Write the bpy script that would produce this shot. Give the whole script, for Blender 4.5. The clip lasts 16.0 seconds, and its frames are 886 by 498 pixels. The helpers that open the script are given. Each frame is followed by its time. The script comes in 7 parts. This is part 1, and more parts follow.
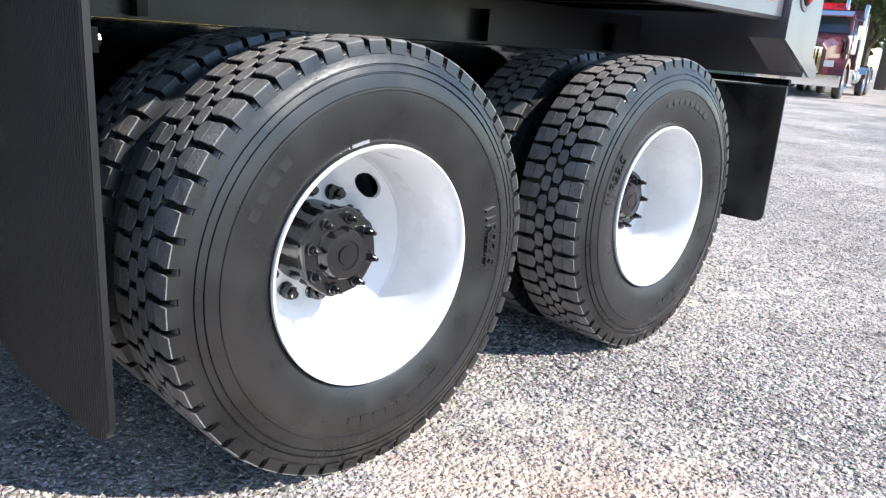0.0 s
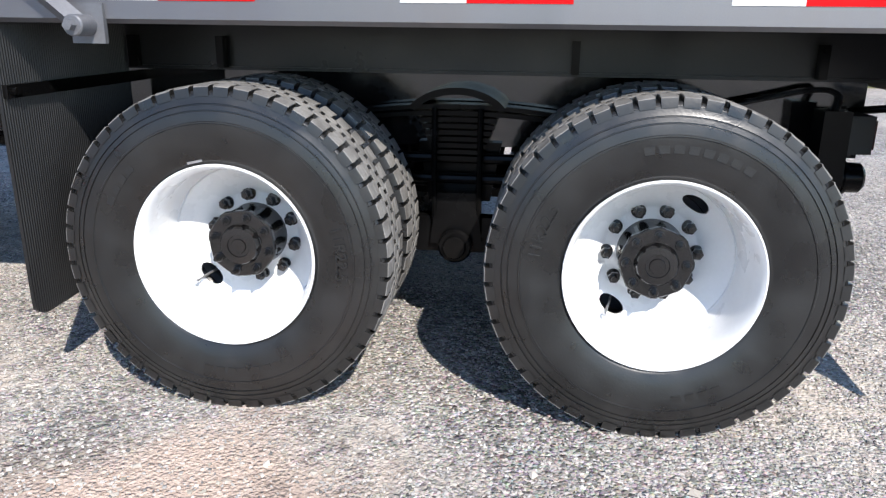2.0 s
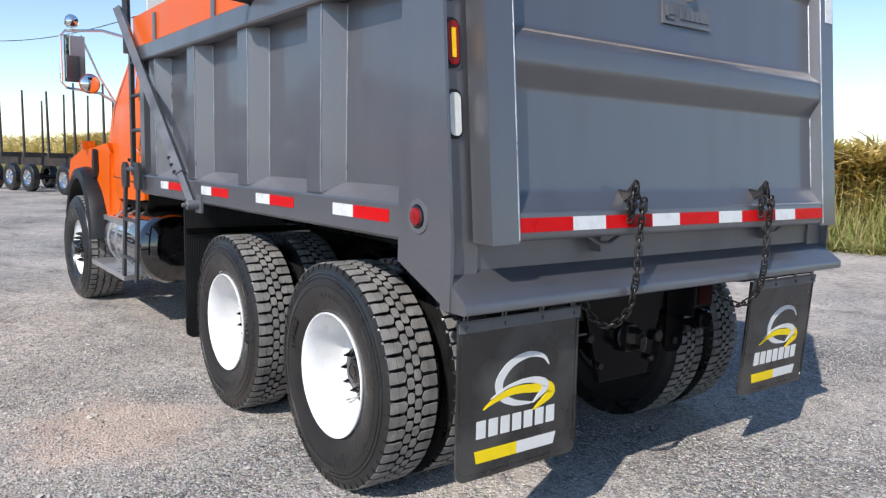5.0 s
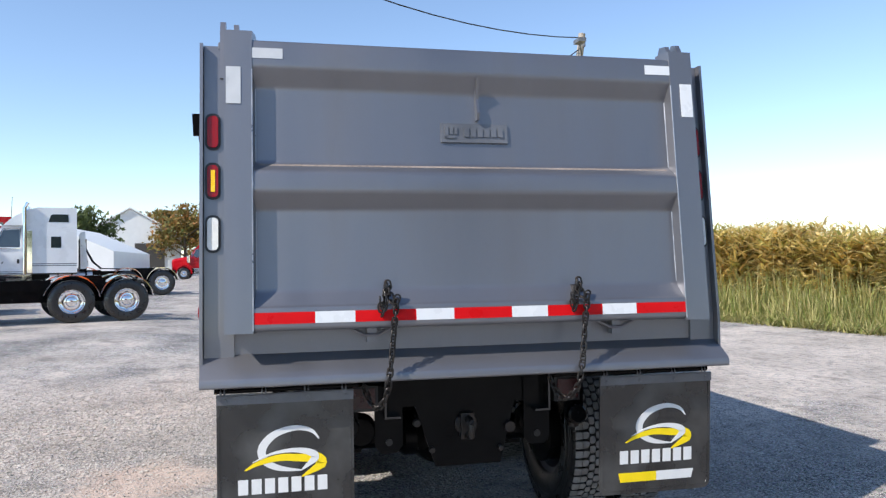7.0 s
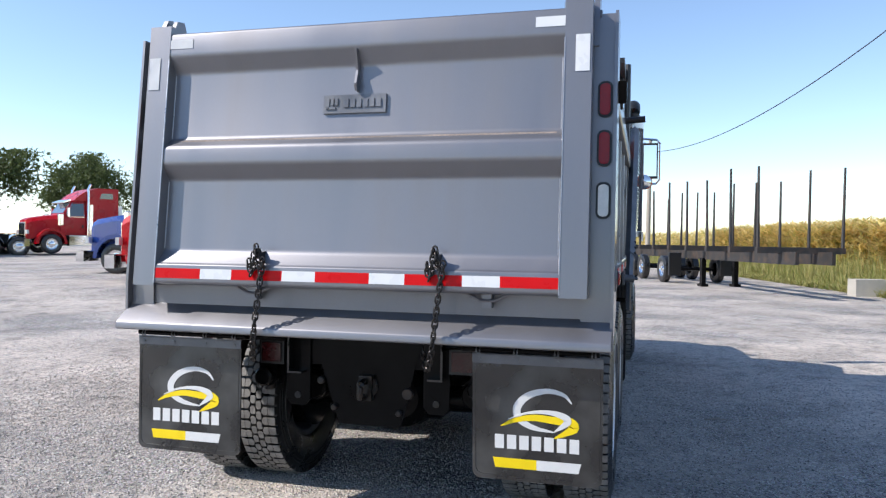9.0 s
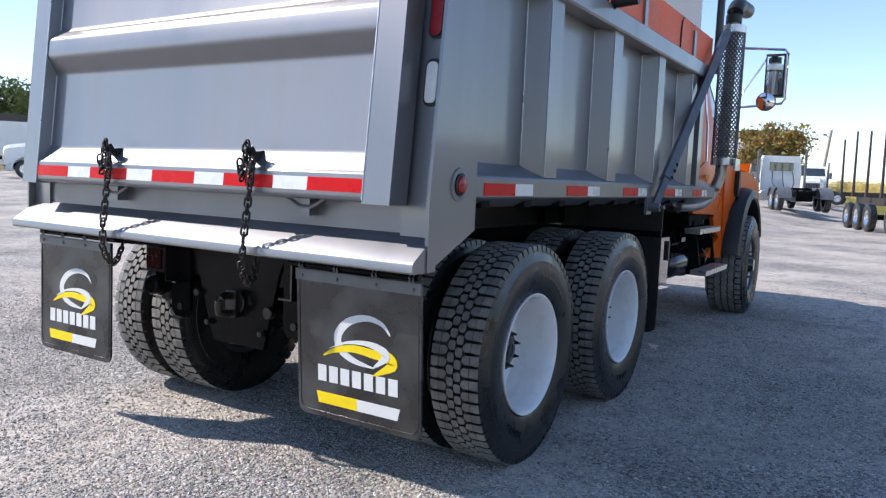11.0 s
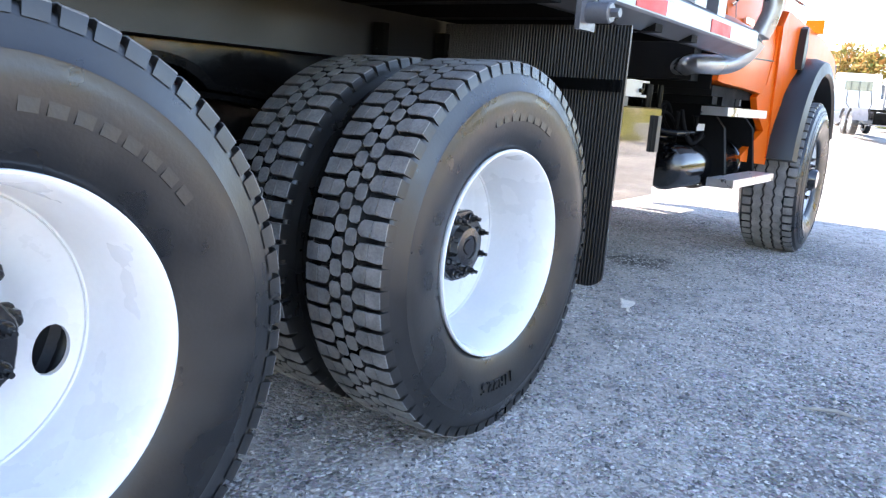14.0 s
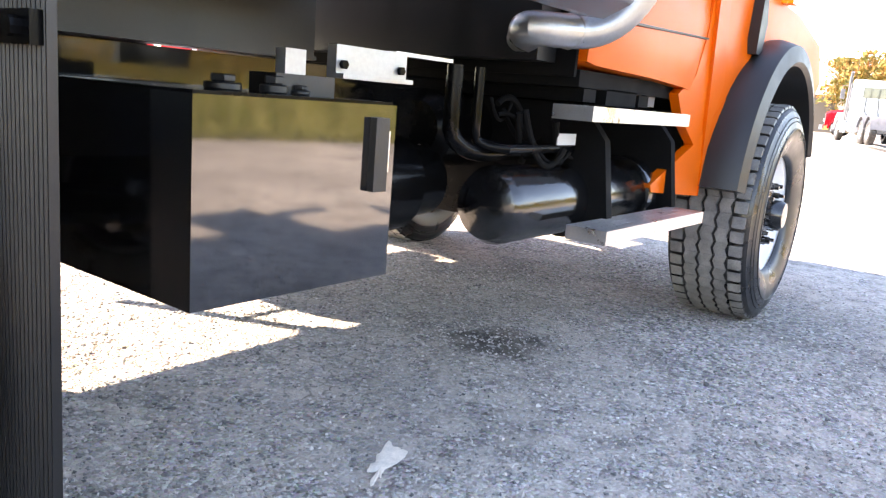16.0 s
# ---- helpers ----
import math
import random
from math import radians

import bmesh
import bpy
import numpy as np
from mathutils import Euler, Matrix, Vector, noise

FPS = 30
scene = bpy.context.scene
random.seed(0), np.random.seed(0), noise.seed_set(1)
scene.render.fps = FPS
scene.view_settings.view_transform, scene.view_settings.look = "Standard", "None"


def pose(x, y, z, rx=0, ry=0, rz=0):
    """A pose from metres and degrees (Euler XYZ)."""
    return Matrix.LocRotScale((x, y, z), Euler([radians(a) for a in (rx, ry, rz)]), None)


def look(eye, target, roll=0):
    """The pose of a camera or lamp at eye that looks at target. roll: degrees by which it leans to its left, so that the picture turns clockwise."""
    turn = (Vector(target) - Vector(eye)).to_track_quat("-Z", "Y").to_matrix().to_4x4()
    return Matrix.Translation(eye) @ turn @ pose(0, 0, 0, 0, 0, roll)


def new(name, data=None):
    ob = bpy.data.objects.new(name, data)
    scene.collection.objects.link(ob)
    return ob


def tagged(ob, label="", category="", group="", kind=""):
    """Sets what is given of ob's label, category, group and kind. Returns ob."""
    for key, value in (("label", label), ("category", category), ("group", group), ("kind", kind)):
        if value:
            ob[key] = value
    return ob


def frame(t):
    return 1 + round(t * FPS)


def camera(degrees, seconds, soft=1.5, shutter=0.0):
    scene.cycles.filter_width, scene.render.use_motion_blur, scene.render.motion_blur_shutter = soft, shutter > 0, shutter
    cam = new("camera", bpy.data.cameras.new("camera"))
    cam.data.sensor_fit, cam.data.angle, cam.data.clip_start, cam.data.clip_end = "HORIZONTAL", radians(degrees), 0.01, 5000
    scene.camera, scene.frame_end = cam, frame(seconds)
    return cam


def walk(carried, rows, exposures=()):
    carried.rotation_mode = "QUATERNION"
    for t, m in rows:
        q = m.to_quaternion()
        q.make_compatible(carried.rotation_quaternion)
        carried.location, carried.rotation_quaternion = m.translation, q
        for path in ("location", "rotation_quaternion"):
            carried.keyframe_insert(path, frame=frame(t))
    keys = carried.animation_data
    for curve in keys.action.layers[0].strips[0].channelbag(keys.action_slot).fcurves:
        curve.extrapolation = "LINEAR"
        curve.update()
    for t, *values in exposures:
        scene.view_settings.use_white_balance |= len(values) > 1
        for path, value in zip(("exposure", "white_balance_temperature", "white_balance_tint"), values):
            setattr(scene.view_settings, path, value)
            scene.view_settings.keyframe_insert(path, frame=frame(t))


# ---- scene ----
cam = camera(61.1, 16.0, 1.3)
PATH = [
    (0, (1.757, 2.496, 1.047), (0.373, 1.158, 0.506), 4.2),
    (0.5, (1.286, 2.719, 1.065), (0.194, 1.142, 0.496), 3.2),
    (1, (0.846, 3.001, 1.119), (0.15, 1.22, 0.533), 2.3),
    (1.5, (0.327, 3.205, 1.146), (0.074, 1.313, 0.548), 1.8),
    (2, (-0.302, 3.325, 1.221), (-0.061, 1.426, 0.641), 0.7),
    (2.5, (-0.898, 3.462, 1.3), (-0.235, 1.662, 0.735), 0.3),
    (3, (-1.482, 3.441, 1.346), (-0.508, 1.769, 0.841), 0.4),
    (3.5, (-2.085, 3.48, 1.376), (-0.897, 1.924, 0.963), 1.0),
    (4, (-2.607, 3.296, 1.41), (-1.253, 1.871, 1.045), 1.0),
    (4.5, (-3.162, 3.056, 1.462), (-1.672, 1.758, 1.155), 1.3),
    (5, (-3.685, 2.804, 1.513), (-2.088, 1.624, 1.278), 1.4),
    (5.2, (-3.861, 2.646, 1.505), (-2.224, 1.515, 1.3), 1.3),
    (7.3, (-5.243, 0.598, 1.525), (-3.263, 0.317, 1.576), -0.7),
    (7.5, (-5.278, 0.377, 1.484), (-3.287, 0.189, 1.536), -0.5),
    (8, (-5.279, -0.198, 1.51), (-3.279, -0.165, 1.552), -0.0),
    (8.2, (-5.296, -0.475, 1.502), (-3.301, -0.333, 1.526), 0.2),
    (10.3, (-4.442, -2.435, 1.449), (-2.674, -1.506, 1.352), 1.5),
    (10.5, (-4.336, -2.563, 1.435), (-2.595, -1.587, 1.313), 1.6),
    (11, (-3.883, -2.724, 1.332), (-2.193, -1.671, 1.144), 2.3),
    (11.5, (-3.39, -2.588, 1.136), (-1.739, -1.487, 0.879), 2.5),
    (12, (-2.966, -2.448, 0.985), (-1.346, -1.322, 0.653), 2.5),
    (12.5, (-2.484, -2.323, 0.924), (-0.882, -1.191, 0.536), 2.6),
    (13, (-2.02, -2.265, 0.936), (-0.425, -1.13, 0.526), 2.7),
    (13.5, (-1.53, -2.258, 0.942), (0.07, -1.131, 0.527), 3.5),
    (14, (-1.1, -2.285, 0.942), (0.495, -1.148, 0.536), 4.1),
    (14.5, (-0.601, -2.249, 0.971), (0.989, -1.103, 0.57), 4.6),
    (15, (-0.104, -2.263, 0.958), (1.476, -1.101, 0.563), 4.4),
    (15.5, (0.394, -2.222, 0.948), (1.962, -1.047, 0.55), 4.5),
    (16, (0.865, -2.172, 0.965), (2.435, -0.999, 0.568), 4.7),
]
EXPOSURES = [(0, 1.25, 6500, 11), (1.5, 0.93, 6500, 11), (3.5, 0.73, 6500, 11), (5.0, 0.45, 6500, 11), (8.0, 0.80, 6500, 11), (10.5, 0.66, 6500, 14), (11.5, 1.12, 6400, 13), (12.5, 1.75, 6500, 14), (13.5, 2.85, 6900, 15),
             (14.5, 3.05, 7700, 17), (16.0, 3.2, 8700, 20)]
walk(cam, [(t, look(eye, target, roll)) for t, eye, target, roll in PATH], EXPOSURES)

# ---- light ----
world = bpy.data.worlds.new("sky")
scene.world = world
world.use_nodes = True
wn = world.node_tree.nodes
sky = wn.new("ShaderNodeTexSky")
sky.sky_type = "NISHITA"
sky.sun_disc = False
SUN_DIR = Vector((-0.48, 1.0, 0.94)).normalized()
sky.sun_elevation = math.asin(SUN_DIR.z)
sky.sun_rotation = math.atan2(SUN_DIR.x, SUN_DIR.y) % (2 * math.pi)
sky.air_density, sky.dust_density, sky.ozone_density = 0.9, 0.0, 2.0
world.node_tree.links.new(sky.outputs[0], wn["Background"].inputs[0])
wn["Background"].inputs[1].default_value = 0.132
sun_data = bpy.data.lights.new("sun", "SUN")
sun_data.energy, sun_data.angle, sun_data.color = 3.7, radians(0.55), (1.0, 0.95, 0.88)
sun = new("sun", sun_data)
sun.matrix_world = look(SUN_DIR * 50, (0, 0, 0))


# ---- materials ----
def mat(name, base, rough=0.5, metal=0.0, var=0.15, scale=6.0, fine=120.0, bump=0.0, bump_scale=90.0, coat=0.0, coat_rough=0.06, rough_var=0.1,
        tint=None, tint_amount=0.0, tint_scale=2.0, spec=0.5, streak=False):
    m = bpy.data.materials.new(name)
    m.use_nodes = True
    nt = m.node_tree
    n, lk = nt.nodes, nt.links.new
    b = n["Principled BSDF"]
    tc = n.new("ShaderNodeTexCoord")
    src = tc.outputs["Object"]
    if streak:
        mp = n.new("ShaderNodeMapping")
        mp.inputs["Scale"].default_value = (3.0, 3.0, 0.25)
        lk(src, mp.inputs[0])
        src = mp.outputs[0]
    big = n.new("ShaderNodeTexNoise")
    big.inputs["Scale"].default_value, big.inputs["Detail"].default_value = scale, 5.0
    small = n.new("ShaderNodeTexNoise")
    small.inputs["Scale"].default_value, small.inputs["Detail"].default_value = fine, 3.0
    lk(src, big.inputs["Vector"])
    lk(tc.outputs["Object"], small.inputs["Vector"])
    mix = n.new("ShaderNodeMath")
    mix.operation = "MULTIPLY_ADD"
    mix.inputs[1].default_value = 0.35
    lk(small.outputs["Fac"], mix.inputs[0])
    half = n.new("ShaderNodeMath")
    half.operation = "MULTIPLY"
    half.inputs[1].default_value = 0.65
    lk(big.outputs["Fac"], half.inputs[0])
    lk(half.outputs[0], mix.inputs[2])
    rng = n.new("ShaderNodeMapRange")
    rng.inputs["From Min"].default_value, rng.inputs["From Max"].default_value = 0.3, 0.7
    rng.inputs["To Min"].default_value, rng.inputs["To Max"].default_value = 1 - var, 1 + var
    lk(mix.outputs[0], rng.inputs[0])
    col = n.new("ShaderNodeVectorMath")
    col.operation = "SCALE"
    col.inputs[0].default_value = base
    lk(rng.outputs[0], col.inputs["Scale"])
    out = col.outputs[0]
    if tint:
        t2 = n.new("ShaderNodeTexNoise")
        t2.inputs["Scale"].default_value, t2.inputs["Detail"].default_value = tint_scale, 6.0
        lk(src, t2.inputs["Vector"])
        tr = n.new("ShaderNodeMapRange")
        tr.inputs["From Min"].default_value, tr.inputs["From Max"].default_value = 0.45, 0.75
        tr.inputs["To Max"].default_value = tint_amount
        lk(t2.outputs["Fac"], tr.inputs[0])
        mx = n.new("ShaderNodeMix")
        mx.data_type = "RGBA"
        mx.inputs["B"].default_value = (*tint, 1)
        for s in mx.inputs:
            if s.type == "RGBA" and s.name == "B":
                s.default_value = (*tint, 1)
        ca = [s for s in mx.inputs if s.type == "RGBA" and s.name == "A"][0]
        lk(out, ca)
        lk(tr.outputs[0], mx.inputs[0])
        out = [s for s in mx.outputs if s.type == "RGBA"][0]
    lk(out, b.inputs["Base Color"])
    rr = n.new("ShaderNodeMapRange")
    rr.inputs["From Min"].default_value, rr.inputs["From Max"].default_value = 0.3, 0.7
    rr.inputs["To Min"].default_value, rr.inputs["To Max"].default_value = max(0.02, rough - rough_var), min(1.0, rough + rough_var)
    lk(big.outputs["Fac"], rr.inputs[0])
    lk(rr.outputs[0], b.inputs["Roughness"])
    b.inputs["Metallic"].default_value = metal
    b.inputs["Specular IOR Level"].default_value = spec
    b.inputs["Coat Weight"].default_value = coat
    b.inputs["Coat Roughness"].default_value = coat_rough
    if bump:
        bn = n.new("ShaderNodeTexNoise")
        bn.inputs["Scale"].default_value, bn.inputs["Detail"].default_value = bump_scale, 4.0
        lk(tc.outputs["Object"], bn.inputs["Vector"])
        bp = n.new("ShaderNodeBump")
        bp.inputs["Strength"].default_value, bp.inputs["Distance"].default_value = bump, 0.004
        lk(bn.outputs["Fac"], bp.inputs["Height"])
        lk(bp.outputs[0], b.inputs["Normal"])
    return m


GREY = mat("grey_body_paint", (0.205, 0.205, 0.221), 0.46, 0.78, 0.10, 1.3, 300, 0.05, 14, coat=0.6, coat_rough=0.10, rough_var=0.06,
           tint=(0.165, 0.158, 0.163), tint_amount=0.6, tint_scale=1.3, streak=True)
BLACK = mat("black_chassis_paint", (0.004, 0.004, 0.0043), 0.2, 0.0, 0.3, 8, 90, 0.05, 60, rough_var=0.08, tint=(0.010, 0.009, 0.008), tint_amount=0.4, tint_scale=5, spec=0.12)
MATTE = mat("matte_black_underside", (0.006, 0.006, 0.0062), 0.7, 0.0, 0.3, 8, 90, 0.1, 60, spec=0.08)
SILL = mat("dark_grey_sill_paint", (0.013, 0.013, 0.014), 0.33, 0.0, 0.2, 3, 90, 0.05, 40, spec=0.42)
RAIL = mat("gloss_black_rail", (0.006, 0.006, 0.0065), 0.10, 0.0, 0.3, 6, 90, 0.10, 9, spec=0.8, coat=0.4)
GLOSSBLACK = mat("gloss_black_tank", (0.006, 0.006, 0.007), 0.05, 0.0, 0.2, 3, 60, 0.0, coat=1.0, rough_var=0.02, spec=0.9)
HUBBLACK = mat("black_hub_paint", (0.006, 0.006, 0.0065), 0.12, 0.0, 0.25, 20, 160, 0.25, 70, rough_var=0.10, tint=(0.020, 0.018, 0.016), tint_amount=0.25, tint_scale=14, spec=0.8, coat=0.3)
RUBBER = mat("tyre_rubber", (0.010, 0.010, 0.0102), 0.33, 0.0, 0.25, 9, 200, 0.10, 120, rough_var=0.12, tint=(0.034, 0.033, 0.032), tint_amount=0.35, tint_scale=5, spec=0.7)
TREAD = mat("dusty_tread_rubber", (0.21, 0.203, 0.194), 0.8, 0.0, 0.45, 14, 160, 0.5, 160, tint=(0.10, 0.097, 0.094), tint_amount=0.7, tint_scale=9)
FLAP = mat("flap_rubber", (0.011, 0.011, 0.0114), 0.30, 0.0, 0.3, 5, 140, 0.12, 60, rough_var=0.12, spec=1.0, tint=(0.075, 0.073, 0.070), tint_amount=0.7, tint_scale=5)
WHITE = mat("white_rim_paint", (0.83, 0.835, 0.84), 0.30, 0.0, 0.04, 7, 90, 0.06, 40, rough_var=0.08, coat=0.4, coat_rough=0.12, tint=(0.62, 0.62, 0.60), tint_amount=0.3, tint_scale=6)
ORANGE = mat("orange_cab_paint", (0.68, 0.105, 0.002), 0.4, 0.0, 0.06, 3, 90, 0.03, 20, spec=0.3, coat=0.08, rough_var=0.06)
BOARD = mat("faded_orange_board", (0.74, 0.115, 0.04), 0.6, 0.0, 0.15, 4, 60, 0.25, 40, tint=(0.42, 0.09, 0.05), tint_amount=0.7, tint_scale=2.6)
ALU = mat("bare_aluminium", (0.62, 0.62, 0.63), 0.36, 0.9, 0.12, 9, 140, 0.15, 160, rough_var=0.12)
POLISH = mat("polished_aluminium", (0.78, 0.78, 0.79), 0.1, 1.0, 0.06, 4, 80, 0.04, 30, rough_var=0.05)
CHROME = mat("chrome", (0.85, 0.85, 0.86), 0.06, 1.0, 0.03, 5, 60, rough_var=0.03)
PIPE = mat("aluminised_pipe", (0.38, 0.385, 0.39), 0.36, 0.75, 0.15, 6, 90, 0.1, 60, tint=(0.35, 0.33, 0.31), tint_amount=0.4, tint_scale=5)
STEEL = mat("grey_painted_steel", (0.15, 0.155, 0.17), 0.4, 0.3, 0.15, 9, 120, 0.15, 70, tint=(0.07, 0.07, 0.07), tint_amount=0.5, tint_scale=6)
# pale metal that paints the sun's highlight lines along the box edges
EDGE_GLINT = mat("pale_glint_metal", (0.40, 0.40, 0.42), 0.38, 0.9, 0.3, 12, 160, 0.3, 200, rough_var=0.12)
TAPEGREY = mat("dull_reflective_tape", (0.50, 0.51, 0.52), 0.35, 0.0, 0.08, 12, 400, 0.06, 500)
DARKSTEEL = mat("dark_ladder_steel", (0.034, 0.035, 0.038), 0.38, 0.2, 0.15, 9, 120, 0.1, 70)
CHAIN = mat("dark_chain_steel", (0.035, 0.034, 0.034), 0.35, 0.7, 0.3, 30, 200, 0.3, 120, tint=(0.10, 0.06, 0.035), tint_amount=0.4, tint_scale=20)
PLASTIC = mat("black_plastic", (0.010, 0.010, 0.0105), 0.42, 0.0, 0.15, 10, 200, 0.15, 220)
FENDER = mat("fender_rubber", (0.0095, 0.0097, 0.0102), 0.42, 0.0, 0.15, 6, 200, 0.1, 220, rough_var=0.08)
TAPERED = mat("red_reflective_tape", (0.55, 0.004, 0.006), 0.35, 0.0, 0.06, 12, 400, 0.06, 500, spec=0.15)
TAPEWHITE = mat("white_reflective_tape", (0.66, 0.67, 0.68), 0.3, 0.0, 0.05, 12, 400, 0.06, 500)
LENSRED = mat("red_lamp_lens", (0.26, 0.004, 0.007), 0.15, 0.0, 0.1, 30, 400, 0.3, 300, coat=0.15, spec=0.35)
# the red lens again, darkened: shade under the bumper is in its colour
LENSRED_SHADED = mat("shaded_red_lens", (0.035, 0.002, 0.003), 0.2, 0.0, 0.1, 30, 400, 0.2, 300)
LENSAMBER = mat("amber_lamp_lens", (0.55, 0.10, 0.005), 0.2, 0.0, 0.1, 30, 400, 0.3, 300, coat=0.5)
LENSWHITE = mat("clear_lamp_lens", (0.70, 0.70, 0.66), 0.15, 0.0, 0.1, 40, 400, 0.4, 260, coat=0.5)
LENSYELLOW = mat("yellow_lamp_strip", (0.95, 0.55, 0.01), 0.25, 0.0, 0.05, 30, 400)
DECAL_W = mat("white_flap_paint", (0.68, 0.68, 0.67), 0.5, 0.0, 0.08, 14, 200, tint=(0.5, 0.5, 0.49), tint_amount=0.3, tint_scale=14)
DECAL_Y = mat("yellow_flap_paint", (0.85, 0.62, 0.0), 0.5, 0.0, 0.08, 14, 200)
GLASS = mat("dark_window_glass", (0.025, 0.035, 0.04), 0.04, 0.0, 0.1, 3, 60, coat=1.0, rough_var=0.02, spec=0.9)
MIRROR = mat("mirror_glass", (0.8, 0.82, 0.82), 0.02, 1.0, 0.01, 3, 60, rough_var=0.0)
BODYWHITE = mat("white_truck_paint", (0.76, 0.77, 0.78), 0.28, 0.0, 0.05, 2, 60, coat=0.6)
BODYRED = mat("red_truck_paint", (0.42, 0.002, 0.007), 0.3, 0.0, 0.08, 2, 60, coat=0.12, coat_rough=0.05, spec=0.3)
MAROON = mat("maroon_truck_paint", (0.10, 0.02, 0.022), 0.28, 0.0, 0.08, 2, 60, coat=0.6)
BODYBLUE = mat("blue_truck_paint", (0.012, 0.045, 0.22), 0.25, 0.0, 0.08, 2, 60, coat=0.7)
WOODPOLE = mat("weathered_pole_wood", (0.36, 0.32, 0.27), 0.85, 0.0, 0.25, 3, 60, 0.5, 40, streak=True)
CONCRETE = mat("concrete_block", (0.42, 0.40, 0.36), 0.9, 0.0, 0.15, 3, 60, 0.5, 40)
WIRE = mat("black_wire", (0.02, 0.02, 0.02), 0.6, 0.0, 0.1)
RUSTBLACK = mat("worn_trailer_steel", (0.03, 0.028, 0.027), 0.6, 0.0, 0.3, 3, 60, 0.3, 40, tint=(0.12, 0.07, 0.04), tint_amount=0.5, tint_scale=4)
SHEET = mat("white_sheet_metal", (0.74, 0.74, 0.72), 0.5, 0.0, 0.06, 1.2, 40)
ROOFDARK = mat("dark_roofing", (0.06, 0.055, 0.05), 0.85, 0.0, 0.2, 1.0, 20)


# ---- mesh helpers ----
def box(bm, x0, x1, y0, y1, z0, z1):
    v = [bm.verts.new((x, y, z)) for x in (x0, x1) for y in (y0, y1) for z in (z0, z1)]
    for f in ((0, 1, 3, 2), (4, 6, 7, 5), (0, 4, 5, 1), (2, 3, 7, 6), (0, 2, 6, 4), (1, 5, 7, 3)):
        bm.faces.new([v[i] for i in f])
    return v


def prism(bm, pts, axis, a, b):
    """A polygon drawn in the two other axes (in their order) and pushed from a to b along axis."""
    def at(p, h):
        return {"x": (h, p[0], p[1]), "y": (p[0], h, p[1]), "z": (p[0], p[1], h)}[axis]
    lo = [bm.verts.new(at(p, a)) for p in pts]
    hi = [bm.verts.new(at(p, b)) for p in pts]
    n = len(pts)
    bm.faces.new(lo)
    bm.faces.new(hi[::-1])
    for i in range(n):
        bm.faces.new((lo[i], hi[i], hi[(i + 1) % n], lo[(i + 1) % n]))


def tube(bm, pts, r, seg=10, cap=True):
    pts = [Vector(p) for p in pts]
    rings = []
    for i, p in enumerate(pts):
        d = (pts[min(i + 1, len(pts) - 1)] - pts[max(i - 1, 0)]).normalized()
        ref = Vector((0, 0, 1)) if abs(d.z) < 0.9 else Vector((1, 0, 0))
        u = d.cross(ref).normalized()
        w = d.cross(u)
        rad = r[i] if isinstance(r, (list, tuple)) else r
        rings.append([bm.verts.new(p + (u * math.cos(k * 2 * math.pi / seg) + w * math.sin(k * 2 * math.pi / seg)) * rad) for k in range(seg)])
    for a, b in zip(rings, rings[1:]):
        for k in range(seg):
            bm.faces.new((a[k], a[(k + 1) % seg], b[(k + 1) % seg], b[k]))
    if cap:
        bm.faces.new(rings[0][::-1])
        bm.faces.new(rings[-1])


def arc(p0, p1, p2, n=6):
    """A bend from p0 round p1 to p2."""
    p0, p1, p2 = Vector(p0), Vector(p1), Vector(p2)
    return [p0 * (1 - t) ** 2 + p1 * 2 * t * (1 - t) + p2 * t * t for t in [i / n for i in range(n + 1)]]


def revolve(bm, prof, seg=64, c=(0, 0, 0), axis="y", closed=False):
    """prof: (radius, place along the axis)."""
    rings = []
    for r, h in prof:
        ring = []
        for k in range(seg):
            t = 2 * math.pi * k / seg
            u, w = r * math.cos(t), r * math.sin(t)
            ring.append(bm.verts.new(Vector(c) + Vector({"y": (u, h, w), "x": (h, u, w), "z": (u, w, h)}[axis])))
        rings.append(ring)
    pairs = list(zip(rings, rings[1:])) + ([(rings[-1], rings[0])] if closed else [])
    for a, b in pairs:
        for k in range(seg):
            bm.faces.new((a[k], a[(k + 1) % seg], b[(k + 1) % seg], b[k]))
    return rings


def disc(bm, r, h, c=(0, 0, 0), axis="y", h2=None, seg=24, bev=0.0):
    """A capped cylinder along the axis from h to h2."""
    prof = [(r, h), (r, h2)] if not bev else [(r - bev, h), (r, h + math.copysign(bev, h2 - h)), (r, h2 - math.copysign(bev, h2 - h)), (r - bev, h2)]
    rings = revolve(bm, prof, seg, c, axis)
    bm.faces.new(rings[0][::-1])
    bm.faces.new(rings[-1])


def soft(bm, w=0.004, seg=1):
    edges = [e for e in bm.edges if len(e.link_faces) == 2 and e.calc_face_angle(0) > 0.5]
    bmesh.ops.bevel(bm, geom=edges, offset=w, segments=seg, affect="EDGES", profile=0.5, clamp_overlap=True)


def mesh_of(name, bm, mats, angle=35):
    bmesh.ops.recalc_face_normals(bm, faces=bm.faces)
    me = bpy.data.meshes.new(name)
    bm.to_mesh(me)
    bm.free()
    for m in (mats if isinstance(mats, (list, tuple)) else [mats]):
        me.materials.append(m)
    me.shade_smooth()
    me.set_sharp_from_angle(angle=radians(angle))
    return me


def part(name, bm, material, parent=None, label="", at=None, angle=35):
    ob = new(name, mesh_of(name, bm, material, angle))
    if parent:
        ob.parent = parent
    if at is not None:
        ob.matrix_basis = at
    if label:
        tagged(ob, label)
    return ob


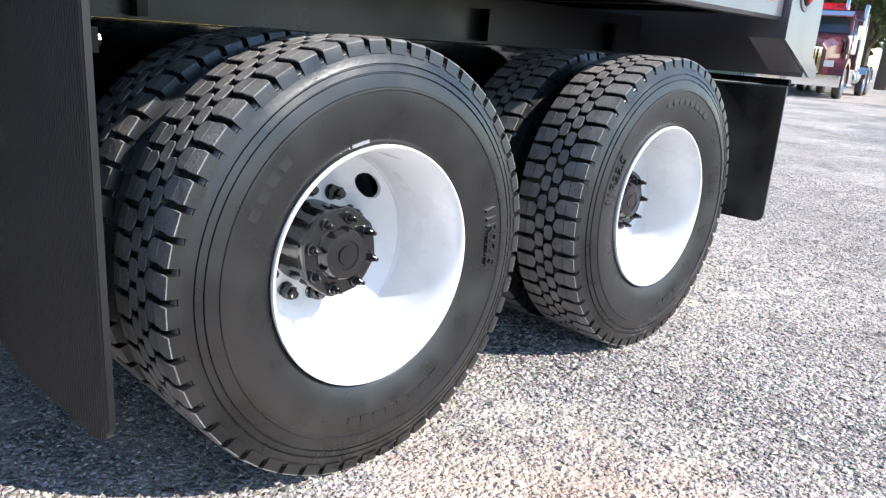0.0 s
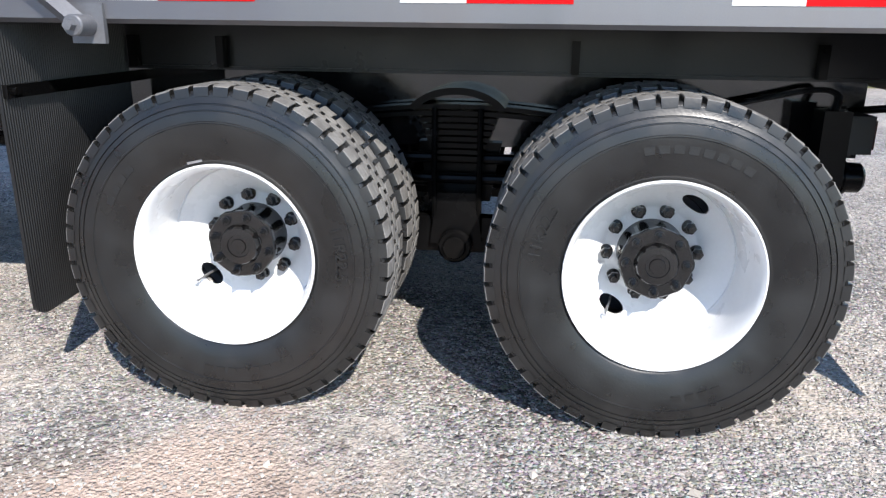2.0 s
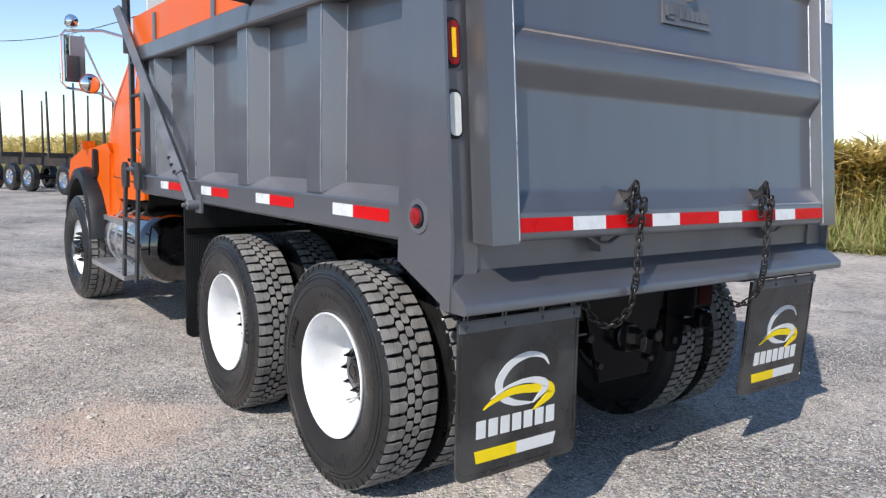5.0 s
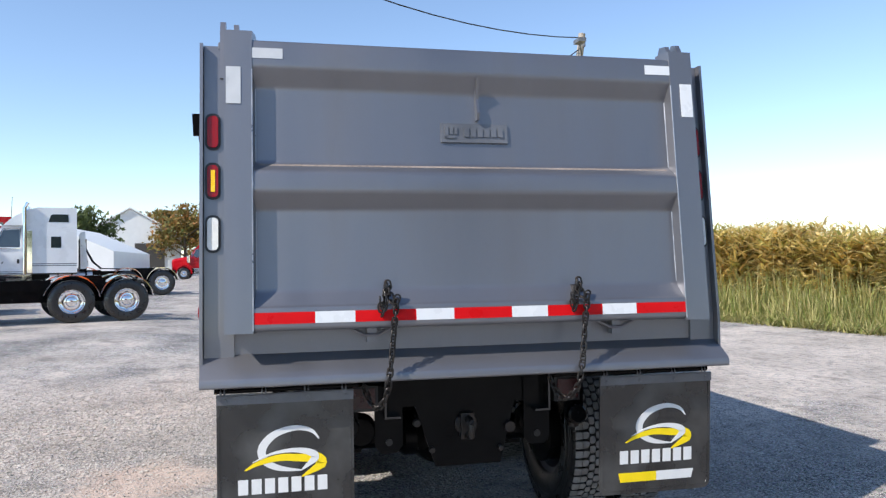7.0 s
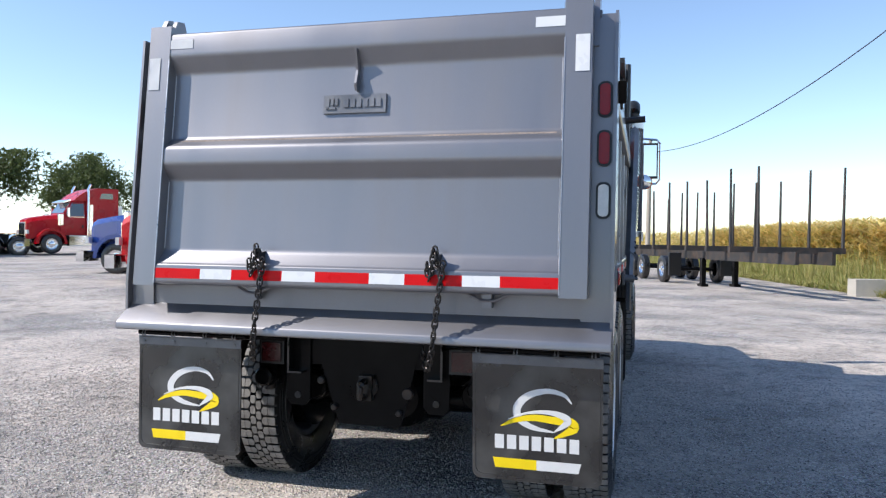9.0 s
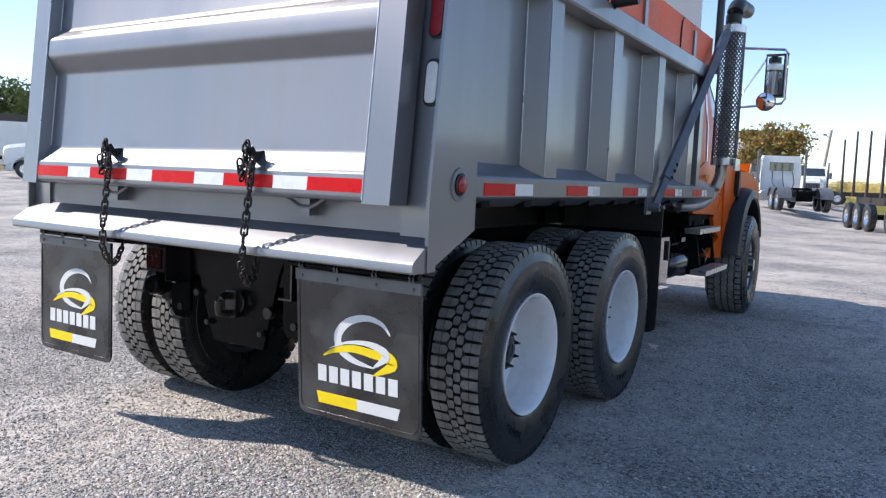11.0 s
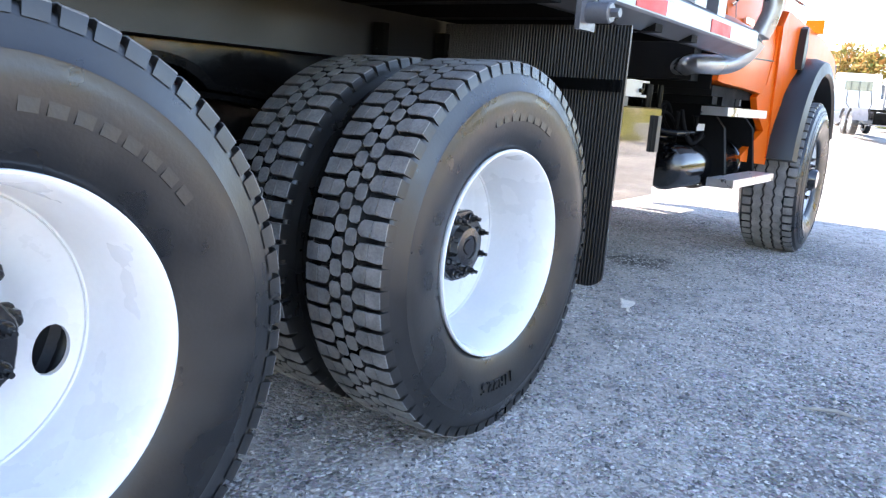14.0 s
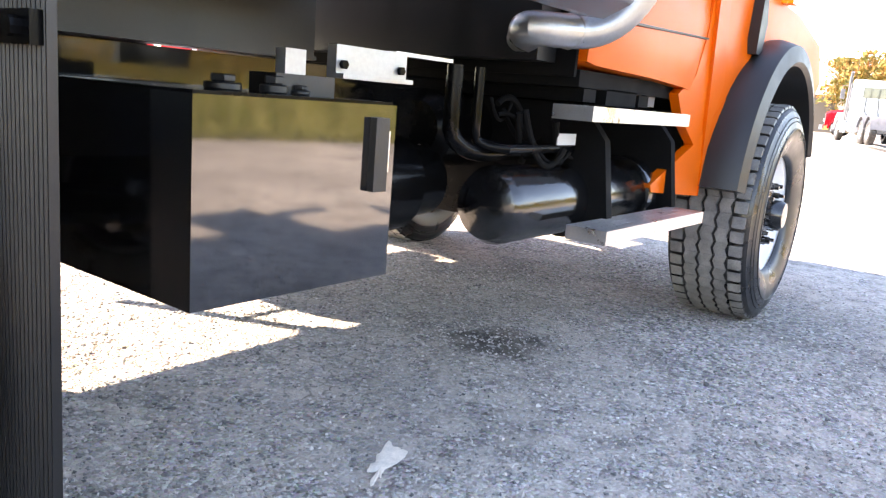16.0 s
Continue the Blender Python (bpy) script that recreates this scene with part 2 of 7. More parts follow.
def shared(name, me, parent, at, label=""):
    ob = new(name, me)
    ob.parent = parent
    ob.matrix_basis = at
    if label:
        tagged(ob, label)
    return ob


def empty(name, at, label, category, group=""):
    ob = new(name)
    ob.matrix_basis = at
    return tagged(ob, label, category, group)


def B():
    return bmesh.new()


LEAN = 0.098


def rounded(pts, r, n=3):
    """A closed outline with each corner turned into a short curve."""
    out = []
    for i, p in enumerate(pts):
        p = Vector(p)
        a, b = Vector(pts[i - 1]) - p, Vector(pts[(i + 1) % len(pts)]) - p
        k = min(r, a.length * 0.4, b.length * 0.4)
        p0, p2 = p + a.normalized() * k, p + b.normalized() * k
        for j in range(n + 1):
            t = j / n
            out.append(tuple(p0 * (1 - t) ** 2 + p * 2 * t * (1 - t) + p2 * t * t))
    return out


def leaned(bm, front=-1.335):
    """The box's rear end slopes forward above its foot; what lies further back leans fully."""
    for v in bm.verts:
        if v.co.z > 1.235:
            v.co.x += LEAN * (v.co.z - 1.235) * min(1.0, max(0.0, (front - v.co.x) / 0.2))
    return bm


def smooth01(x):
    x = min(1.0, max(0.0, x))
    return x * x * (3 - 2 * x)


def lie(x, y):
    """The ground's height: level round the truck, with a low rise ahead and to the left fitted to the camera's view."""
    rise = 0.20 * smooth01((x - 18) / 12) * smooth01(y / 3.5) + 0.13 * smooth01((y - 20) / 10)
    return 0.23 * smooth01((x - 5.5) / 5.0) * smooth01((y - 0.5) / 4.0) + rise


# ---- the dump truck ----
truck = empty("dump_truck", pose(0, 0, 0), "orange dump truck with dark grey steel box parked on gravel", "dump truck")


def tyre_mesh(width, radius, rows, count, bead=0.283, rings=True):
    """A tyre round the y axis: sidewalls, with moulded rings or smooth, and a tread of separate blocks."""
    h, k = width / 2, radius / 0.52
    side = [(bead, 0.72), (bead + 0.008, 0.80), (bead + 0.022, 0.85), (0.34, 0.92), (0.38, 0.97), (0.405, 0.985), (0.411, 0.985), (0.4125, 1.008), (0.417, 1.006), (0.4185, 0.985),
            (0.432, 0.972), (0.4455, 0.950), (0.4465, 0.922), (0.4495, 0.918), (0.4505, 0.942), (0.463, 0.915), (0.464, 0.886), (0.467, 0.880), (0.468, 0.904), (0.482, 0.865),
            (0.4915, 0.850), (0.4925, 0.832), (0.4950, 0.826), (0.4960, 0.840), (0.5005, 0.815), (0.5035, 0.78), (0.504, 0.6)]
    if not rings:
        side = side[:5] + [(0.405, 0.990), (0.425, 0.985), (0.440, 0.968), (0.4425, 0.970), (0.446, 0.955), (0.460, 0.922), (0.474, 0.885), (0.486, 0.858), (0.4965, 0.832), (0.5005, 0.815), (0.5035, 0.78), (0.504, 0.6)]
    side = [(r, h * y) for r, y in side]
    side = [(bead + (r - bead) * (radius - 0.015 - bead) / (0.505 - bead), y) for r, y in side]
    bm = B()
    revolve(bm, side + [(r, -y) for r, y in side[::-1]], 96)
    carcass = mesh_of("tyre", bm, RUBBER, 30)
    bm = B()
    base = radius - 0.017
    for y0, y1, shift, kind in rows:
        for i in range(count):
            c = 2 * math.pi * (i + shift) / count
            a = 2 * math.pi / count * (0.375 if kind in ("shoulder", "inner") else 0.395)
            if kind == "shoulder":
                s = 1 if y1 > 0 else -1
                lo, hi = min(abs(y0), abs(y1)), max(abs(y0), abs(y1))
                pts = [(-a, lo), (a * 0.97, lo), (a * 1.02, lo + 0.014), (a * 1.06, hi - 0.010), (a * 0.98, hi), (-a * 1.02, hi), (-a * 1.12, hi - 0.010), (-a * 1.10, (lo + hi) / 2)]
                pts = [(t * s, y * s) for t, y in pts]
            elif kind == "inner":
                s, lo, hi = (1 if y1 > 0 else -1), min(abs(y0), abs(y1)), max(abs(y0), abs(y1))
                pts = [(-a * 1.10, lo + 0.012), (-a * 0.82, lo + 0.002), (-a * 0.35, lo - 0.003), (a * 0.45, lo + 0.002), (a * 0.92, lo + 0.010), (a * 0.97, lo + 0.020), (a * 0.97, hi), (-a, hi)]
                pts = [(t * s, y * s) for t, y in pts]
            elif kind == "rib":
                a = math.pi / count
                pts = [(-a, y0 + 0.006), (0, y0 - 0.006), (a, y0 + 0.006), (a, y1 + 0.006), (0, y1 - 0.006), (-a, y1 + 0.006)]
            else:
                pts = [(-a, y0 + 0.010), (-a * 0.72, y0 + 0.001), (a * 0.62, y0), (a * 0.96, y0 + 0.007), (a, y1 - 0.010), (a * 0.72, y1 - 0.001), (-a * 0.62, y1), (-a * 0.96, y1 - 0.007)]
            low, mid, top = [], [], []
            my = sum(p[1] for p in pts) / len(pts)
            for t, y in pts:
                outer = kind == "shoulder" and abs(y) > max(abs(y0), abs(y1)) - 0.004
                rl = base - (0.016 if outer else 0.003)
                rt = radius - (0.004 if outer else 0)
                yo = y + (0.004 * (1 if y > 0 else -1) if outer else 0)
                for store, r, f, yy in ((low, rl, 1.0, yo), (mid, rt - 0.0025, 1.0, y), (top, rt, 0.93, my + (y - my) * 0.95)):
                    store.append(bm.verts.new((r * math.cos(c + t * f), yy, r * math.sin(c + t * f))))
            n = len(pts)
            fs = [bm.faces.new(top)]
            for q in range(n):
                fs.append(bm.faces.new((mid[q], mid[(q + 1) % n], top[(q + 1) % n], top[q])))
                f = bm.faces.new((low[q], low[(q + 1) % n], mid[(q + 1) % n], mid[q]))
            for f in fs:
                f.material_index = 1
    return carcass, mesh_of("tread", bm, [RUBBER, TREAD], 30)


DRIVE_ROWS = [(0.0765, 0.118, 0.0, "shoulder"), (0.038, 0.0750, 0.0, "inner"), (0.001, 0.0360, 0.5, "mid"), (-0.0360, -0.001, 0.0, "mid"), (-0.0750, -0.038, 0.5, "inner"), (-0.118, -0.0765, 0.5, "shoulder")]
DRIVE_TYRE, DRIVE_TREAD = tyre_mesh(0.280, 0.523, DRIVE_ROWS, 53)
PLAIN_TYRE, PLAIN_TREAD = tyre_mesh(0.280, 0.523, DRIVE_ROWS, 62, rings=False)
STEER_ROWS = [(0.105, 0.162, 0.0, "shoulder"), (0.042, 0.094, 0.0, "rib"), (-0.026, 0.030, 0.0, "rib"), (-0.094, -0.038, 0.0, "rib"), (-0.162, -0.105, 0.6, "shoulder")]
STEER_TYRE, STEER_TREAD = tyre_mesh(0.42, 0.535, STEER_ROWS, 50)


def dish(r):
    return -0.088 - 0.074 * (1 - ((r - 0.150) / 0.095)) ** 1.0 if r >= 0.150 else -0.162


def rim_mesh():
    """A deep-dished disc wheel, open side at +y, with two oval hand holes."""
    bm = B()
    outer = [(0.280, 0.098), (0.288, 0.110), (0.291, 0.119), (0.2895, 0.125), (0.2855, 0.1255), (0.281, 0.121), (0.275, 0.108), (0.2675, 0.084), (0.2645, 0.055), (0.263, 0.02),
             (0.2615, -0.010), (0.259, -0.037), (0.2560, -0.059), (0.2535, -0.073), (0.2515, -0.0835), (0.2485, -0.0865), (0.2462, -0.0835), (0.245, dish(0.245))]
    revolve(bm, outer, 96)
    revolve(bm, [(0.150, dish(0.150)), (0.146, -0.163), (0.100, -0.163)], 96)
    r0, r1, step = 0.150, 0.245, 2 * math.pi / 96
    half = 5 * step
    for start in (0.0, math.pi):
        for i in range(38):
            a, b = start + half + step * i, start + half + step * (i + 1)
            prev = None
            for j in range(5):
                r = r0 + (r1 - r0) * j / 4
                cur = [bm.verts.new((r * math.cos(t), dish(r), r * math.sin(t))) for t in (a, b)]
                if prev:
                    bm.faces.new((prev[0], prev[1], cur[1], cur[0]))
                prev = cur
        edge = [(r1, -half + step * i) for i in range(10)] + [(r1 - (r1 - r0) * i / 4, half) for i in range(4)]
        edge += [(r0, half - step * i) for i in range(10)] + [(r0 + (r1 - r0) * i / 4, -half) for i in range(4)]
        ring_o, ring_i, ring_b = [], [], []
        for ro, to in edge:
            t = math.atan2(to / half, (ro - (r0 + r1) / 2) / ((r1 - r0) / 2))
            ri, ti = 0.209 + 0.023 * math.cos(t), 0.225 * math.sin(t)
            for ring, r, th, dy in ((ring_o, ro, to, 0), (ring_i, ri, ti, 0), (ring_b, ri, ti, -0.012)):
                ring.append(bm.verts.new((r * math.cos(start + th), dish(r) + dy, r * math.sin(start + th))))
        m = len(edge)
        for k in range(m):
            bm.faces.new((ring_o[k], ring_o[(k + 1) % m], ring_i[(k + 1) % m], ring_i[k]))
            bm.faces.new((ring_i[k], ring_i[(k + 1) % m], ring_b[(k + 1) % m], ring_b[k]))
    bmesh.ops.remove_doubles(bm, verts=bm.verts, dist=0.0004)
    return mesh_of("wheel", bm, WHITE, 28)


def hub_mesh():
    bm = B()
    revolve(bm, [(0.118, -0.166), (0.116, -0.135), (0.106, -0.115), (0.103, -0.045), (0.108, -0.040), (0.117, -0.036), (0.119, -0.030), (0.119, -0.014), (0.115, -0.010),
                 (0.074, -0.009), (0.071, -0.006), (0.069, 0.010), (0.064, 0.015), (0.040, 0.017), (0.038, 0.013), (0.027, 0.013), (0.025, 0.017), (0.008, 0.017), (0.0005, 0.017)], 48)
    for i in range(8):
        t = 2 * math.pi * i / 8 + 0.2
        # bosses drawn out of the flange's rim
        for v in bm.verts:
            r = math.hypot(v.co.x, v.co.z)
            if 0.10 < r and v.co.y > -0.05:
                d = abs((math.atan2(v.co.z, v.co.x) - t + math.pi) % (2 * math.pi) - math.pi)
                k = 1 + 0.06 * max(0.0, 1 - d / 0.22)
                v.co.x, v.co.z = v.co.x * k, v.co.z * k
    return mesh_of("hub", bm, HUBBLACK, 40)


def hub_rib_mesh():
    bm = B()
    box(bm, 0.094, 0.117, -0.112, -0.038, -0.006, 0.006)
    soft(bm, 0.003)
    return mesh_of("hub_rib", bm, HUBBLACK, 40)


def stud_mesh():
    bm = B()
    disc(bm, 0.017, -0.012, (0, 0, 0), "y", -0.002, 12, 0.002)
    disc(bm, 0.0115, -0.003, (0, 0, 0), "y", 0.012, 6)
    disc(bm, 0.0065, 0.010, (0, 0, 0), "y", 0.026, 8)
    return mesh_of("stud", bm, HUBBLACK, 30)


def nut_mesh():
    bm = B()
    disc(bm, 0.0235, -0.163, (0, 0, 0), "y", -0.155, 16, 0.002)
    disc(bm, 0.0195, -0.156, (0, 0, 0), "y", -0.128, 6, 0.002)
    disc(bm, 0.011, -0.129, (0, 0, 0), "y", -0.112, 12, 0.002)
    return mesh_of("lug_nut", bm, HUBBLACK, 30)


def letters(word, size, radius, mid, y, depth=0.0035):
    """Raised writing bent round the y axis, seen from +y, its foot towards the centre."""
    cu = bpy.data.curves.new("letters", "FONT")
    cu.body, cu.size, cu.align_x, cu.extrude = word, size, "CENTER", depth / 2
    tmp = bpy.data.objects.new("letters", cu)
    scene.collection.objects.link(tmp)
    bpy.context.view_layer.update()
    me = bpy.data.meshes.new_from_object(tmp.evaluated_get(bpy.context.evaluated_depsgraph_get()))
    bpy.data.objects.remove(tmp)
    bm = B()
    bm.from_mesh(me)
    bpy.data.meshes.remove(me)
    for v in bm.verts:
        t, r = mid + v.co.x / radius, radius + v.co.y
        v.co = (r * math.cos(t), y + v.co.z, r * math.sin(t))
    return bm


def arc_bar(bm, r0, r1, a0, a1, y, d=0.003, n=4):
    v = []
    for i in range(n + 1):
        t = a0 + (a1 - a0) * i / n
        v.append([bm.verts.new((r * math.cos(t), yy, r * math.sin(t))) for r in (r0, r1) for yy in (y, y + d)])
    for p, q in zip(v, v[1:]):
        for a, b in ((0, 1), (1, 3), (3, 2), (2, 0)):
            bm.faces.new((p[a], p[b], q[b], q[a]))
    bm.faces.new((v[0][0], v[0][1], v[0][3], v[0][2]))
    bm.faces.new((v[-1][0], v[-1][2], v[-1][3], v[-1][1]))


RIM, HUB, NUT, STUD, HUB_RIB = rim_mesh(), hub_mesh(), nut_mesh(), stud_mesh(), hub_rib_mesh()
SIZE_TEXT = mesh_of("size_lettering", letters("11R22.5", 0.050, 0.362, 0.0, 0.1375, 0.0065), RUBBER)
bm = B()
arc_bar(bm, 0.368, 0.404, -0.0375, 0.0375, 0.134, 0.0026)
LETTER_BAR = mesh_of("raised_bar", bm, RUBBER)
BRAND_BARS, MODEL_BARS = [math.degrees(-0.37 + i * 0.105) for i in range(8)], [math.degrees(-0.15 + i * 0.105) for i in range(4)]
bm = B()
box(bm, -0.024, 0.024, 0.108, 0.121, 0.299, 0.306)
soft(bm, 0.002)
WEIGHT = mesh_of("balance_weight", bm, ALU)
# grey though likely white: shade between the wheels is put into the colour
bm = B()
revolve(bm, [(0.287, 0.10), (0.297, 0.105), (0.292, 0.11), (0.27, 0.09), (0.262, 0.0), (0.262, -0.09), (0.292, -0.11), (0.297, -0.105), (0.287, -0.10)], 64)
revolve(bm, [(0.262, 0.06), (0.22, 0.10), (0.16, 0.155), (0.10, 0.158)], 64)
INNER_RIM = mesh_of("inner_wheel", bm, STEEL, 30)
bm = B()
revolve(bm, [(0.10, 0.15), (0.205, 0.145), (0.213, 0.13), (0.213, -0.10), (0.222, -0.105), (0.222, -0.125), (0.20, -0.13), (0.08, -0.13)], 48)
DRUM = mesh_of("brake_drum", bm, BLACK, 30)


def dual_wheel(x, y, turn, texts, weight=None):
    """The outer and the inner wheel of one axle end; y is the outer wheel's middle."""
    side = 1 if y > 0 else -1
    slim = Matrix.Diagonal((0.93, 1, 0.93, 1)) if side > 0 else Matrix.Diagonal((0.86, 1, 0.86, 1))
    base = pose(x, y, 0.516, 0, 0, 0 if side > 0 else 180)
    spin = base @ Matrix.Rotation(-radians(turn), 4, "Y")
    w = shared("wheel", RIM, truck, spin, "white dished steel wheel with black hub")
    if side > 0:
        shared("tyre", DRIVE_TYRE, w, pose(0, 0, 0), "black rubber tyre with moulded sidewall rings")
    else:
        shared("tyre", PLAIN_TYRE, w, pose(0, 0, 0), "black rubber tyre with smooth dusty sidewall")
    tread = DRIVE_TREAD if side > 0 else PLAIN_TREAD
    tagged(shared("tread", tread, w, pose(0, 0, 0), "dusty deep-cut tread blocks"), kind="stuff")
    back = -0.014 if side > 0 else -0.010
    shared("hub", HUB, w, pose(0, back, 0) @ slim, "black oil-stained axle hub")
    for i in range(8):
        t = 2 * math.pi * i / 8 + 0.2
        shared("stud", STUD, w, slim @ pose(0.098 * math.cos(t), back, 0.098 * math.sin(t)))
        shared("hub_rib", HUB_RIB, w, slim @ pose(0, back, 0, 0, 22.5 + 45 * i, 0))
    for i in range(10):
        t = 2 * math.pi * (i + 0.5) / 10
        shared("lug_nut", NUT, w, pose(0.1425 * math.cos(t), 0, 0.1425 * math.sin(t)))
    for what, ang in texts:
        if isinstance(what, list):
            for d in what:
                shared("raised_bar", LETTER_BAR, w, Matrix.Rotation(-radians(ang - turn + d), 4, "Y"))
        else:
            shared("size_lettering", what, w, Matrix.Rotation(-radians(ang - turn), 4, "Y"))
    bm = B()
    tube(bm, [(0.205, -0.175, 0.0), (0.212, -0.12, 0.006), (0.232, -0.06, 0.012)], 0.0045, 8)
    disc(bm, 0.0065, -0.062, (0.232, 0, 0.012), "y", -0.045, 10)
    part("valve_stem", bm, ALU if side > 0 else CHAIN, w)
    if weight is not None:
        shared("balance_weight", WEIGHT, w, Matrix.Rotation(-radians(weight - turn), 4, "Y"))
    inner = base @ pose(0, -0.335, 0)
    iw = shared("inner_wheel", INNER_RIM, truck, inner @ Matrix.Rotation(radians(turn * 1.7), 4, "Y"), "inner wheel of the pair, greyed for the shade it stands in")
    shared("tyre", DRIVE_TYRE, iw, pose(0, 0, 0))
    tagged(shared("tread", tread, iw, pose(0, 0, 0, 0, 3, 0)), kind="stuff")
    shared("brake_drum", DRUM, iw, pose(0, -0.03, 0))


dual_wheel(0.649, 1.098, -42.5, [(SIZE_TEXT, 175), (BRAND_BARS, -100), (MODEL_BARS, 35)], -13)
dual_wheel(-0.676, 1.090, -56, [(SIZE_TEXT, 20), (BRAND_BARS, 100), (MODEL_BARS, -110)])
dual_wheel(0.660, -1.117, 100, [(BRAND_BARS, 95), (SIZE_TEXT, -90)])
dual_wheel(-0.673, -1.124, 18, [(BRAND_BARS, 120), (SIZE_TEXT, -60)])


def steer_wheel(side):
    base = pose(4.80, 1.085 * side, 0.525, 0, 0, 2.0 if side > 0 else 182.0)
    bm = B()
    revolve(bm, [(0.287, 0.135), (0.299, 0.142), (0.302, 0.150), (0.297, 0.156), (0.289, 0.150), (0.275, 0.130), (0.264, 0.09), (0.25, 0.07), (0.225, 0.085), (0.20, 0.105),
                 (0.17, 0.118), (0.11, 0.120)], 72)
    w = part("front_wheel", bm, WHITE, truck, "white steel front wheel with black hub", at=base)
    shared("tyre", STEER_TYRE, w, pose(0, 0, 0), "wide black steering tyre")
    tagged(shared("tread", STEER_TREAD, w, pose(0, 0, 0), "zigzag steering tread"), kind="stuff")
    bm = B()
    revolve(bm, [(0.115, 0.118), (0.112, 0.135), (0.075, 0.145), (0.07, 0.20), (0.06, 0.215), (0.0005, 0.217)], 36)
    part("hub", bm, HUBBLACK, w)
    for i in range(10):
        t = 2 * math.pi * i / 10
        bm = B()
        disc(bm, 0.021, 0.116, (0.1425 * math.cos(t), 0, 0.1425 * math.sin(t)), "y", 0.124, 12)
        disc(bm, 0.017, 0.122, (0.1425 * math.cos(t), 0, 0.1425 * math.sin(t)), "y", 0.155, 6, 0.002)
        disc(bm, 0.010, 0.154, (0.1425 * math.cos(t), 0, 0.1425 * math.sin(t)), "y", 0.178, 8)
        part("lug_nut", bm, HUBBLACK, w)


steer_wheel(1)
steer_wheel(-1)

# -- chassis --
for s in (1, -1):
    bm = B()
    prism(bm, [(s * 0.43, 0.76), (s * 0.43, 1.03), (s * 0.35, 1.03), (s * 0.35, 1.02), (s * 0.42, 1.02), (s * 0.42, 0.77), (s * 0.35, 0.77), (s * 0.35, 0.76)], "x", -1.45, 6.0)
    soft(bm, 0.003)
    part("frame_rail", bm, RAIL, truck, "black steel chassis frame rail")
    bm = B()
    prism(bm, [(s * 0.36, 1.036), (s * 0.515, 1.036), (s * 0.515, 1.048), (s * 0.505, 1.048), (s * 0.505, 1.21), (s * 0.36, 1.21)], "x", -1.55, 2.40)
    part("box_sill", bm, SILL, truck, "black long sill under the dump box")
    for x in (-0.415, 1.25, -1.25, 0.9):
        bm = B()
        box(bm, x - 0.014, x + 0.014, min(s * 0.515, s * 0.56), max(s * 0.515, s * 0.56), 1.045, 1.16)
        soft(bm, 0.003)
        part("sill_bracket", bm, BLACK, truck)
for x in (-1.3, -0.1, 1.1, 2.4, 3.6):
    bm = B()
    box(bm, x - 0.06, x + 0.06, -0.42, 0.42, 0.80, 0.98)
    soft(bm, 0.006)
    part("crossmember", bm, BLACK, truck)
for x in (-1.15, -0.75, -0.35, 0.05, 0.45, 0.85, 1.25, 1.65, 2.05):
    bm = B()
    prism(bm, [(-1.22, 1.215), (1.22, 1.215), (1.22, 1.25), (0.5, 1.30), (-0.5, 1.30), (-1.22, 1.25)], "x", x - 0.035, x + 0.035)
    part("floor_bearer", bm, MATTE, truck)


def axle(x, name):
    bm = B()
    tube(bm, [(x, -0.95, 0.515), (x, -0.28, 0.515), (x, -0.22, 0.515), (x, 0.22, 0.515), (x, 0.28, 0.515), (x, 0.95, 0.515)], [0.075, 0.08, 0.13, 0.13, 0.08, 0.075], 16)
    part(name, bm, BLACK, truck, "black rear drive axle housing")
    bm = B()
    revolve(bm, [(0.02, -0.17), (0.12, -0.16), (0.185, -0.10), (0.205, 0.0), (0.19, 0.10), (0.14, 0.17), (0.11, 0.22), (0.10, 0.36), (0.06, 0.38), (0.055, 0.46), (0.001, 0.46)], 28, (x, 0, 0.53), "x")
    for i in range(12):
        t = 2 * math.pi * i / 12
        disc(bm, 0.012, -0.115, (x, 0.165 * math.cos(t), 0.53 + 0.165 * math.sin(t)), "x", -0.08, 6)
    part("differential", bm, BLACK, truck, "black oily differential housing")
    for s in (1, -1):
        bm = B()
        disc(bm, 0.085, 0.0, (x - 0.16, s * 0.50, 0.60), "x", -0.15, 20, 0.012)
        disc(bm, 0.095, -0.07, (x - 0.16, s * 0.50, 0.60), "x", -0.08, 20)
        tube(bm, [(x - 0.16, s * 0.50, 0.60), (x - 0.05, s * 0.50, 0.58), (x, s * 0.52, 0.52)], 0.03, 8)
        part("brake_chamber", bm, BLACK, truck)


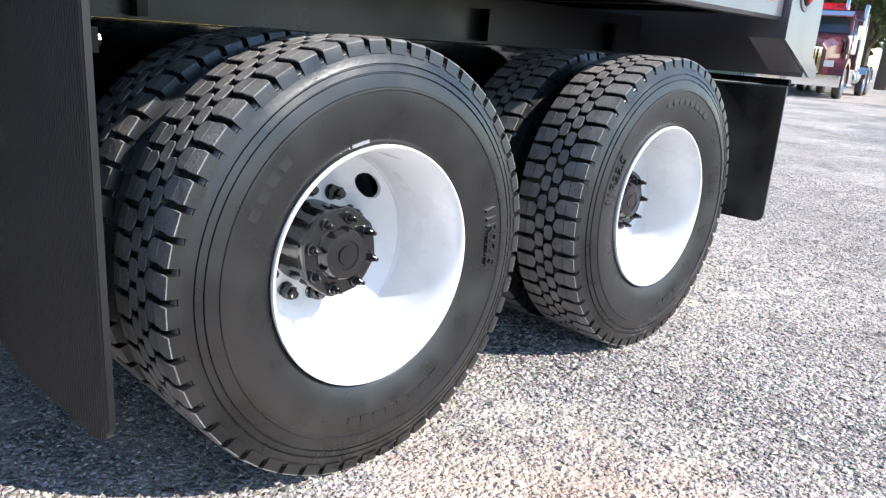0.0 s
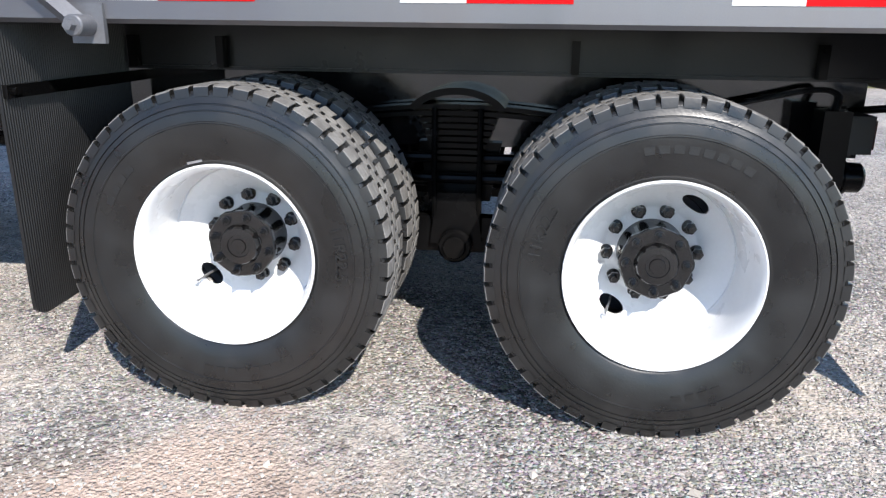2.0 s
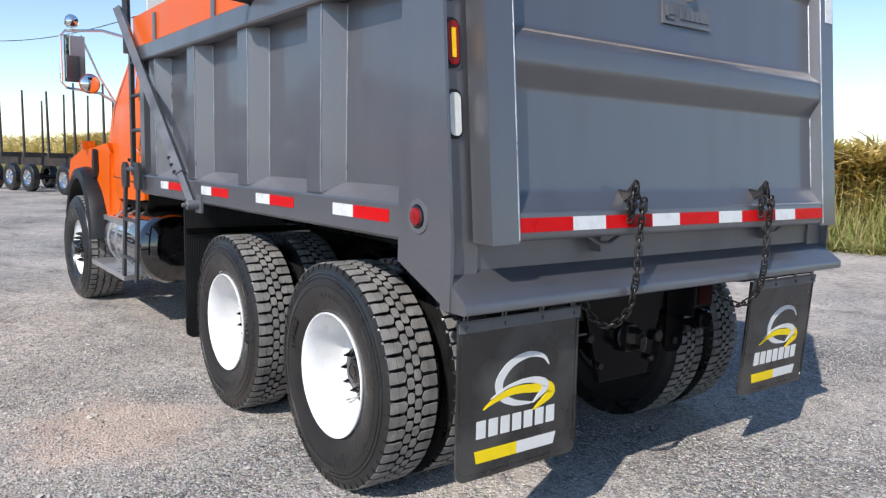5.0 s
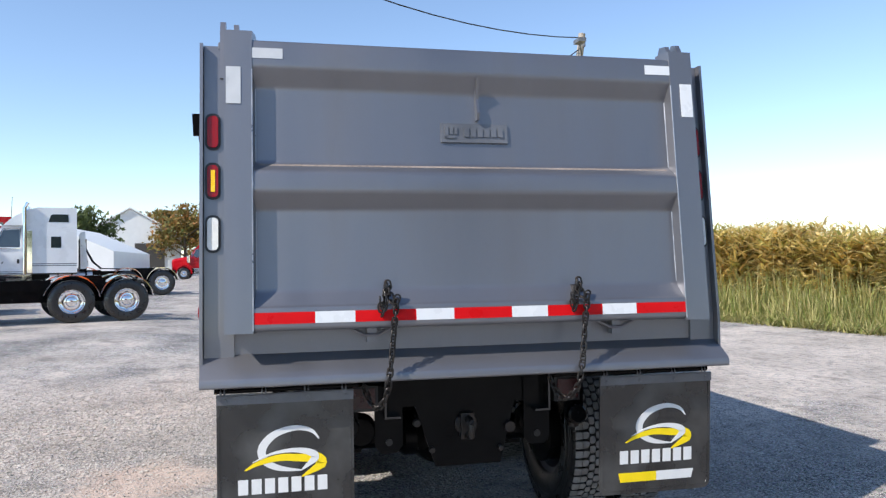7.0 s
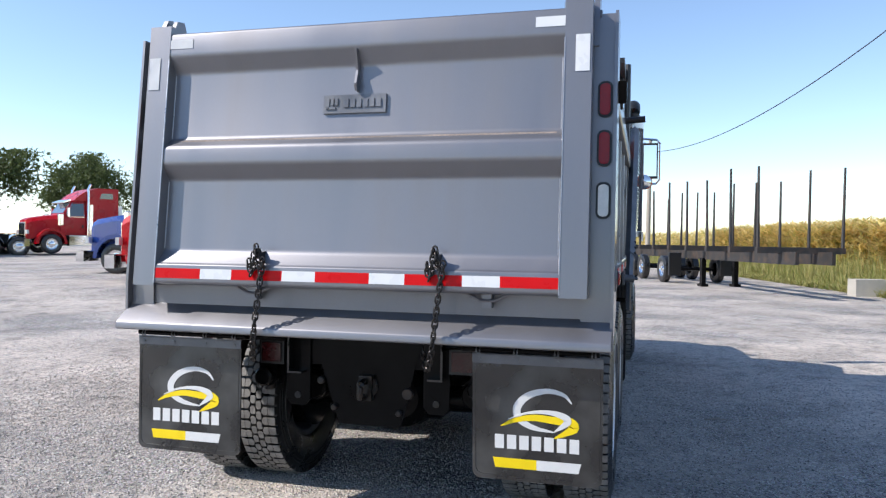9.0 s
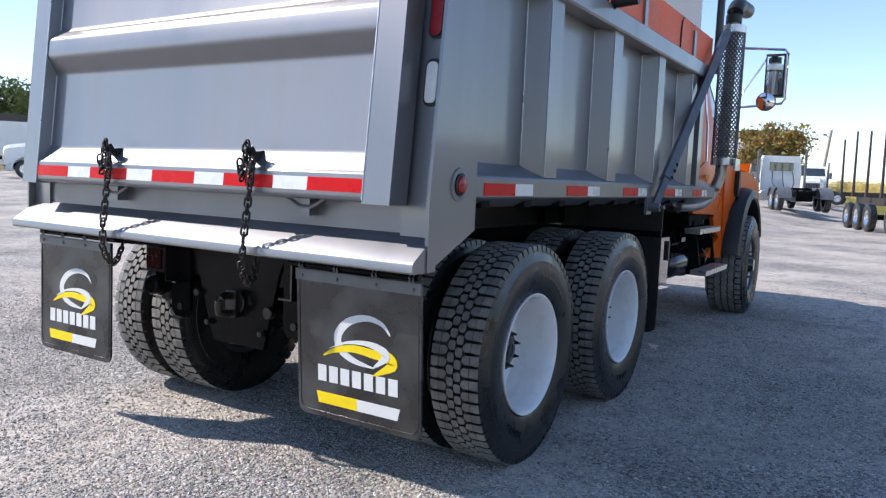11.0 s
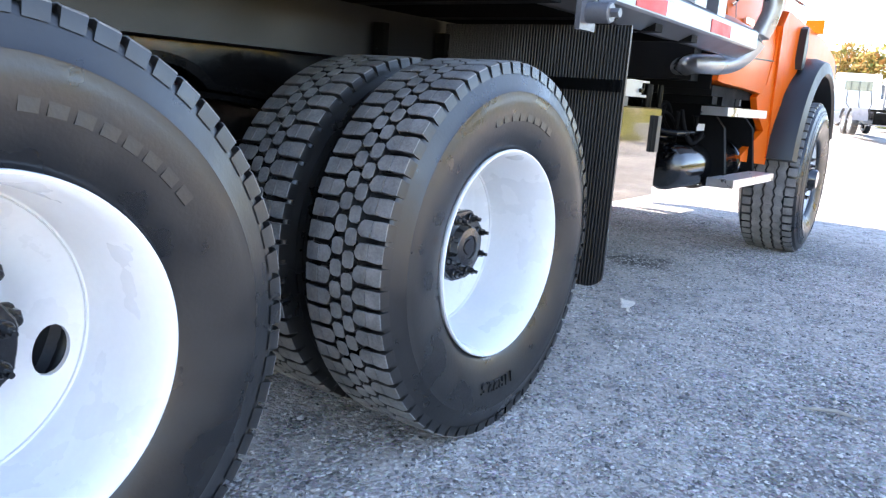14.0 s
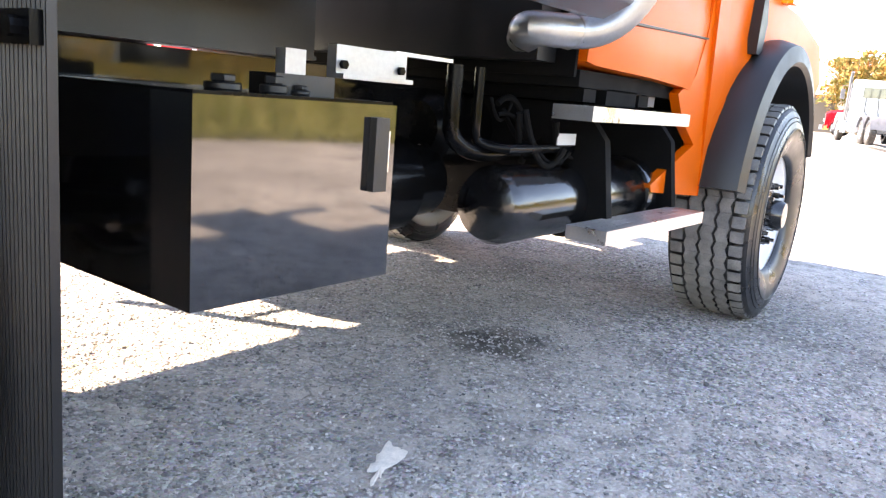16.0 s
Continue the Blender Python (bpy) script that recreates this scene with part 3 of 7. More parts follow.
axle(-0.674, "rear_axle")
axle(0.654, "front_drive_axle")
bm = B()
tube(bm, [(-0.30, 0, 0.56), (0.25, 0, 0.56)], 0.055, 14)
part("drive_shaft", bm, BLACK, truck)
bm = B()
tube(bm, [(1.1, 0, 0.56), (2.6, 0, 0.72), (3.4, 0, 0.75)], 0.06, 14)
part("drive_shaft", bm, BLACK, truck)
for s in (1, -1):
    sd = lambda a, b: (min(s * a, s * b), max(s * a, s * b))
    # leaf pack with its saddle, beam and trunnion
    bm = B()
    for i in range(9):
        half = 0.16 - i * 0.009 if i > 1 else 0.52 - i * 0.06
        pts = [(x, 0.915 - i * 0.024 - 0.05 * (x / 0.52) ** 2) for x in [half * (j / 6 - 1) for j in range(13)]]
        prism(bm, pts + [(x, z + 0.016) for x, z in pts[::-1]], "y", *sd(0.46, 0.55))
    part("leaf_spring", bm, BLACK, truck, "black multi-leaf spring pack")
    bm = B()
    pts = [(0.20 * math.cos(t), 0.86 + 0.135 * math.sin(t)) for t in [radians(28 + i * 124 / 14) for i in range(15)]]
    inn = [(0.175 * math.cos(t), 0.855 + 0.115 * math.sin(t)) for t in [radians(28 + i * 124 / 14) for i in range(15)]]
    prism(bm, pts + inn[::-1], "y", *sd(0.43, 0.60))
    part("spring_hanger", bm, BLACK, truck)
    for dx in (-0.085, 0.085):
        bm = B()
        tube(bm, [(dx, s * 0.53, 0.42), (dx, s * 0.57, 0.60), (dx, s * 0.57, 0.92)], 0.011, 8)
        part("u_bolt", bm, BLACK, truck)
    for z in (0.724, 0.645):
        bm = B()
        tube(bm, [(-0.60, s * 0.50, z), (0.60, s * 0.50, z)], 0.020, 10)
        part("torque_rod", bm, BLACK, truck)
    bm = B()
    prism(bm, [(-0.62, 0.40), (-0.15, 0.36), (0.15, 0.36), (0.62, 0.40), (0.62, 0.46), (0.15, 0.50), (-0.15, 0.50), (-0.62, 0.46)], "y", *sd(0.46, 0.53))
    soft(bm, 0.01)
    part("walking_beam", bm, BLACK, truck)
    bm = B()
    disc(bm, 0.066, s * 0.42, (0, 0, 0.40), "y", s * 0.60, 20, 0.008)
    disc(bm, 0.045, s * 0.60, (0, 0, 0.40), "y", s * 0.625, 12, 0.004)
    prism(bm, [(-0.10, 0.40), (0.10, 0.40), (0.075, 0.60), (-0.075, 0.60)], "y", *sd(0.44, 0.56))
    part("trunnion", bm, BLACK, truck, "black trunnion bracket of the rear suspension")
    bm = B()
    prism(bm, [(-0.16, 0.78), (0.16, 0.78), (0.12, 0.55), (-0.12, 0.55)], "y", *sd(0.40, 0.46))
    part("hanger_plate", bm, BLACK, truck)
# tail of the frame: plate, pintle, lamps, cross tube
bm = B()
prism(bm, [(-0.32, 0.95), (0.32, 0.95), (0.285, 0.86), (0.16, 0.49), (-0.18, 0.49), (-0.275, 0.86)], "x", -1.37, -1.345)
soft(bm, 0.004)
part("rear_plate", bm, BLACK, truck, "black steel plate at the frame end")
for yc in (0.40, -0.38):
    bm = B()
    prism(bm, [(yc - 0.07, 0.95), (yc + 0.07, 0.95), (yc + 0.07, 0.61), (yc + 0.04, 0.575), (yc - 0.04, 0.575), (yc - 0.07, 0.61)], "x", -1.375, -1.355)
    soft(bm, 0.004)
    ear = part("rear_ear", bm, BLACK, truck)
    bm = B()
    disc(bm, 0.018, -1.376, (0, yc, 0.63), "x", -1.384, 12)
    part("shackle_hole", bm, PLASTIC, ear)
bm = B()
disc(bm, 0.06, -1.37, (0, 0, 0.70), "x", -1.385, 20, 0.006)
box(bm, -1.41, -1.37, -0.035, 0.035, 0.63, 0.76)
soft(bm, 0.006)
hook = part("tow_hook", bm, CHAIN, truck, "worn black steel pintle tow hook")
bm = B()
tube(bm, arc((-1.40, 0, 0.73), (-1.50, 0, 0.76), (-1.48, 0, 0.66), 6) + [(-1.42, 0, 0.65)], 0.018, 8)
part("hook_jaw", bm, CHAIN, hook)
for y, z, r in ((0.183, 0.58, 0.016), (-0.18, 0.57, 0.016), (-0.229, 0.676, 0.030), (0.26, 0.72, 0.02)):
    bm = B()
    disc(bm, r, -1.37, (0, y, z), "x", -1.40, 12, 0.004)
    part("air_coupling", bm, CHAIN, truck)
for s in (1, -1):
    bm = B()
    box(bm, -1.43, -1.34, min(s * 0.46, s * 0.60), max(s * 0.46, s * 0.60), 0.80, 0.93)
    soft(bm, 0.01, 2)
    tl = part("tail_lamp_box", bm, PLASTIC, truck, "red tail lamp in a black box, lens darkened for shade")
    bm = B()
    box(bm, -1.442, -1.428, min(s * 0.475, s * 0.585), max(s * 0.475, s * 0.585), 0.815, 0.915)
    soft(bm, 0.005, 2)
    part("lens", bm, LENSRED_SHADED, tl)
    bm = B()
    tube(bm, [(-1.40, s * 0.43, 0.93), (-1.48, s * 0.53, 0.95), (-1.62, s * 0.58, 0.965), (-1.62, s * 1.22, 0.965)], 0.014, 8)
    part("flap_hanger", bm, BLACK, truck)
    bm = B()
    box(bm, -1.33, -1.24, *sd(0.55, 0.66), 0.70, 0.95)
    soft(bm, 0.012, 2)
    vb = part("valve_bracket", bm, BLACK, truck, "black valve bracket behind the rear axle")
    bm = B()
    disc(bm, 0.052, 0.0, (-1.29, s * 0.60, 0.72), "x", -0.12, 18, 0.01)
    disc(bm, 0.060, -0.05, (-1.29, s * 0.60, 0.72), "x", -0.06, 18)
    part("air_valve", bm, BLACK, vb)
    bm = B()
    disc(bm, 0.035, 0.63, (-1.28, s * 0.62, 0), "z", 0.71, 12, 0.006)
    part("valve_port", bm, CHAIN, vb)
    for dy, r in ((0.0, 0.010), (0.035, 0.008)):
        bm = B()
        tube(bm, arc((-1.28, s * (0.58 + dy), 0.93), (-1.36, s * (0.56 + dy), 1.04), (-1.20, s * 0.50, 1.0), 8) + [(-0.9, s * (0.49 + dy), 0.93)], r, 8)
        part("air_hose", bm, PLASTIC, vb)

bm = B()
prism(bm, [(2.21, 1.215), (2.36, 1.215), (2.36, 1.08), (2.33, 1.05), (2.24, 1.05), (2.21, 1.08)], "y", 0.62, 0.645)
soft(bm, 0.004)
part("gusset_plate", bm, STEEL, truck)

# -- dump box --
W = 1.25
bm = B()
# side sheets, floor and front wall as one welded shell
loft_rows = [[bm.verts.new((x, y, z)) for y, z in ((-1.135, 2.31), (-1.135, 1.316), (1.135, 1.316), (1.135, 2.31), (1.115, 2.31), (1.115, 1.332), (-1.115, 1.332), (-1.115, 2.31))] for x in (-1.45, 2.30)]
for i in range(8):
    bm.faces.new((loft_rows[0][i], loft_rows[0][(i + 1) % 8], loft_rows[1][(i + 1) % 8], loft_rows[1][i]))
for row in loft_rows:
    bm.faces.new(row)
dump = part("dump_box", bm, GREY, truck, "dark grey painted steel dump box")
bm = B()
box(bm, 2.302, 2.33, -1.09, 1.09, 1.318, 2.62)
part("front_wall", bm, GREY, dump)
bm = B()
box(bm, -1.45, 2.70, -1.10, 1.10, 1.300, 1.313)
part("box_underside", bm, BLACK, dump, "black underside of the dump box")
for s in (1, -1):
    bm = B()
    foot = [(s * 1.10, 1.215), (s * 1.235, 1.205), (s * W, 1.218)] if s > 0 else [(s * 1.10, 1.224), (s * 1.165, 1.216), (s * 1.243, 1.255), (s * W, 1.263)]
    prism(bm, foot + [(s * W, 1.338), (s * 1.243, 1.347), (s * 1.136, 1.405), (s * 1.10, 1.405)], "x", -1.33, 2.33 if s > 0 else 2.88)
    part("bottom_rail", bm, GREY, dump, angle=20)
    bm = B()
    prism(bm, [(s * 1.10, 2.20), (s * 1.262, 2.185), (s * 1.270, 2.195), (s * 1.270, 2.288), (s * 1.258, 2.300), (s * 1.10, 2.312)], "x", -1.34, 2.33)
    part("top_rail", bm, GREY, dump, angle=20)
    for x in (-0.560, 0.290, 1.150, 2.010):
        bm = B()
        pts = [(x + 0.070, s * 1.240), (x - 0.070, s * 1.240), (x - 0.122, s * 1.130), (x + 0.122, s * 1.130)]
        lo = [bm.verts.new((px, py, 1.352 if abs(py) > 1.2 else 1.404)) for px, py in pts]
        hi = [bm.verts.new((px, py, 2.19)) for px, py in pts]
        for i in range(4):
            bm.faces.new((lo[i], lo[(i + 1) % 4], hi[(i + 1) % 4], hi[i]))
        bm.faces.new(lo)
        bm.faces.new(hi)
        soft(bm, 0.011, 3)
        part("side_rib", bm, GREY, dump)
        # thin pale beads drawn as the glint on each rib's rear edges
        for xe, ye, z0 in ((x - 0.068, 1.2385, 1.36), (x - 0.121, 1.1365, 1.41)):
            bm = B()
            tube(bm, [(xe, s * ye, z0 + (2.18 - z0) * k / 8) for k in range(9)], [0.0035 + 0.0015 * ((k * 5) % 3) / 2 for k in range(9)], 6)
            part("glint_bead", bm, EDGE_GLINT, dump)
    bm = B()
    box(bm, 2.22, 2.33, min(s * 1.10, s * 1.245), max(s * 1.10, s * 1.245), 1.34, 2.20)
    soft(bm, 0.006)
    part("front_post", bm, GREY, dump)
    # reflective tape
    for x in (2.60, 1.80, 0.945, 0.085, -0.768):
        if s > 0 and x > 2.33:
            continue
        for x0, x1, m in ((x, x - 0.178, TAPEWHITE), (x - 0.178, x - 0.457, TAPERED)):
            bm = B()
            box(bm, x1, x0, min(s * W, s * (W + 0.0025)), max(s * W, s * (W + 0.0025)), 1.268, 1.319)
            part("reflective_tape", bm, m, dump)
    # rear corner post: side plate with sloped foot, rear face with lamps
    bm = B()
    prof = [(-1.628, 0.995), (-1.335, 1.137), (-1.335, 1.235), (-1.335, 2.555), (-1.628, 2.555), (-1.628, 1.235)]
    prism(bm, prof, "y", s * 1.130, s * 1.262)
    prism(bm, [(-1.664 if x < -1.5 else x, z + (-0.003 if z < 1.2 else 0.003)) for x, z in prof], "y", s * 1.264, s * 1.278)
    soft(bm, 0.010, 3)
    post = part("corner_post", leaned(bm), GREY, dump, "dark grey rear corner post with lamps")
    for z, m in ((2.145, LENSRED), (1.915, LENSRED), (1.672, LENSWHITE)):
        bm = B()
        for wv, hv, d0, d1 in ((0.034, 0.086, -1.635, -1.612),):
            pts = [(s * 1.222 + (wv - 0.030) * cx + 0.030 * math.cos(t), z + (hv - 0.030) * cz + 0.030 * math.sin(t))
                   for cx, cz, t0 in ((1, 1, 0), (-1, 1, 90), (-1, -1, 180), (1, -1, 270)) for t in [radians(t0 + q * 15) for q in range(7)]]
            prism(bm, pts, "x", d0, d1)
        soft(bm, 0.004)
        part("lamp_gasket", leaned(bm), PLASTIC, post)
        bm = B()
        wv, hv = 0.024, 0.074
        pts = [(s * 1.222 + (wv - 0.020) * cx + 0.020 * math.cos(t), z + (hv - 0.020) * cz + 0.020 * math.sin(t))
               for cx, cz, t0 in ((1, 1, 0), (-1, 1, 90), (-1, -1, 180), (1, -1, 270)) for t in [radians(t0 + q * 15) for q in range(7)]]
        prism(bm, pts, "x", -1.642, -1.630)
        soft(bm, 0.004)
        part("lamp_lens", leaned(bm), m, post)
        if s > 0 and z == 1.915:
            bm = B()
            box(bm, -1.645, -1.640, 1.212, 1.230, 1.865, 1.965)
            part("amber_strip", leaned(bm), LENSYELLOW, post)
    bm = B()
    revolve(bm, [(0.064, s * 1.276), (0.062, s * 1.283), (0.045, s * 1.2845), (0.041, s * 1.280), (0.041, s * 1.276)], 40, (-1.472, 0, 1.31))
    part("lamp_ring", leaned(bm), STEEL, post)
    bm = B()
    revolve(bm, [(0.040, s * 1.276), (0.039, s * 1.288), (0.033, s * 1.291)], 40, (-1.472, 0, 1.31))
    part("lamp_gasket", leaned(bm), PLASTIC, post)
    bm = B()
    revolve(bm, [(0.033, s * 1.287), (0.031, s * 1.297), (0.02, s * 1.301), (0.0005, s * 1.302)], 40, (-1.472, 0, 1.31))
    part("marker_lens", leaned(bm), LENSRED, post)
    # lashing ring high on the post
    bm = B()
    tube(bm, [(-1.44 + 0.026 * math.cos(t), s * 1.292, 2.15 + 0.026 * math.sin(t)) for t in [i * math.pi / 6 for i in range(13)]], 0.007, 6)
    disc(bm, 0.014, s * 1.27, (-1.44, 0, 2.178), "y", s * 1.30, 10)
    part("lashing_ring", leaned(bm), CHAIN, post)
    # ear above the gate hinge
    bm = B()
    pts = [(-1.64, 2.40), (-1.50, 2.40), (-1.50, 2.56), (-1.53, 2.65), (-1.57, 2.69), (-1.61, 2.68), (-1.64, 2.62)]
    prism(bm, pts, "y", s * 1.165, s * 1.190)
    prism(bm, [(p[0] + (0 if p[0] < -1.6 else 0.02), p[1] - 0.01) for p in pts], "y", s * 1.105, s * 1.128)
    soft(bm, 0.005)
    part("hinge_ear", leaned(bm), GREY, dump)
    bm = B()
    disc(bm, 0.032, s * 1.10, (-1.60, 0, 2.55), "y", s * 1.20, 16, 0.004)
    part("hinge_pin", leaned(bm), STEEL, dump)
    # little shelf lamp bracket on the post's outer edge
    bm = B()
    prism(bm, [(-1.60, 2.235), (-1.52, 2.235), (-1.52, 2.14), (-1.545, 2.14)], "y", s * 1.278, s * 1.318)
    part("side_bracket", leaned(bm), BLACK, post)
    # sideboards above the rail
    bm = B()
    box(bm, -1.10, 2.55, min(s * 1.185, s * 1.225), max(s * 1.185, s * 1.225), 2.312, 2.545)
    soft(bm, 0.006)
    part("side_board", bm, ORANGE if s > 0 else BOARD, dump, "orange painted wooden sideboard, stained" if s < 0 else "bright orange sideboard")
    for x in (-0.45, 0.75, 1.95):
        bm = B()
        box(bm, x - 0.028, x + 0.028, min(s * 1.226, s * 1.240), max(s * 1.226, s * 1.240), 2.30, 2.50)
        soft(bm, 0.004)
        part("board_stake", bm, GREY, dump)
    bm = B()
    tube(bm, [(0.10, s * 1.26, 2.30), (0.10, s * 1.40, 2.31)], 0.022, 12)
    disc(bm, 0.03, s * 1.255, (0.10, 0, 2.30), "y", s * 1.27, 12)
    part("tarp_peg", bm, PLASTIC, dump)
# apron and sloped bumper
bm = B()
box(bm, -1.615, -1.595, -1.13, 1.13, 1.115, 1.28)
part("rear_apron", bm, GREY, dump)
bm = B()
pts = [(-1.600, 1.135), (-1.742, 1.035), (-1.748, 1.026), (-1.748, 0.998), (-1.740, 0.992), (-1.60, 0.992)]
lo = [bm.verts.new((x, -1.272 if x > -1.7 else -1.272, z)) for x, z in pts]
hi = [bm.verts.new((x, 1.272, z)) for x, z in pts]
bm.faces.new(lo)
bm.faces.new(hi)
for i in range(6):
    bm.faces.new((lo[i], hi[i], hi[(i + 1) % 6], lo[(i + 1) % 6]))
soft(bm, 0.005, 2)
part("sloped_bumper", bm, GREY, dump)
# tailgate: a pressed panel between two posts
XG, XP = -1.748, -1.695
gate_prof = [(XG, 2.560), (XG, 2.437), (XP, 2.347), (XP, 1.995), (XG, 1.950), (XG, 1.860), (XP, 1.779), (XP, 1.408), (XG + 0.01, 1.345), (XG, 1.337), (XG, 1.240), (-1.71, 1.232), (-1.63, 1.232), (-1.63, 2.565)]
gate_prof = rounded(gate_prof, 0.016)
bm = B()
lo = [bm.verts.new((x, -1.095, z)) for x, z in gate_prof]
hi = [bm.verts.new((x, 1.095, z)) for x, z in gate_prof]
for i in range(len(gate_prof)):
    j = (i + 1) % len(gate_prof)
    bm.faces.new((lo[i], hi[i], hi[j], lo[j]))
gate = part("tailgate", leaned(bm), GREY, truck, "dark grey steel tailgate with pressed ribs", angle=32)
DUST = mat("settled_brown_dust", (0.23, 0.19, 0.165), 0.9, 0.0, 0.5, 3, 60, 0.2, 60, tint=(0.15, 0.14, 0.14), tint_amount=0.8, tint_scale=5)
bm = B()
prism(bm, [(XP - 0.010, 1.987), (XG + 0.016, 1.958), (XG + 0.016, 1.9595), (XP - 0.010, 1.9885)], "y", -1.01, 1.01)
part("settled_dust", leaned(bm), DUST, gate, "thin brown dust lying on the rib")
for s in (1, -1):
    bm = B()
    prism(bm, [(-1.752, s * 1.042), (-1.752, s * 1.166), (-1.645, s * 1.166), (-1.645, s * 1.025), (-1.70, s * 1.030)], "z", 1.228, 2.60)
    soft(bm, 0.008, 2)
    part("gate_post", leaned(bm), GREY, gate)
    bm = B()
    box(bm, -1.7555, -1.752, min(s * 1.092, s * 1.156), max(s * 1.092, s * 1.156), 2.257, 2.428)
    part("reflective_patch", leaned(bm), TAPEWHITE if s < 0 else TAPEGREY, gate)
    bm = B()
    box(bm, -1.7505, -1.748, min(s * 0.905, s * 1.078), max(s * 0.905, s * 1.078), 2.474, 2.522)
    part("reflective_patch", leaned(bm), TAPEWHITE if s < 0 else TAPEGREY, gate)
y = 1.054
for i in range(9):
    w = 0.2794 if i % 2 == 0 else 0.1778
    bm = B()
    box(bm, XG - 0.0025, XG, y - w, y, 1.267, 1.318)
    part("reflective_tape", leaned(bm), TAPERED if i % 2 == 0 else TAPEWHITE, gate)
    y -= w
bm = B()
box(bm, XP - 0.012, XP, -0.170, 0.162, 2.107, 2.200)
soft(bm, 0.004)
plate = part("maker_plate", leaned(bm), STEEL, gate, "raised grey maker's plate with plain bars")
for y0, y1, z0, z1 in [(0.125, 0.108, 2.11, 2.165), (0.125, 0.075, 2.11, 2.122), (0.100, 0.085, 2.13, 2.165), (0.078, 0.063, 2.13, 2.165)] + [(0.030 - i * 0.034, 0.030 - i * 0.034 - 0.025, 2.118, 2.160) for i in range(6)]:
    bm = B()
    box(bm, XP - 0.018, XP - 0.010, y1 + 0.02, y0 + 0.02, z0 + 0.017, z1 + 0.017)
    soft(bm, 0.002)
    part("raised_bar", leaned(bm), STEEL, plate)
bm = B()
prism(bm, [(XP, 2.215), (XP - 0.035, 2.215), (XP - 0.05, 2.25), (XP - 0.03, 2.32), (XP - 0.07, 2.42), (XP, 2.42)], "y", -0.024, -0.012)
soft(bm, 0.003)
part("gate_lug", leaned(bm), GREY, gate)
for yc in (0.515, -0.70):
    bm = B()
    box(bm, -1.67, -1.615, yc - 0.022, yc + 0.022, 1.165, 1.245)
    tube(bm, [(-1.67, yc - 0.10, 1.235), (-1.67, yc - 0.03, 1.20), (-1.67, yc + 0.03, 1.20), (-1.67, yc + 0.10, 1.235)], 0.009, 6)
    soft(bm, 0.003)
    part("gate_latch", leaned(bm), GREY, gate)


for x in (0.10, 1.58):
    bm = B()
    tube(bm, [(x, -1.228, 2.31), (x, -1.232, 2.47)] + arc((x, -1.234, 2.49), (x, -1.238, 2.535), (x + 0.045, -1.238, 2.53), 5), 0.006, 6)
    part("tarp_hook", bm, CHAIN, dump, "thin black hook on the sideboard")

# -- chains --
def link_mesh(size, wire):
    bm = B()
    n, m = 20, 6
    rings = []
    for i in range(n):
        t = 2 * math.pi * i / n
        c = Vector((math.cos(t) * size * 0.32, 0, math.sin(t) * size * 0.32 + math.copysign(size * 0.22, math.sin(t) + 1e-9)))
        d = Vector((math.cos(t), 0, math.sin(t)))
        rings.append([bm.verts.new(c + d * wire * math.cos(2 * math.pi * k / m) + Vector((0, wire * math.sin(2 * math.pi * k / m), 0))) for k in range(m)])
    for i in range(n):
        a, b = rings[i], rings[(i + 1) % n]
        for k in range(m):
            bm.faces.new((a[k], a[(k + 1) % m], b[(k + 1) % m], b[k]))
    return mesh_of("link", bm, CHAIN, 60)


LINK = link_mesh(0.040, 0.0048)


def chain(strands, hook):
    bm = B()
    x, yh, z = hook
    prism(bm, [(z0[0], z0[1]) for z0 in [(XP, z - 0.030), (XG + 0.025, z - 0.052), (XG - 0.010, z - 0.030), (XG - 0.022, z - 0.010), (XG - 0.022, z + 0.004), (XG - 0.012, z + 0.010), (XG + 0.008, z - 0.012), (XP, z - 0.006)]], "y", yh - 0.011, yh + 0.011)
    soft(bm, 0.004)
    holder = part("chain_hook", leaned(bm), CHAIN, truck, "steel keyhole hook holding a hanging safety chain")
    rnd = random.Random(int(abs(yh) * 1000))
    k = 0
    for pts in strands:
        pts = [Vector(p) for p in pts]
        lens = [0]
        for a, b in zip(pts, pts[1:]):
            lens.append(lens[-1] + (b - a).length)
        s = 0.0
        while s < lens[-1] - 0.01:
            i = max(j for j in range(len(pts) - 1) if lens[j] <= s)
            d = (pts[i + 1] - pts[i]).normalized()
            p = pts[i] + d * (s - lens[i])
            q = d.to_track_quat("Z", "Y").to_matrix().to_4x4()
            shared("link", LINK, holder, Matrix.Translation(p) @ q @ pose(0, 0, 0, 0, 0, 90 * (k % 2) + rnd.uniform(-25, 25)))
            s += 0.0285
            k += 1


def hang(a, b, sag, n=10):
    a, b = Vector(a), Vector(b)
    return [a.lerp(b, i / n) - Vector((0, 0, 4 * sag * (i / n) * (1 - i / n))) for i in range(n + 1)]


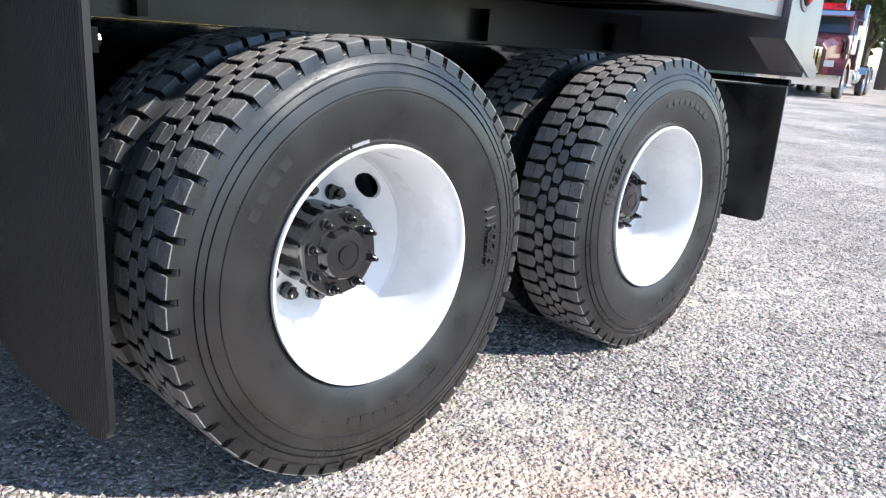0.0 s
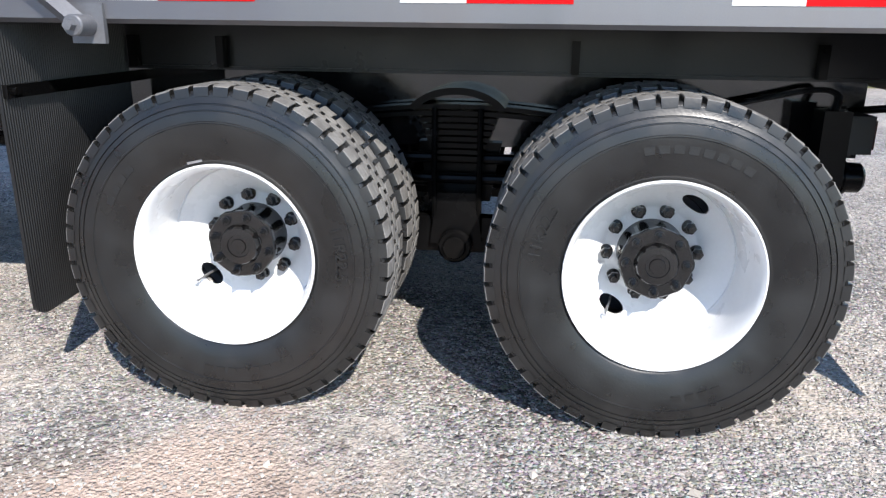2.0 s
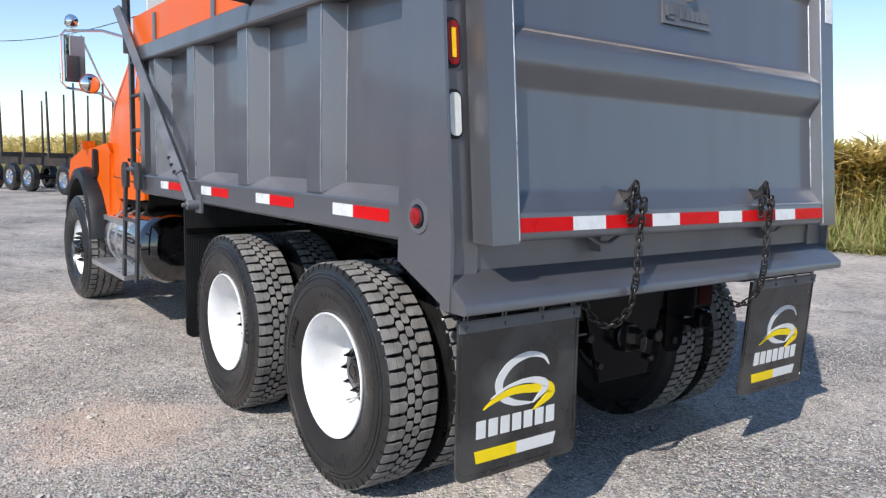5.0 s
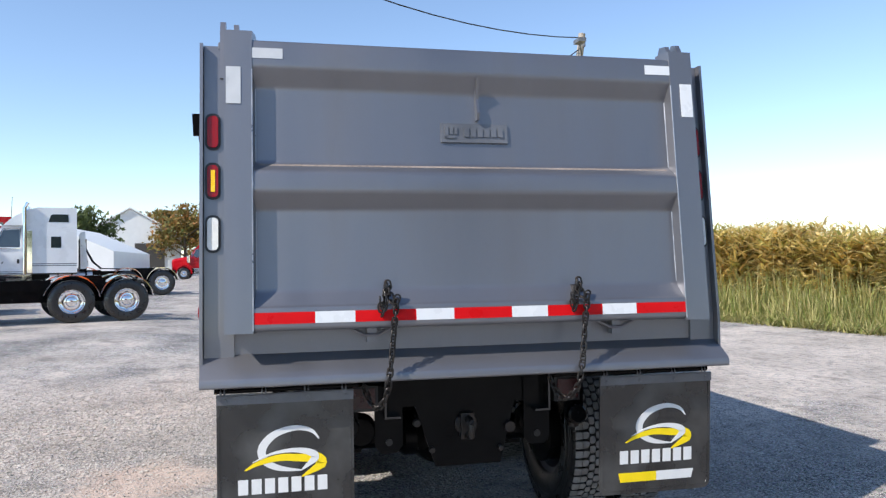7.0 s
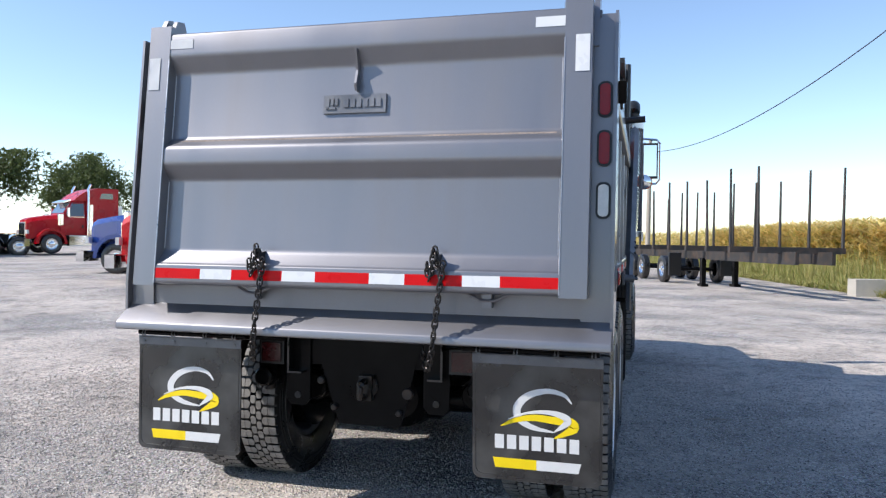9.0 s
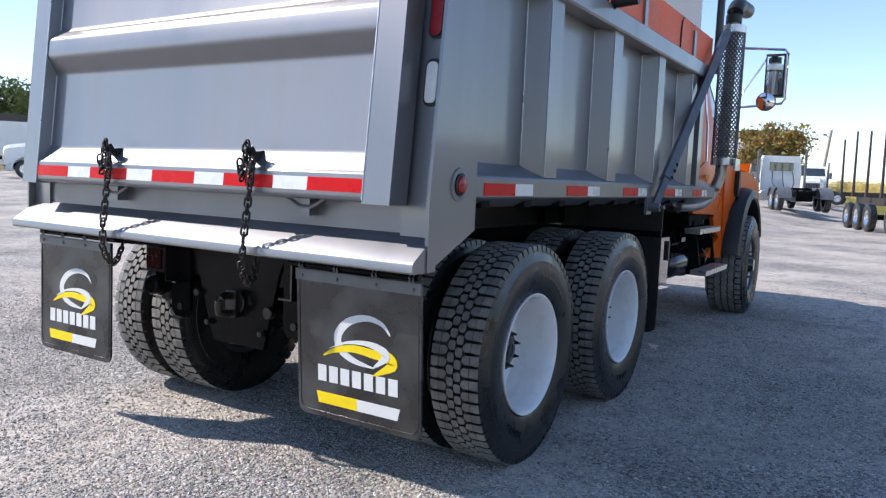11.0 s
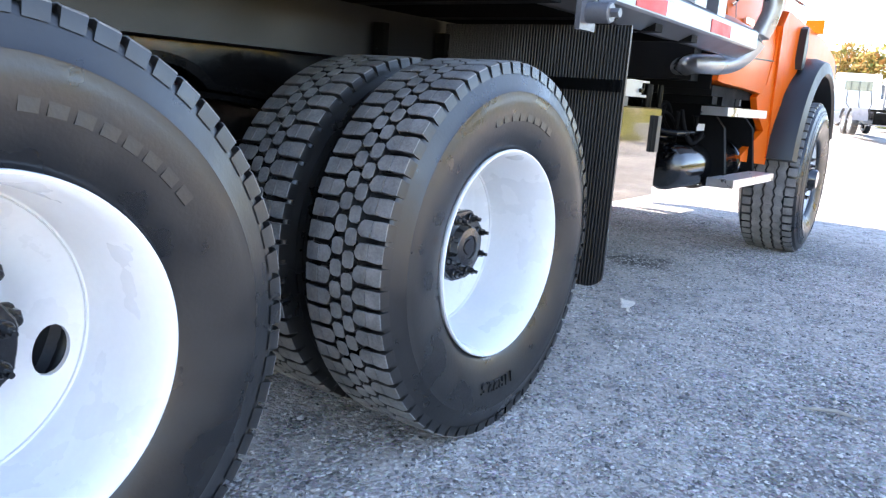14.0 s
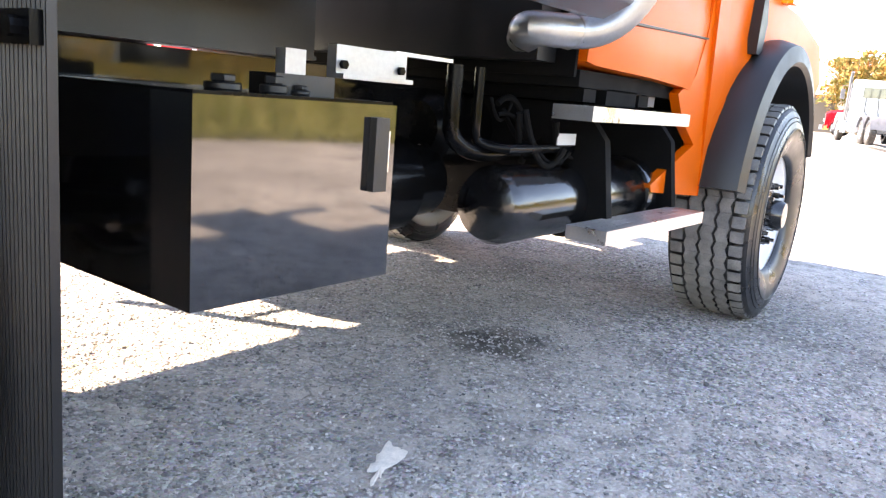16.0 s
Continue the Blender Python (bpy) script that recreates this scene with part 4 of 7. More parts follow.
# more pale beads painting highlights down the gate recess and post edges
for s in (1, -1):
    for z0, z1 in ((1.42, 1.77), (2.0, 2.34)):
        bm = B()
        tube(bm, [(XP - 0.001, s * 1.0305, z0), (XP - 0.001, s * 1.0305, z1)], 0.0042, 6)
        part("glint_bead", leaned(bm), EDGE_GLINT, gate)
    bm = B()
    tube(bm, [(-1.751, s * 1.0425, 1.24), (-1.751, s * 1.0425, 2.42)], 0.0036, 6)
    part("glint_edge", leaned(bm), EDGE_GLINT, gate)
XC = XG - 0.012
for yh, end in ((0.449, 0.49), (-0.471, -0.50)):
    chain([hang((XC, yh + 0.01, 1.42), (XC - 0.005, yh + 0.04, 1.39), 0.10, 8),
           hang((XC, yh + 0.0, 1.43), (XC - 0.01, yh - 0.04, 1.37), 0.05, 6) + [(XC - 0.012, yh - 0.025, 1.25), (XC - 0.020, yh - 0.005, 1.06), (XC - 0.012, yh + 0.01, 0.95)],
           hang((XC - 0.012, yh + 0.01, 0.95), (-1.60, yh + 0.10, 0.96), 0.09, 10)], (XG, yh, 1.42))


# -- mud flaps --
def stroke(bm, pts, widths, place, y0, y1, n=30):
    """A ribbon of changing width along a smooth line in the flap's plane."""
    k = len(pts) - 1
    line, wid = [], []
    for i in range(n + 1):
        t = i / n * k
        j = min(int(t), k - 1)
        f = t - j
        p0, p1, p2, p3 = (Vector(pts[max(0, min(k, q))]) for q in (j - 1, j, j + 1, j + 2))
        line.append(0.5 * ((2 * p1) + (p2 - p0) * f + (2 * p0 - 5 * p1 + 4 * p2 - p3) * f * f + (3 * p1 - p0 - 3 * p2 + p3) * f ** 3))
        wid.append(widths[j] * (1 - f) + widths[j + 1] * f)
    prev = None
    for i, p in enumerate(line):
        d = (line[min(i + 1, n)] - line[max(i - 1, 0)]).normalized()
        q = Vector((-d.y, d.x)) * wid[i] / 2
        cur = [bm.verts.new(place(*(p + q), y0)), bm.verts.new(place(*(p - q), y0)), bm.verts.new(place(*(p - q), y1)), bm.verts.new(place(*(p + q), y1))]
        if prev:
            for a in range(4):
                bm.faces.new((prev[a], prev[(a + 1) % 4], cur[(a + 1) % 4], cur[a]))
        else:
            bm.faces.new(cur)
        prev = cur
    bm.faces.new(prev[::-1])


def mud_flap(yc, tilt, aside=0.0):
    """A rubber flap hanging from hooks; u runs to the viewer's right, v up from its foot."""
    base = pose(-1.632, yc, 0.945, 0, tilt, 0)
    h, w = 0.60, 0.305
    bm = B()
    pts = [(-w, 0), (-w, -h + 0.04)] + [(-w + 0.04 - 0.04 * math.cos(t), -h + 0.04 - 0.04 * math.sin(t)) for t in [radians(q * 18) for q in range(1, 6)]] + \
          [(w - 0.04 + 0.04 * math.sin(t), -h + 0.04 - 0.04 * math.cos(t)) for t in [radians(q * 18) for q in range(0, 6)]] + [(w, 0)]
    prism(bm, pts, "x", 0.0, 0.010)
    flap = part("mud_flap", bm, FLAP, truck, "black rubber mud flap with a white and yellow emblem", at=base)
    bm = B()
    edge = [(p[0] * 0.955, -0.012 + p[1] * 0.945) for p in pts]
    for a, b in zip(edge, edge[1:]):
        tube(bm, [(-0.001, *a), (-0.001, *b)], 0.0022, 5)
    part("moulded_rim", bm, FLAP, flap)
    bm = B()
    box(bm, -0.007, -0.001, -w, w, -0.042, 0.0)
    box(bm, -0.007, 0.012, -w, w, -0.004, 0.003)
    part("top_strip", bm, STEEL, flap, "grey steel clamping strip")
    for u in (-0.27, -0.10, 0.09, 0.27):
        bm = B()
        disc(bm, 0.008, -0.014, (0, u, -0.022), "x", -0.006, 6)
        part("bolt", bm, STEEL, flap)
        bm = B()
        tube(bm, [(0.0, u, -0.01), (-0.006, u, 0.02), (0.012, u, 0.045)], 0.004, 6)
        tube(bm, [(0.0, u + 0.016, -0.01), (-0.006, u + 0.016, 0.02), (0.012, u + 0.016, 0.045)], 0.004, 6)
        part("hook", bm, STEEL, flap)

    def place(u, v, d):
        return (d, -u - aside, v)
    bm = B()
    stroke(bm, [(0.146, -0.214), (0.110, -0.175), (0.034, -0.160), (-0.055, -0.186), (-0.108, -0.245), (-0.095, -0.302), (-0.030, -0.338), (0.070, -0.353)],
           [0.004, 0.017, 0.024, 0.032, 0.038, 0.034, 0.024, 0.003], place, -0.0022, -0.0004)
    part("emblem_crescent", bm, DECAL_W, flap)
    bm = B()
    stroke(bm, [(-0.184, -0.339), (-0.120, -0.308), (-0.030, -0.290), (0.060, -0.296), (0.135, -0.300), (0.155, -0.330), (0.066, -0.382)],
           [0.004, 0.022, 0.030, 0.034, 0.046, 0.044, 0.003], place, -0.0030, -0.0006)
    part("emblem_swoosh", bm, DECAL_Y, flap)
    bm = B()
    stroke(bm, [(-0.150, -0.305), (-0.070, -0.272), (0.020, -0.260), (0.095, -0.270), (0.128, -0.298), (0.065, -0.352)], [0.003, 0.010, 0.018, 0.028, 0.036, 0.003], place, -0.0040, -0.0008)
    part("emblem_stroke", bm, DECAL_W, flap)
    for i in range(7):
        u0 = -0.214 + aside + i * 0.0586
        bm = B()
        pts2 = [(-u0, -0.380), (-u0, -0.447), (-(u0 + 0.044), -0.447), (-(u0 + 0.044), -0.380)]
        prism(bm, pts2, "x", -0.0022, -0.0004)
        part("lettering_bar", bm, DECAL_W, flap)
    for u0, u1, m in ((-0.222, -0.015, DECAL_Y), (-0.015, 0.192, DECAL_W)):
        bm = B()
        pts2 = [(-u0, -0.493), (-u1, -0.493), (-(u1 - (0.012 if u1 > 0 else 0)), -0.540), (-(u0 + (0.010 if u0 < -0.1 else 0)), -0.540)]
        pts2 = [(y - aside, z) for y, z in pts2]
        prism(bm, pts2, "x", -0.0022, -0.0004)
        part("stripe", bm, m, flap)


mud_flap(0.905, 0.5)
mud_flap(-0.932, -3.2, 0.018)

# ribbed rubber curtains ahead of the drive wheels
for s in (1, -1):
    bm = B()
    n = 64
    y0, y1 = 0.52, (1.25 if s > 0 else 1.268)
    lo, hi = [], []
    for i in range(n * 4 + 1):
        y = y0 + (y1 - y0) * i / (n * 4)
        d = 0.0035 if (i % 4) in (1, 2) else 0.0
        edge = max(0.0, y - (y1 - 0.07)) / 0.07
        zb = (0.285 if s > 0 else 0.315) + 0.05 * (1 - math.sqrt(max(0.0, 1 - edge * edge)))
        wob = 0.008 * math.sin(y * 9)
        lo.append((1.302 + d + wob, s * y, zb))
        hi.append((1.302 + d, s * y, 1.20))
    va, vb = [bm.verts.new(p) for p in lo], [bm.verts.new(p) for p in hi]
    vc, vd = [bm.verts.new((p[0] - 0.012 , *p[1:])) for p in lo], [bm.verts.new((p[0] - 0.012, *p[1:])) for p in hi]
    for i in range(n * 4):
        bm.faces.new((va[i], va[i + 1], vb[i + 1], vb[i]))
        bm.faces.new((vc[i], vd[i], vd[i + 1], vc[i + 1]))
        bm.faces.new((va[i], vc[i], vc[i + 1], va[i + 1]))
    bm.faces.new((va[-1], vc[-1], vd[-1], vb[-1]))
    curtain = part("splash_curtain", bm, FENDER, truck, "ribbed black rubber splash curtain", angle=20)
    bm = B()
    box(bm, 1.274, 1.290, min(s * 0.43, s * (y1 - 0.01)), max(s * 0.43, s * (y1 - 0.01)), 0.985, 1.025)
    soft(bm, 0.004)
    disc(bm, 0.012, 1.277, (0, s * (y1 - 0.04), 1.005), "x", 1.262, 8)
    part("curtain_bar", bm, BLACK, curtain)

# -- front of the box, tarp gear, ladder --
bm = B()
box(bm, 2.31, 2.60, -0.95, 0.95, 1.30, 2.60)
soft(bm, 0.01)
part("box_front", bm, GREY, dump, "grey front section of the dump box")
bm = B()
box(bm, 2.60, 2.63, -1.10, 1.10, 2.58, 3.06)
part("bulkhead_panel", bm, SHEET, dump, "pale bulkhead panel above the box")
bm = B()
prism(bm, [(2.15, 3.17), (2.80, 3.09), (2.86, 3.14), (2.84, 3.25), (2.15, 3.22)], "y", -1.20, 1.20)
soft(bm, 0.01)
tube(bm, [(2.62, -1.18, 3.10), (2.62, 1.18, 3.10)], 0.065, 12)
part("tarp_housing", bm, PLASTIC, dump, "black tarp roller housing over the box front")
for s in (1, -1):
    bm = B()
    tube(bm, [(2.78, s * 1.215, 2.30), (2.80, s * 1.215, 3.30)], 0.032, 8)
    tube(bm, [(2.79, s * 1.215, 2.98), (2.79, s * 1.08, 2.98)], 0.02, 8)
    part("tarp_mast", bm, DARKSTEEL, dump)
    bm = B()
    a, b = Vector((0.985, s * 1.295, 1.205)), Vector((2.70, s * 1.295, 2.62))
    d = (b - a).normalized()
    for p, q, w in ((a + d * 0.28, b, 0.030), (a, a + d * 0.34, 0.021)):
        tube(bm, [p, q], w * 1.35, 4)
    part("tarp_arm", bm, STEEL, dump, "grey tubular tarp arm with bolt holes")
    for k in (0.30, 0.37, 0.44):
        bm = B()
        disc(bm, 0.012, s * 1.31, (a.x + d.x * k, 0, a.z + d.z * k), "y", s * 1.342, 10)
        part("pin_hole", bm, PLASTIC, dump)
    bm = B()
    disc(bm, 0.03, s * 1.25, (0.98, 0, 1.20), "y", s * 1.335, 14, 0.004)
    box(bm, 0.93, 1.03, min(s * 1.245, s * 1.262), max(s * 1.245, s * 1.262), 1.15, 1.26)
    disc(bm, 0.014, s * 1.33, (0.98, 0, 1.20), "y", s * 1.36, 6)
    part("arm_pivot", bm, STEEL, dump)
# upper ladder on the box front, lower ladder with hooked heads
bm = B()
for x in (2.33, 2.73):
    box(bm, x - 0.028, x + 0.028, 1.185, 1.215, 1.33, 2.42)
soft(bm, 0.004)
ladder = part("ladder", bm, DARKSTEEL, dump, "grey steel access ladder on the box side")
for z in (1.42, 1.69, 1.96, 2.22):
    bm = B()
    tube(bm, [(2.33, 1.20, z), (2.73, 1.20, z)], 0.016, 8)
    part("rung", bm, DARKSTEEL, ladder)
bm = B()
for x in (2.25, 2.62):
    prism(bm, [(1.280, 1.30), (1.300, 1.30), (1.328, 0.53), (1.308, 0.53)], "x", x - 0.030, x + 0.030)
    prism(bm, [(x - 0.070, 1.24), (x + 0.070, 1.24), (x + 0.080, 1.33)] + [(x + 0.080 * math.cos(t), 1.36 + 0.08 * math.sin(t)) for t in [radians(q * 20) for q in range(10)]], "y", 1.278, 1.304)
soft(bm, 0.004)
fold = part("folding_ladder", bm, DARKSTEEL, truck, "grey steel folding ladder hung from the box")
for y, z in ((1.313, 0.69), (1.302, 0.99), (1.29, 1.385)):
    bm = B()
    tube(bm, [(2.25, y, z), (2.62, y, z)], 0.016, 8)
    part("rung", bm, DARKSTEEL, fold)
bm = B()
box(bm, 2.33, 2.72, 1.09, 1.20, 1.225, 1.345)
soft(bm, 0.006)
part("rail_extension", bm, GREY, dump)
for x0, x1, m in ((2.42, 2.60, TAPEWHITE), (2.34, 2.42, TAPERED)):
    bm = B()
    box(bm, x0, x1, 1.200, 1.2025, 1.265, 1.315)
    part("reflective_tape", bm, m, dump)

# -- tanks, steps, pipes --
bm = B()
rings = revolve(bm, [(0.001, 2.72), (0.12, 2.725), (0.22, 2.745), (0.28, 2.775), (0.303, 2.82), (0.306, 2.87), (0.306, 3.20)], 48, (0, 0.865, 0.705), "x")
part("air_reservoir", bm, GLOSSBLACK, truck, "gloss black domed end of the tank behind the cab")
bm = B()
disc(bm, 0.295, 3.20, (0, 0.865, 0.705), "x", 4.05, 48, 0.02)
tank = part("fuel_tank", bm, POLISH, truck, "polished aluminium cylindrical fuel tank")
for x in (3.30, 3.58, 3.86):
    bm = B()
    revolve(bm, [(0.296, x), (0.301, x), (0.301, x + 0.05), (0.296, x + 0.05)], 48, (0, 0.865, 0.705), "x")
    part("strap", bm, ALU, tank)


def step_plank(x0, x1, y0, y1, z, label):
    bm = B()
    box(bm, x0, x1, y0, y1, z - 0.045, z)
    soft(bm, 0.006, 2)
    p = part("step", bm, ALU, truck, label)
    bm = B()
    n = int((x1 - x0) / 0.045)
    for i in range(n):
        for j in range(4):
            xx, yy = x0 + 0.03 + i * 0.045, y0 + (j + 0.5) * (y1 - y0) / 4
            box(bm, xx, xx + 0.022, yy - 0.005, yy + 0.005, z, z + 0.0008)
    tagged(part("grip_ridges", bm, ALU, p), kind="stuff")


step_plank(2.98, 4.22, 1.00, 1.24, 0.475, "bare aluminium step plank under the cab")
step_plank(3.28, 4.22, 0.93, 1.13, 0.905, "bare aluminium step plank under the cab")
step_plank(2.98, 3.86, -1.210, -1.07, 0.600, "bare aluminium step plank under the cab")
step_plank(2.92, 3.73, -1.148, -1.01, 0.972, "bare aluminium step plank under the cab")
for s, xs in ((1, (3.1, 3.8)), (-1, (3.25, 3.85))):
    for x in xs:
        bm = B()
        prism(bm, [(s * 0.42, 0.98), (s * 0.95, 0.98), (s * 1.05, 0.86), (s * 1.10, 0.53), (s * 0.98, 0.53), (s * 0.90, 0.66), (s * 0.42, 0.80)], "x", x - 0.02, x + 0.02)
        part("step_hanger", bm, MATTE, truck)
# square hydraulic tank
bm = B()
box(bm, 1.588, 2.083, -1.11, -0.46, 0.572, 0.938)
soft(bm, 0.005, 2)
ht = part("hydraulic_tank", bm, GLOSSBLACK, truck, "gloss black square hydraulic tank mirroring the yard")
bm = B()
box(bm, 1.593, 2.078, -1.103, -0.50, 0.938, 0.944)
part("top_plate", bm, BLACK, ht)
bm = B()
box(bm, 2.005, 2.045, -1.128, -1.108, 0.760, 0.912)
soft(bm, 0.006)
sg = part("sight_gauge", bm, PLASTIC, ht)
bm = B()
box(bm, 2.045, 2.052, -1.125, -1.112, 0.80, 0.885)
part("glass_tube", bm, ALU, sg)
for x, r, h in ((1.74, 0.035, 0.03), (1.86, 0.028, 0.035), (1.93, 0.02, 0.02)):
    bm = B()
    disc(bm, r, 0.944, (x, -0.98, 0), "z", 0.944 + h * 0.5, 16, 0.003)
    disc(bm, r * 0.7, 0.944 + h * 0.5, (x, -0.98, 0), "z", 0.944 + h, 6, 0.003)
    part("cap", bm, PLASTIC, ht)
bm = B()
box(bm, 1.900, 1.955, -0.965, -0.935, 0.985, 1.036)
soft(bm, 0.008, 2)
part("breather", bm, PIPE, ht, "grey metal breather block")
bm = B()
box(bm, 1.87, 2.03, -0.975, -0.89, 0.944, 0.985)
soft(bm, 0.004)
part("breather_base", bm, PLASTIC, ht)
bm = B()
box(bm, 2.10, 2.345, -0.905, -0.875, 0.998, 1.062)
box(bm, 2.10, 2.345, -0.93, -0.875, 0.987, 0.998)
soft(bm, 0.003)
br = part("tank_bracket", bm, PIPE, truck, "grey metal tank bracket with bolts")
for x in (2.12, 2.32):
    bm = B()
    disc(bm, 0.011, -0.916, (x, 0, 1.018), "y", -0.90, 6)
    part("bolt", bm, BLACK, br)
# air tanks and hoses under the cab
for y, x0, x1, r in ((-0.89, 2.80, 3.84, 0.125),):
    bm = B()
    revolve(bm, [(0.001, x0 - 0.05), (0.06, x0 - 0.045), (r * 0.85, x0 - 0.02), (r, x0 + 0.02), (r, x1 - 0.02), (r * 0.85, x1 + 0.02), (0.001, x1 + 0.05)], 28, (0, y, 0.645), "x")
    at = part("air_tank", bm, HUBBLACK, truck, "black cylindrical air tank under the cab")
    for x in (3.26, 3.72):
        bm = B()
        revolve(bm, [(r + 0.002, x), (r + 0.016, x), (r + 0.020, x + 0.012), (r + 0.020, x + 0.075), (r + 0.016, x + 0.087), (r + 0.002, x + 0.087)], 28, (0, y, 0.645), "x")
        part("strap", bm, HUBBLACK, at)
rnd = random.Random(4)
for i in range(9):
    y0, z0, x0 = rnd.uniform(-0.95, -0.75), rnd.uniform(0.88, 1.0), rnd.uniform(2.85, 3.15)
    a = Vector((x0, y0, z0))
    c = a + Vector((rnd.uniform(0.10, 0.32), rnd.uniform(-0.10, 0.10), rnd.uniform(-0.16, 0.05)))
    bm = B()
    tube(bm, arc(a, (a + c) / 2 + Vector((0, 0, rnd.choice((-0.22, -0.14, 0.08)))), c, 12), rnd.choice((0.006, 0.008, 0.011)), 8)
    part("hose", bm, MATTE, truck)
for o, r in ((0.0, 0.026), (0.075, 0.017)):
    bm = B()
    tube(bm, [(2.69 + o, -0.80 - o * 0.5, 1.06), (2.69 + o, -0.80 - o * 0.5, 0.90)] + arc((2.69 + o, -0.80 - o * 0.5, 0.87), (2.70 + o, -0.82, 0.80 + o * 0.3), (2.83, -0.84 - o, 0.80 + o * 0.3)) + [(3.14, -0.86 - o, 0.81 + o * 0.2)]
         + arc((3.20, -0.86 - o, 0.81 + o * 0.2), (3.34, -0.87, 0.80), (3.36, -0.87, 0.70)), r, 12)
    part("brake_pipe", bm, BLACK, truck)
bm = B()
box(bm, 3.08, 3.205, -0.952, -0.948, 0.838, 0.876)
part("label_plate", bm, DECAL_W, truck, "small pale printed label")
bm = B()
box(bm, 2.40, 2.65, -0.82, -0.79, 1.062, 1.072)
part("valve_bar", bm, ALU, truck)
for x0, x1, z0, z1 in ((3.34, 3.52, 1.0, 1.05), (3.56, 3.67, 0.99, 1.04)):
    bm = B()
    box(bm, x0, x1, -0.97, -0.90, z0, z1)
    soft(bm, 0.008, 2)
    part("valve_body", bm, STEEL, truck)
bm = B()
box(bm, 3.72, 3.80, -0.97, -0.955, 0.99, 1.10)
soft(bm, 0.004)
part("hanger_plate", bm, STEEL, truck)
for x, y, z, r, l in ((2.45, -0.55, 0.68, 0.16, 0.42), (2.95, -0.45, 0.85, 0.14, 0.5), (3.35, -0.60, 0.88, 0.11, 0.3), (3.0, 0.2, 0.75, 0.22, 0.9)):
    bm = B()
    revolve(bm, [(0.001, x), (r * 0.7, x), (r, x + 0.04), (r, x + l * 0.6), (r * 0.8, x + l * 0.65), (r * 0.75, x + l), (0.001, x + l)], 20, (0, y, z), "x")
    part("gearbox", bm, BLACK, truck)
bm = B()
box(bm, 3.30, 3.55, -1.0, -0.82, 0.98, 1.035)
soft(bm, 0.01)
part("valve_block", bm, MATTE, truck)
# exhaust
bm = B()
path = [(3.20, -0.62, 1.13), (2.96, -0.85, 1.165)] + arc((2.89, -0.915, 1.170), (2.65, -1.015, 1.173), (2.82, -1.052, 1.177), 8) + [(2.87, -1.067, 1.180)] + arc((2.90, -1.075, 1.181), (3.04, -1.19, 1.19), (3.05, -1.255, 1.46), 12) + [(3.05, -1.272, 2.78)]
tube(bm, path, 0.049, 20)
pipe = part("exhaust_pipe", bm, PIPE, truck, "aluminised exhaust pipe rising behind the cab")
bm = B()
revolve(bm, [(0.049, 2.866), (0.053, 2.870), (0.049, 2.874)], 20, (0, -1.067, 1.180), "x")
part("weld_seam", bm, PIPE, pipe)
bm = B()
tube(bm, [(3.05, -1.272, 2.76)] + arc((3.05, -1.272, 2.82), (3.10, -1.272, 2.93), (3.23, -1.272, 2.945)) + [(3.56, -1.272, 2.97)], 0.068, 16, cap=False)
part("exhaust_tip", bm, PLASTIC, pipe)
bm = B()
for fam in (1, -1):
    for k in range(26):
        prev = None
        for j in range(25):
            t = radians(90 + 230 * j / 24)
            z = 1.60 + 1.08 * ((k / 26 + fam * j / 24 * 0.45) % 1.0)
            p = Vector((3.05 + 0.100 * math.cos(t), -1.272 + 0.100 * math.sin(t), z))
            if prev is not None and abs(p.z - prev.z) < 0.3:
                tube(bm, [prev, p], 0.0065, 4, cap=False)
            prev = p
part("heat_shield", bm, STEEL, pipe, "diamond-pierced metal exhaust heat shield")
for z in (1.575, 2.705):
    bm = B()
    revolve(bm, [(0.098, z - 0.03), (0.108, z - 0.03), (0.108, z + 0.03), (0.098, z + 0.03)], 28, (3.05, -1.272, 0), "z", closed=True)
    part("clamp_band", bm, ALU, pipe)
bm = B()
box(bm, 2.95, 3.15, -1.392, -1.372, 1.50, 1.60)
part("shield_bracket", bm, ALU, pipe)

# added block and panel: they hide the far orange skirt from the camera
bm = B()
box(bm, 3.25, 4.35, -0.60, 0.60, 0.52, 1.03)
soft(bm, 0.03, 2)
part("sight_block", bm, BLACK, truck, "plain black block added under the cab to close the view")
bm = B()
box(bm, 4.36, 4.42, -0.98, 0.98, 0.55, 1.08)
part("sight_panel", bm, BLACK, truck)

# -- cab --
def loft(bm, sections):
    rows = [[bm.verts.new(p) for p in sec] for sec in sections]
    n = len(rows[0])
    for a, b in zip(rows, rows[1:]):
        for i in range(n):
            bm.faces.new((a[i], a[(i + 1) % n], b[(i + 1) % n], b[i]))
    bm.faces.new(rows[0])
    bm.faces.new(rows[-1][::-1])


bm = B()
secs = []
for x, top, wt, wm, wb, zb in ((3.07, 2.58, 0.80, 0.97, 1.03, 1.11), (3.11, 2.66, 0.84, 0.985, 1.045, 1.10), (3.55, 2.72, 0.86, 0.995, 1.055, 1.09), (3.80, 2.62, 0.86, 0.995, 1.055, 1.08), (4.30, 2.00, 0.93, 0.99, 1.05, 1.05), (4.40, 1.90, 0.93, 0.98, 1.04, 1.05)):
    zm = min(1.95, top - 0.05)
    secs.append([(x, -wb, zb), (x, -wb - 0.012, 1.35), (x, -wm, zm), (x, -wt, top), (x, wt, top), (x, wm, zm), (x, wb + 0.012, 1.35), (x, wb, zb)])
loft(bm, secs)
soft(bm, 0.03, 3)
cab = part("cab", bm, ORANGE, truck, "bright orange painted truck cab")
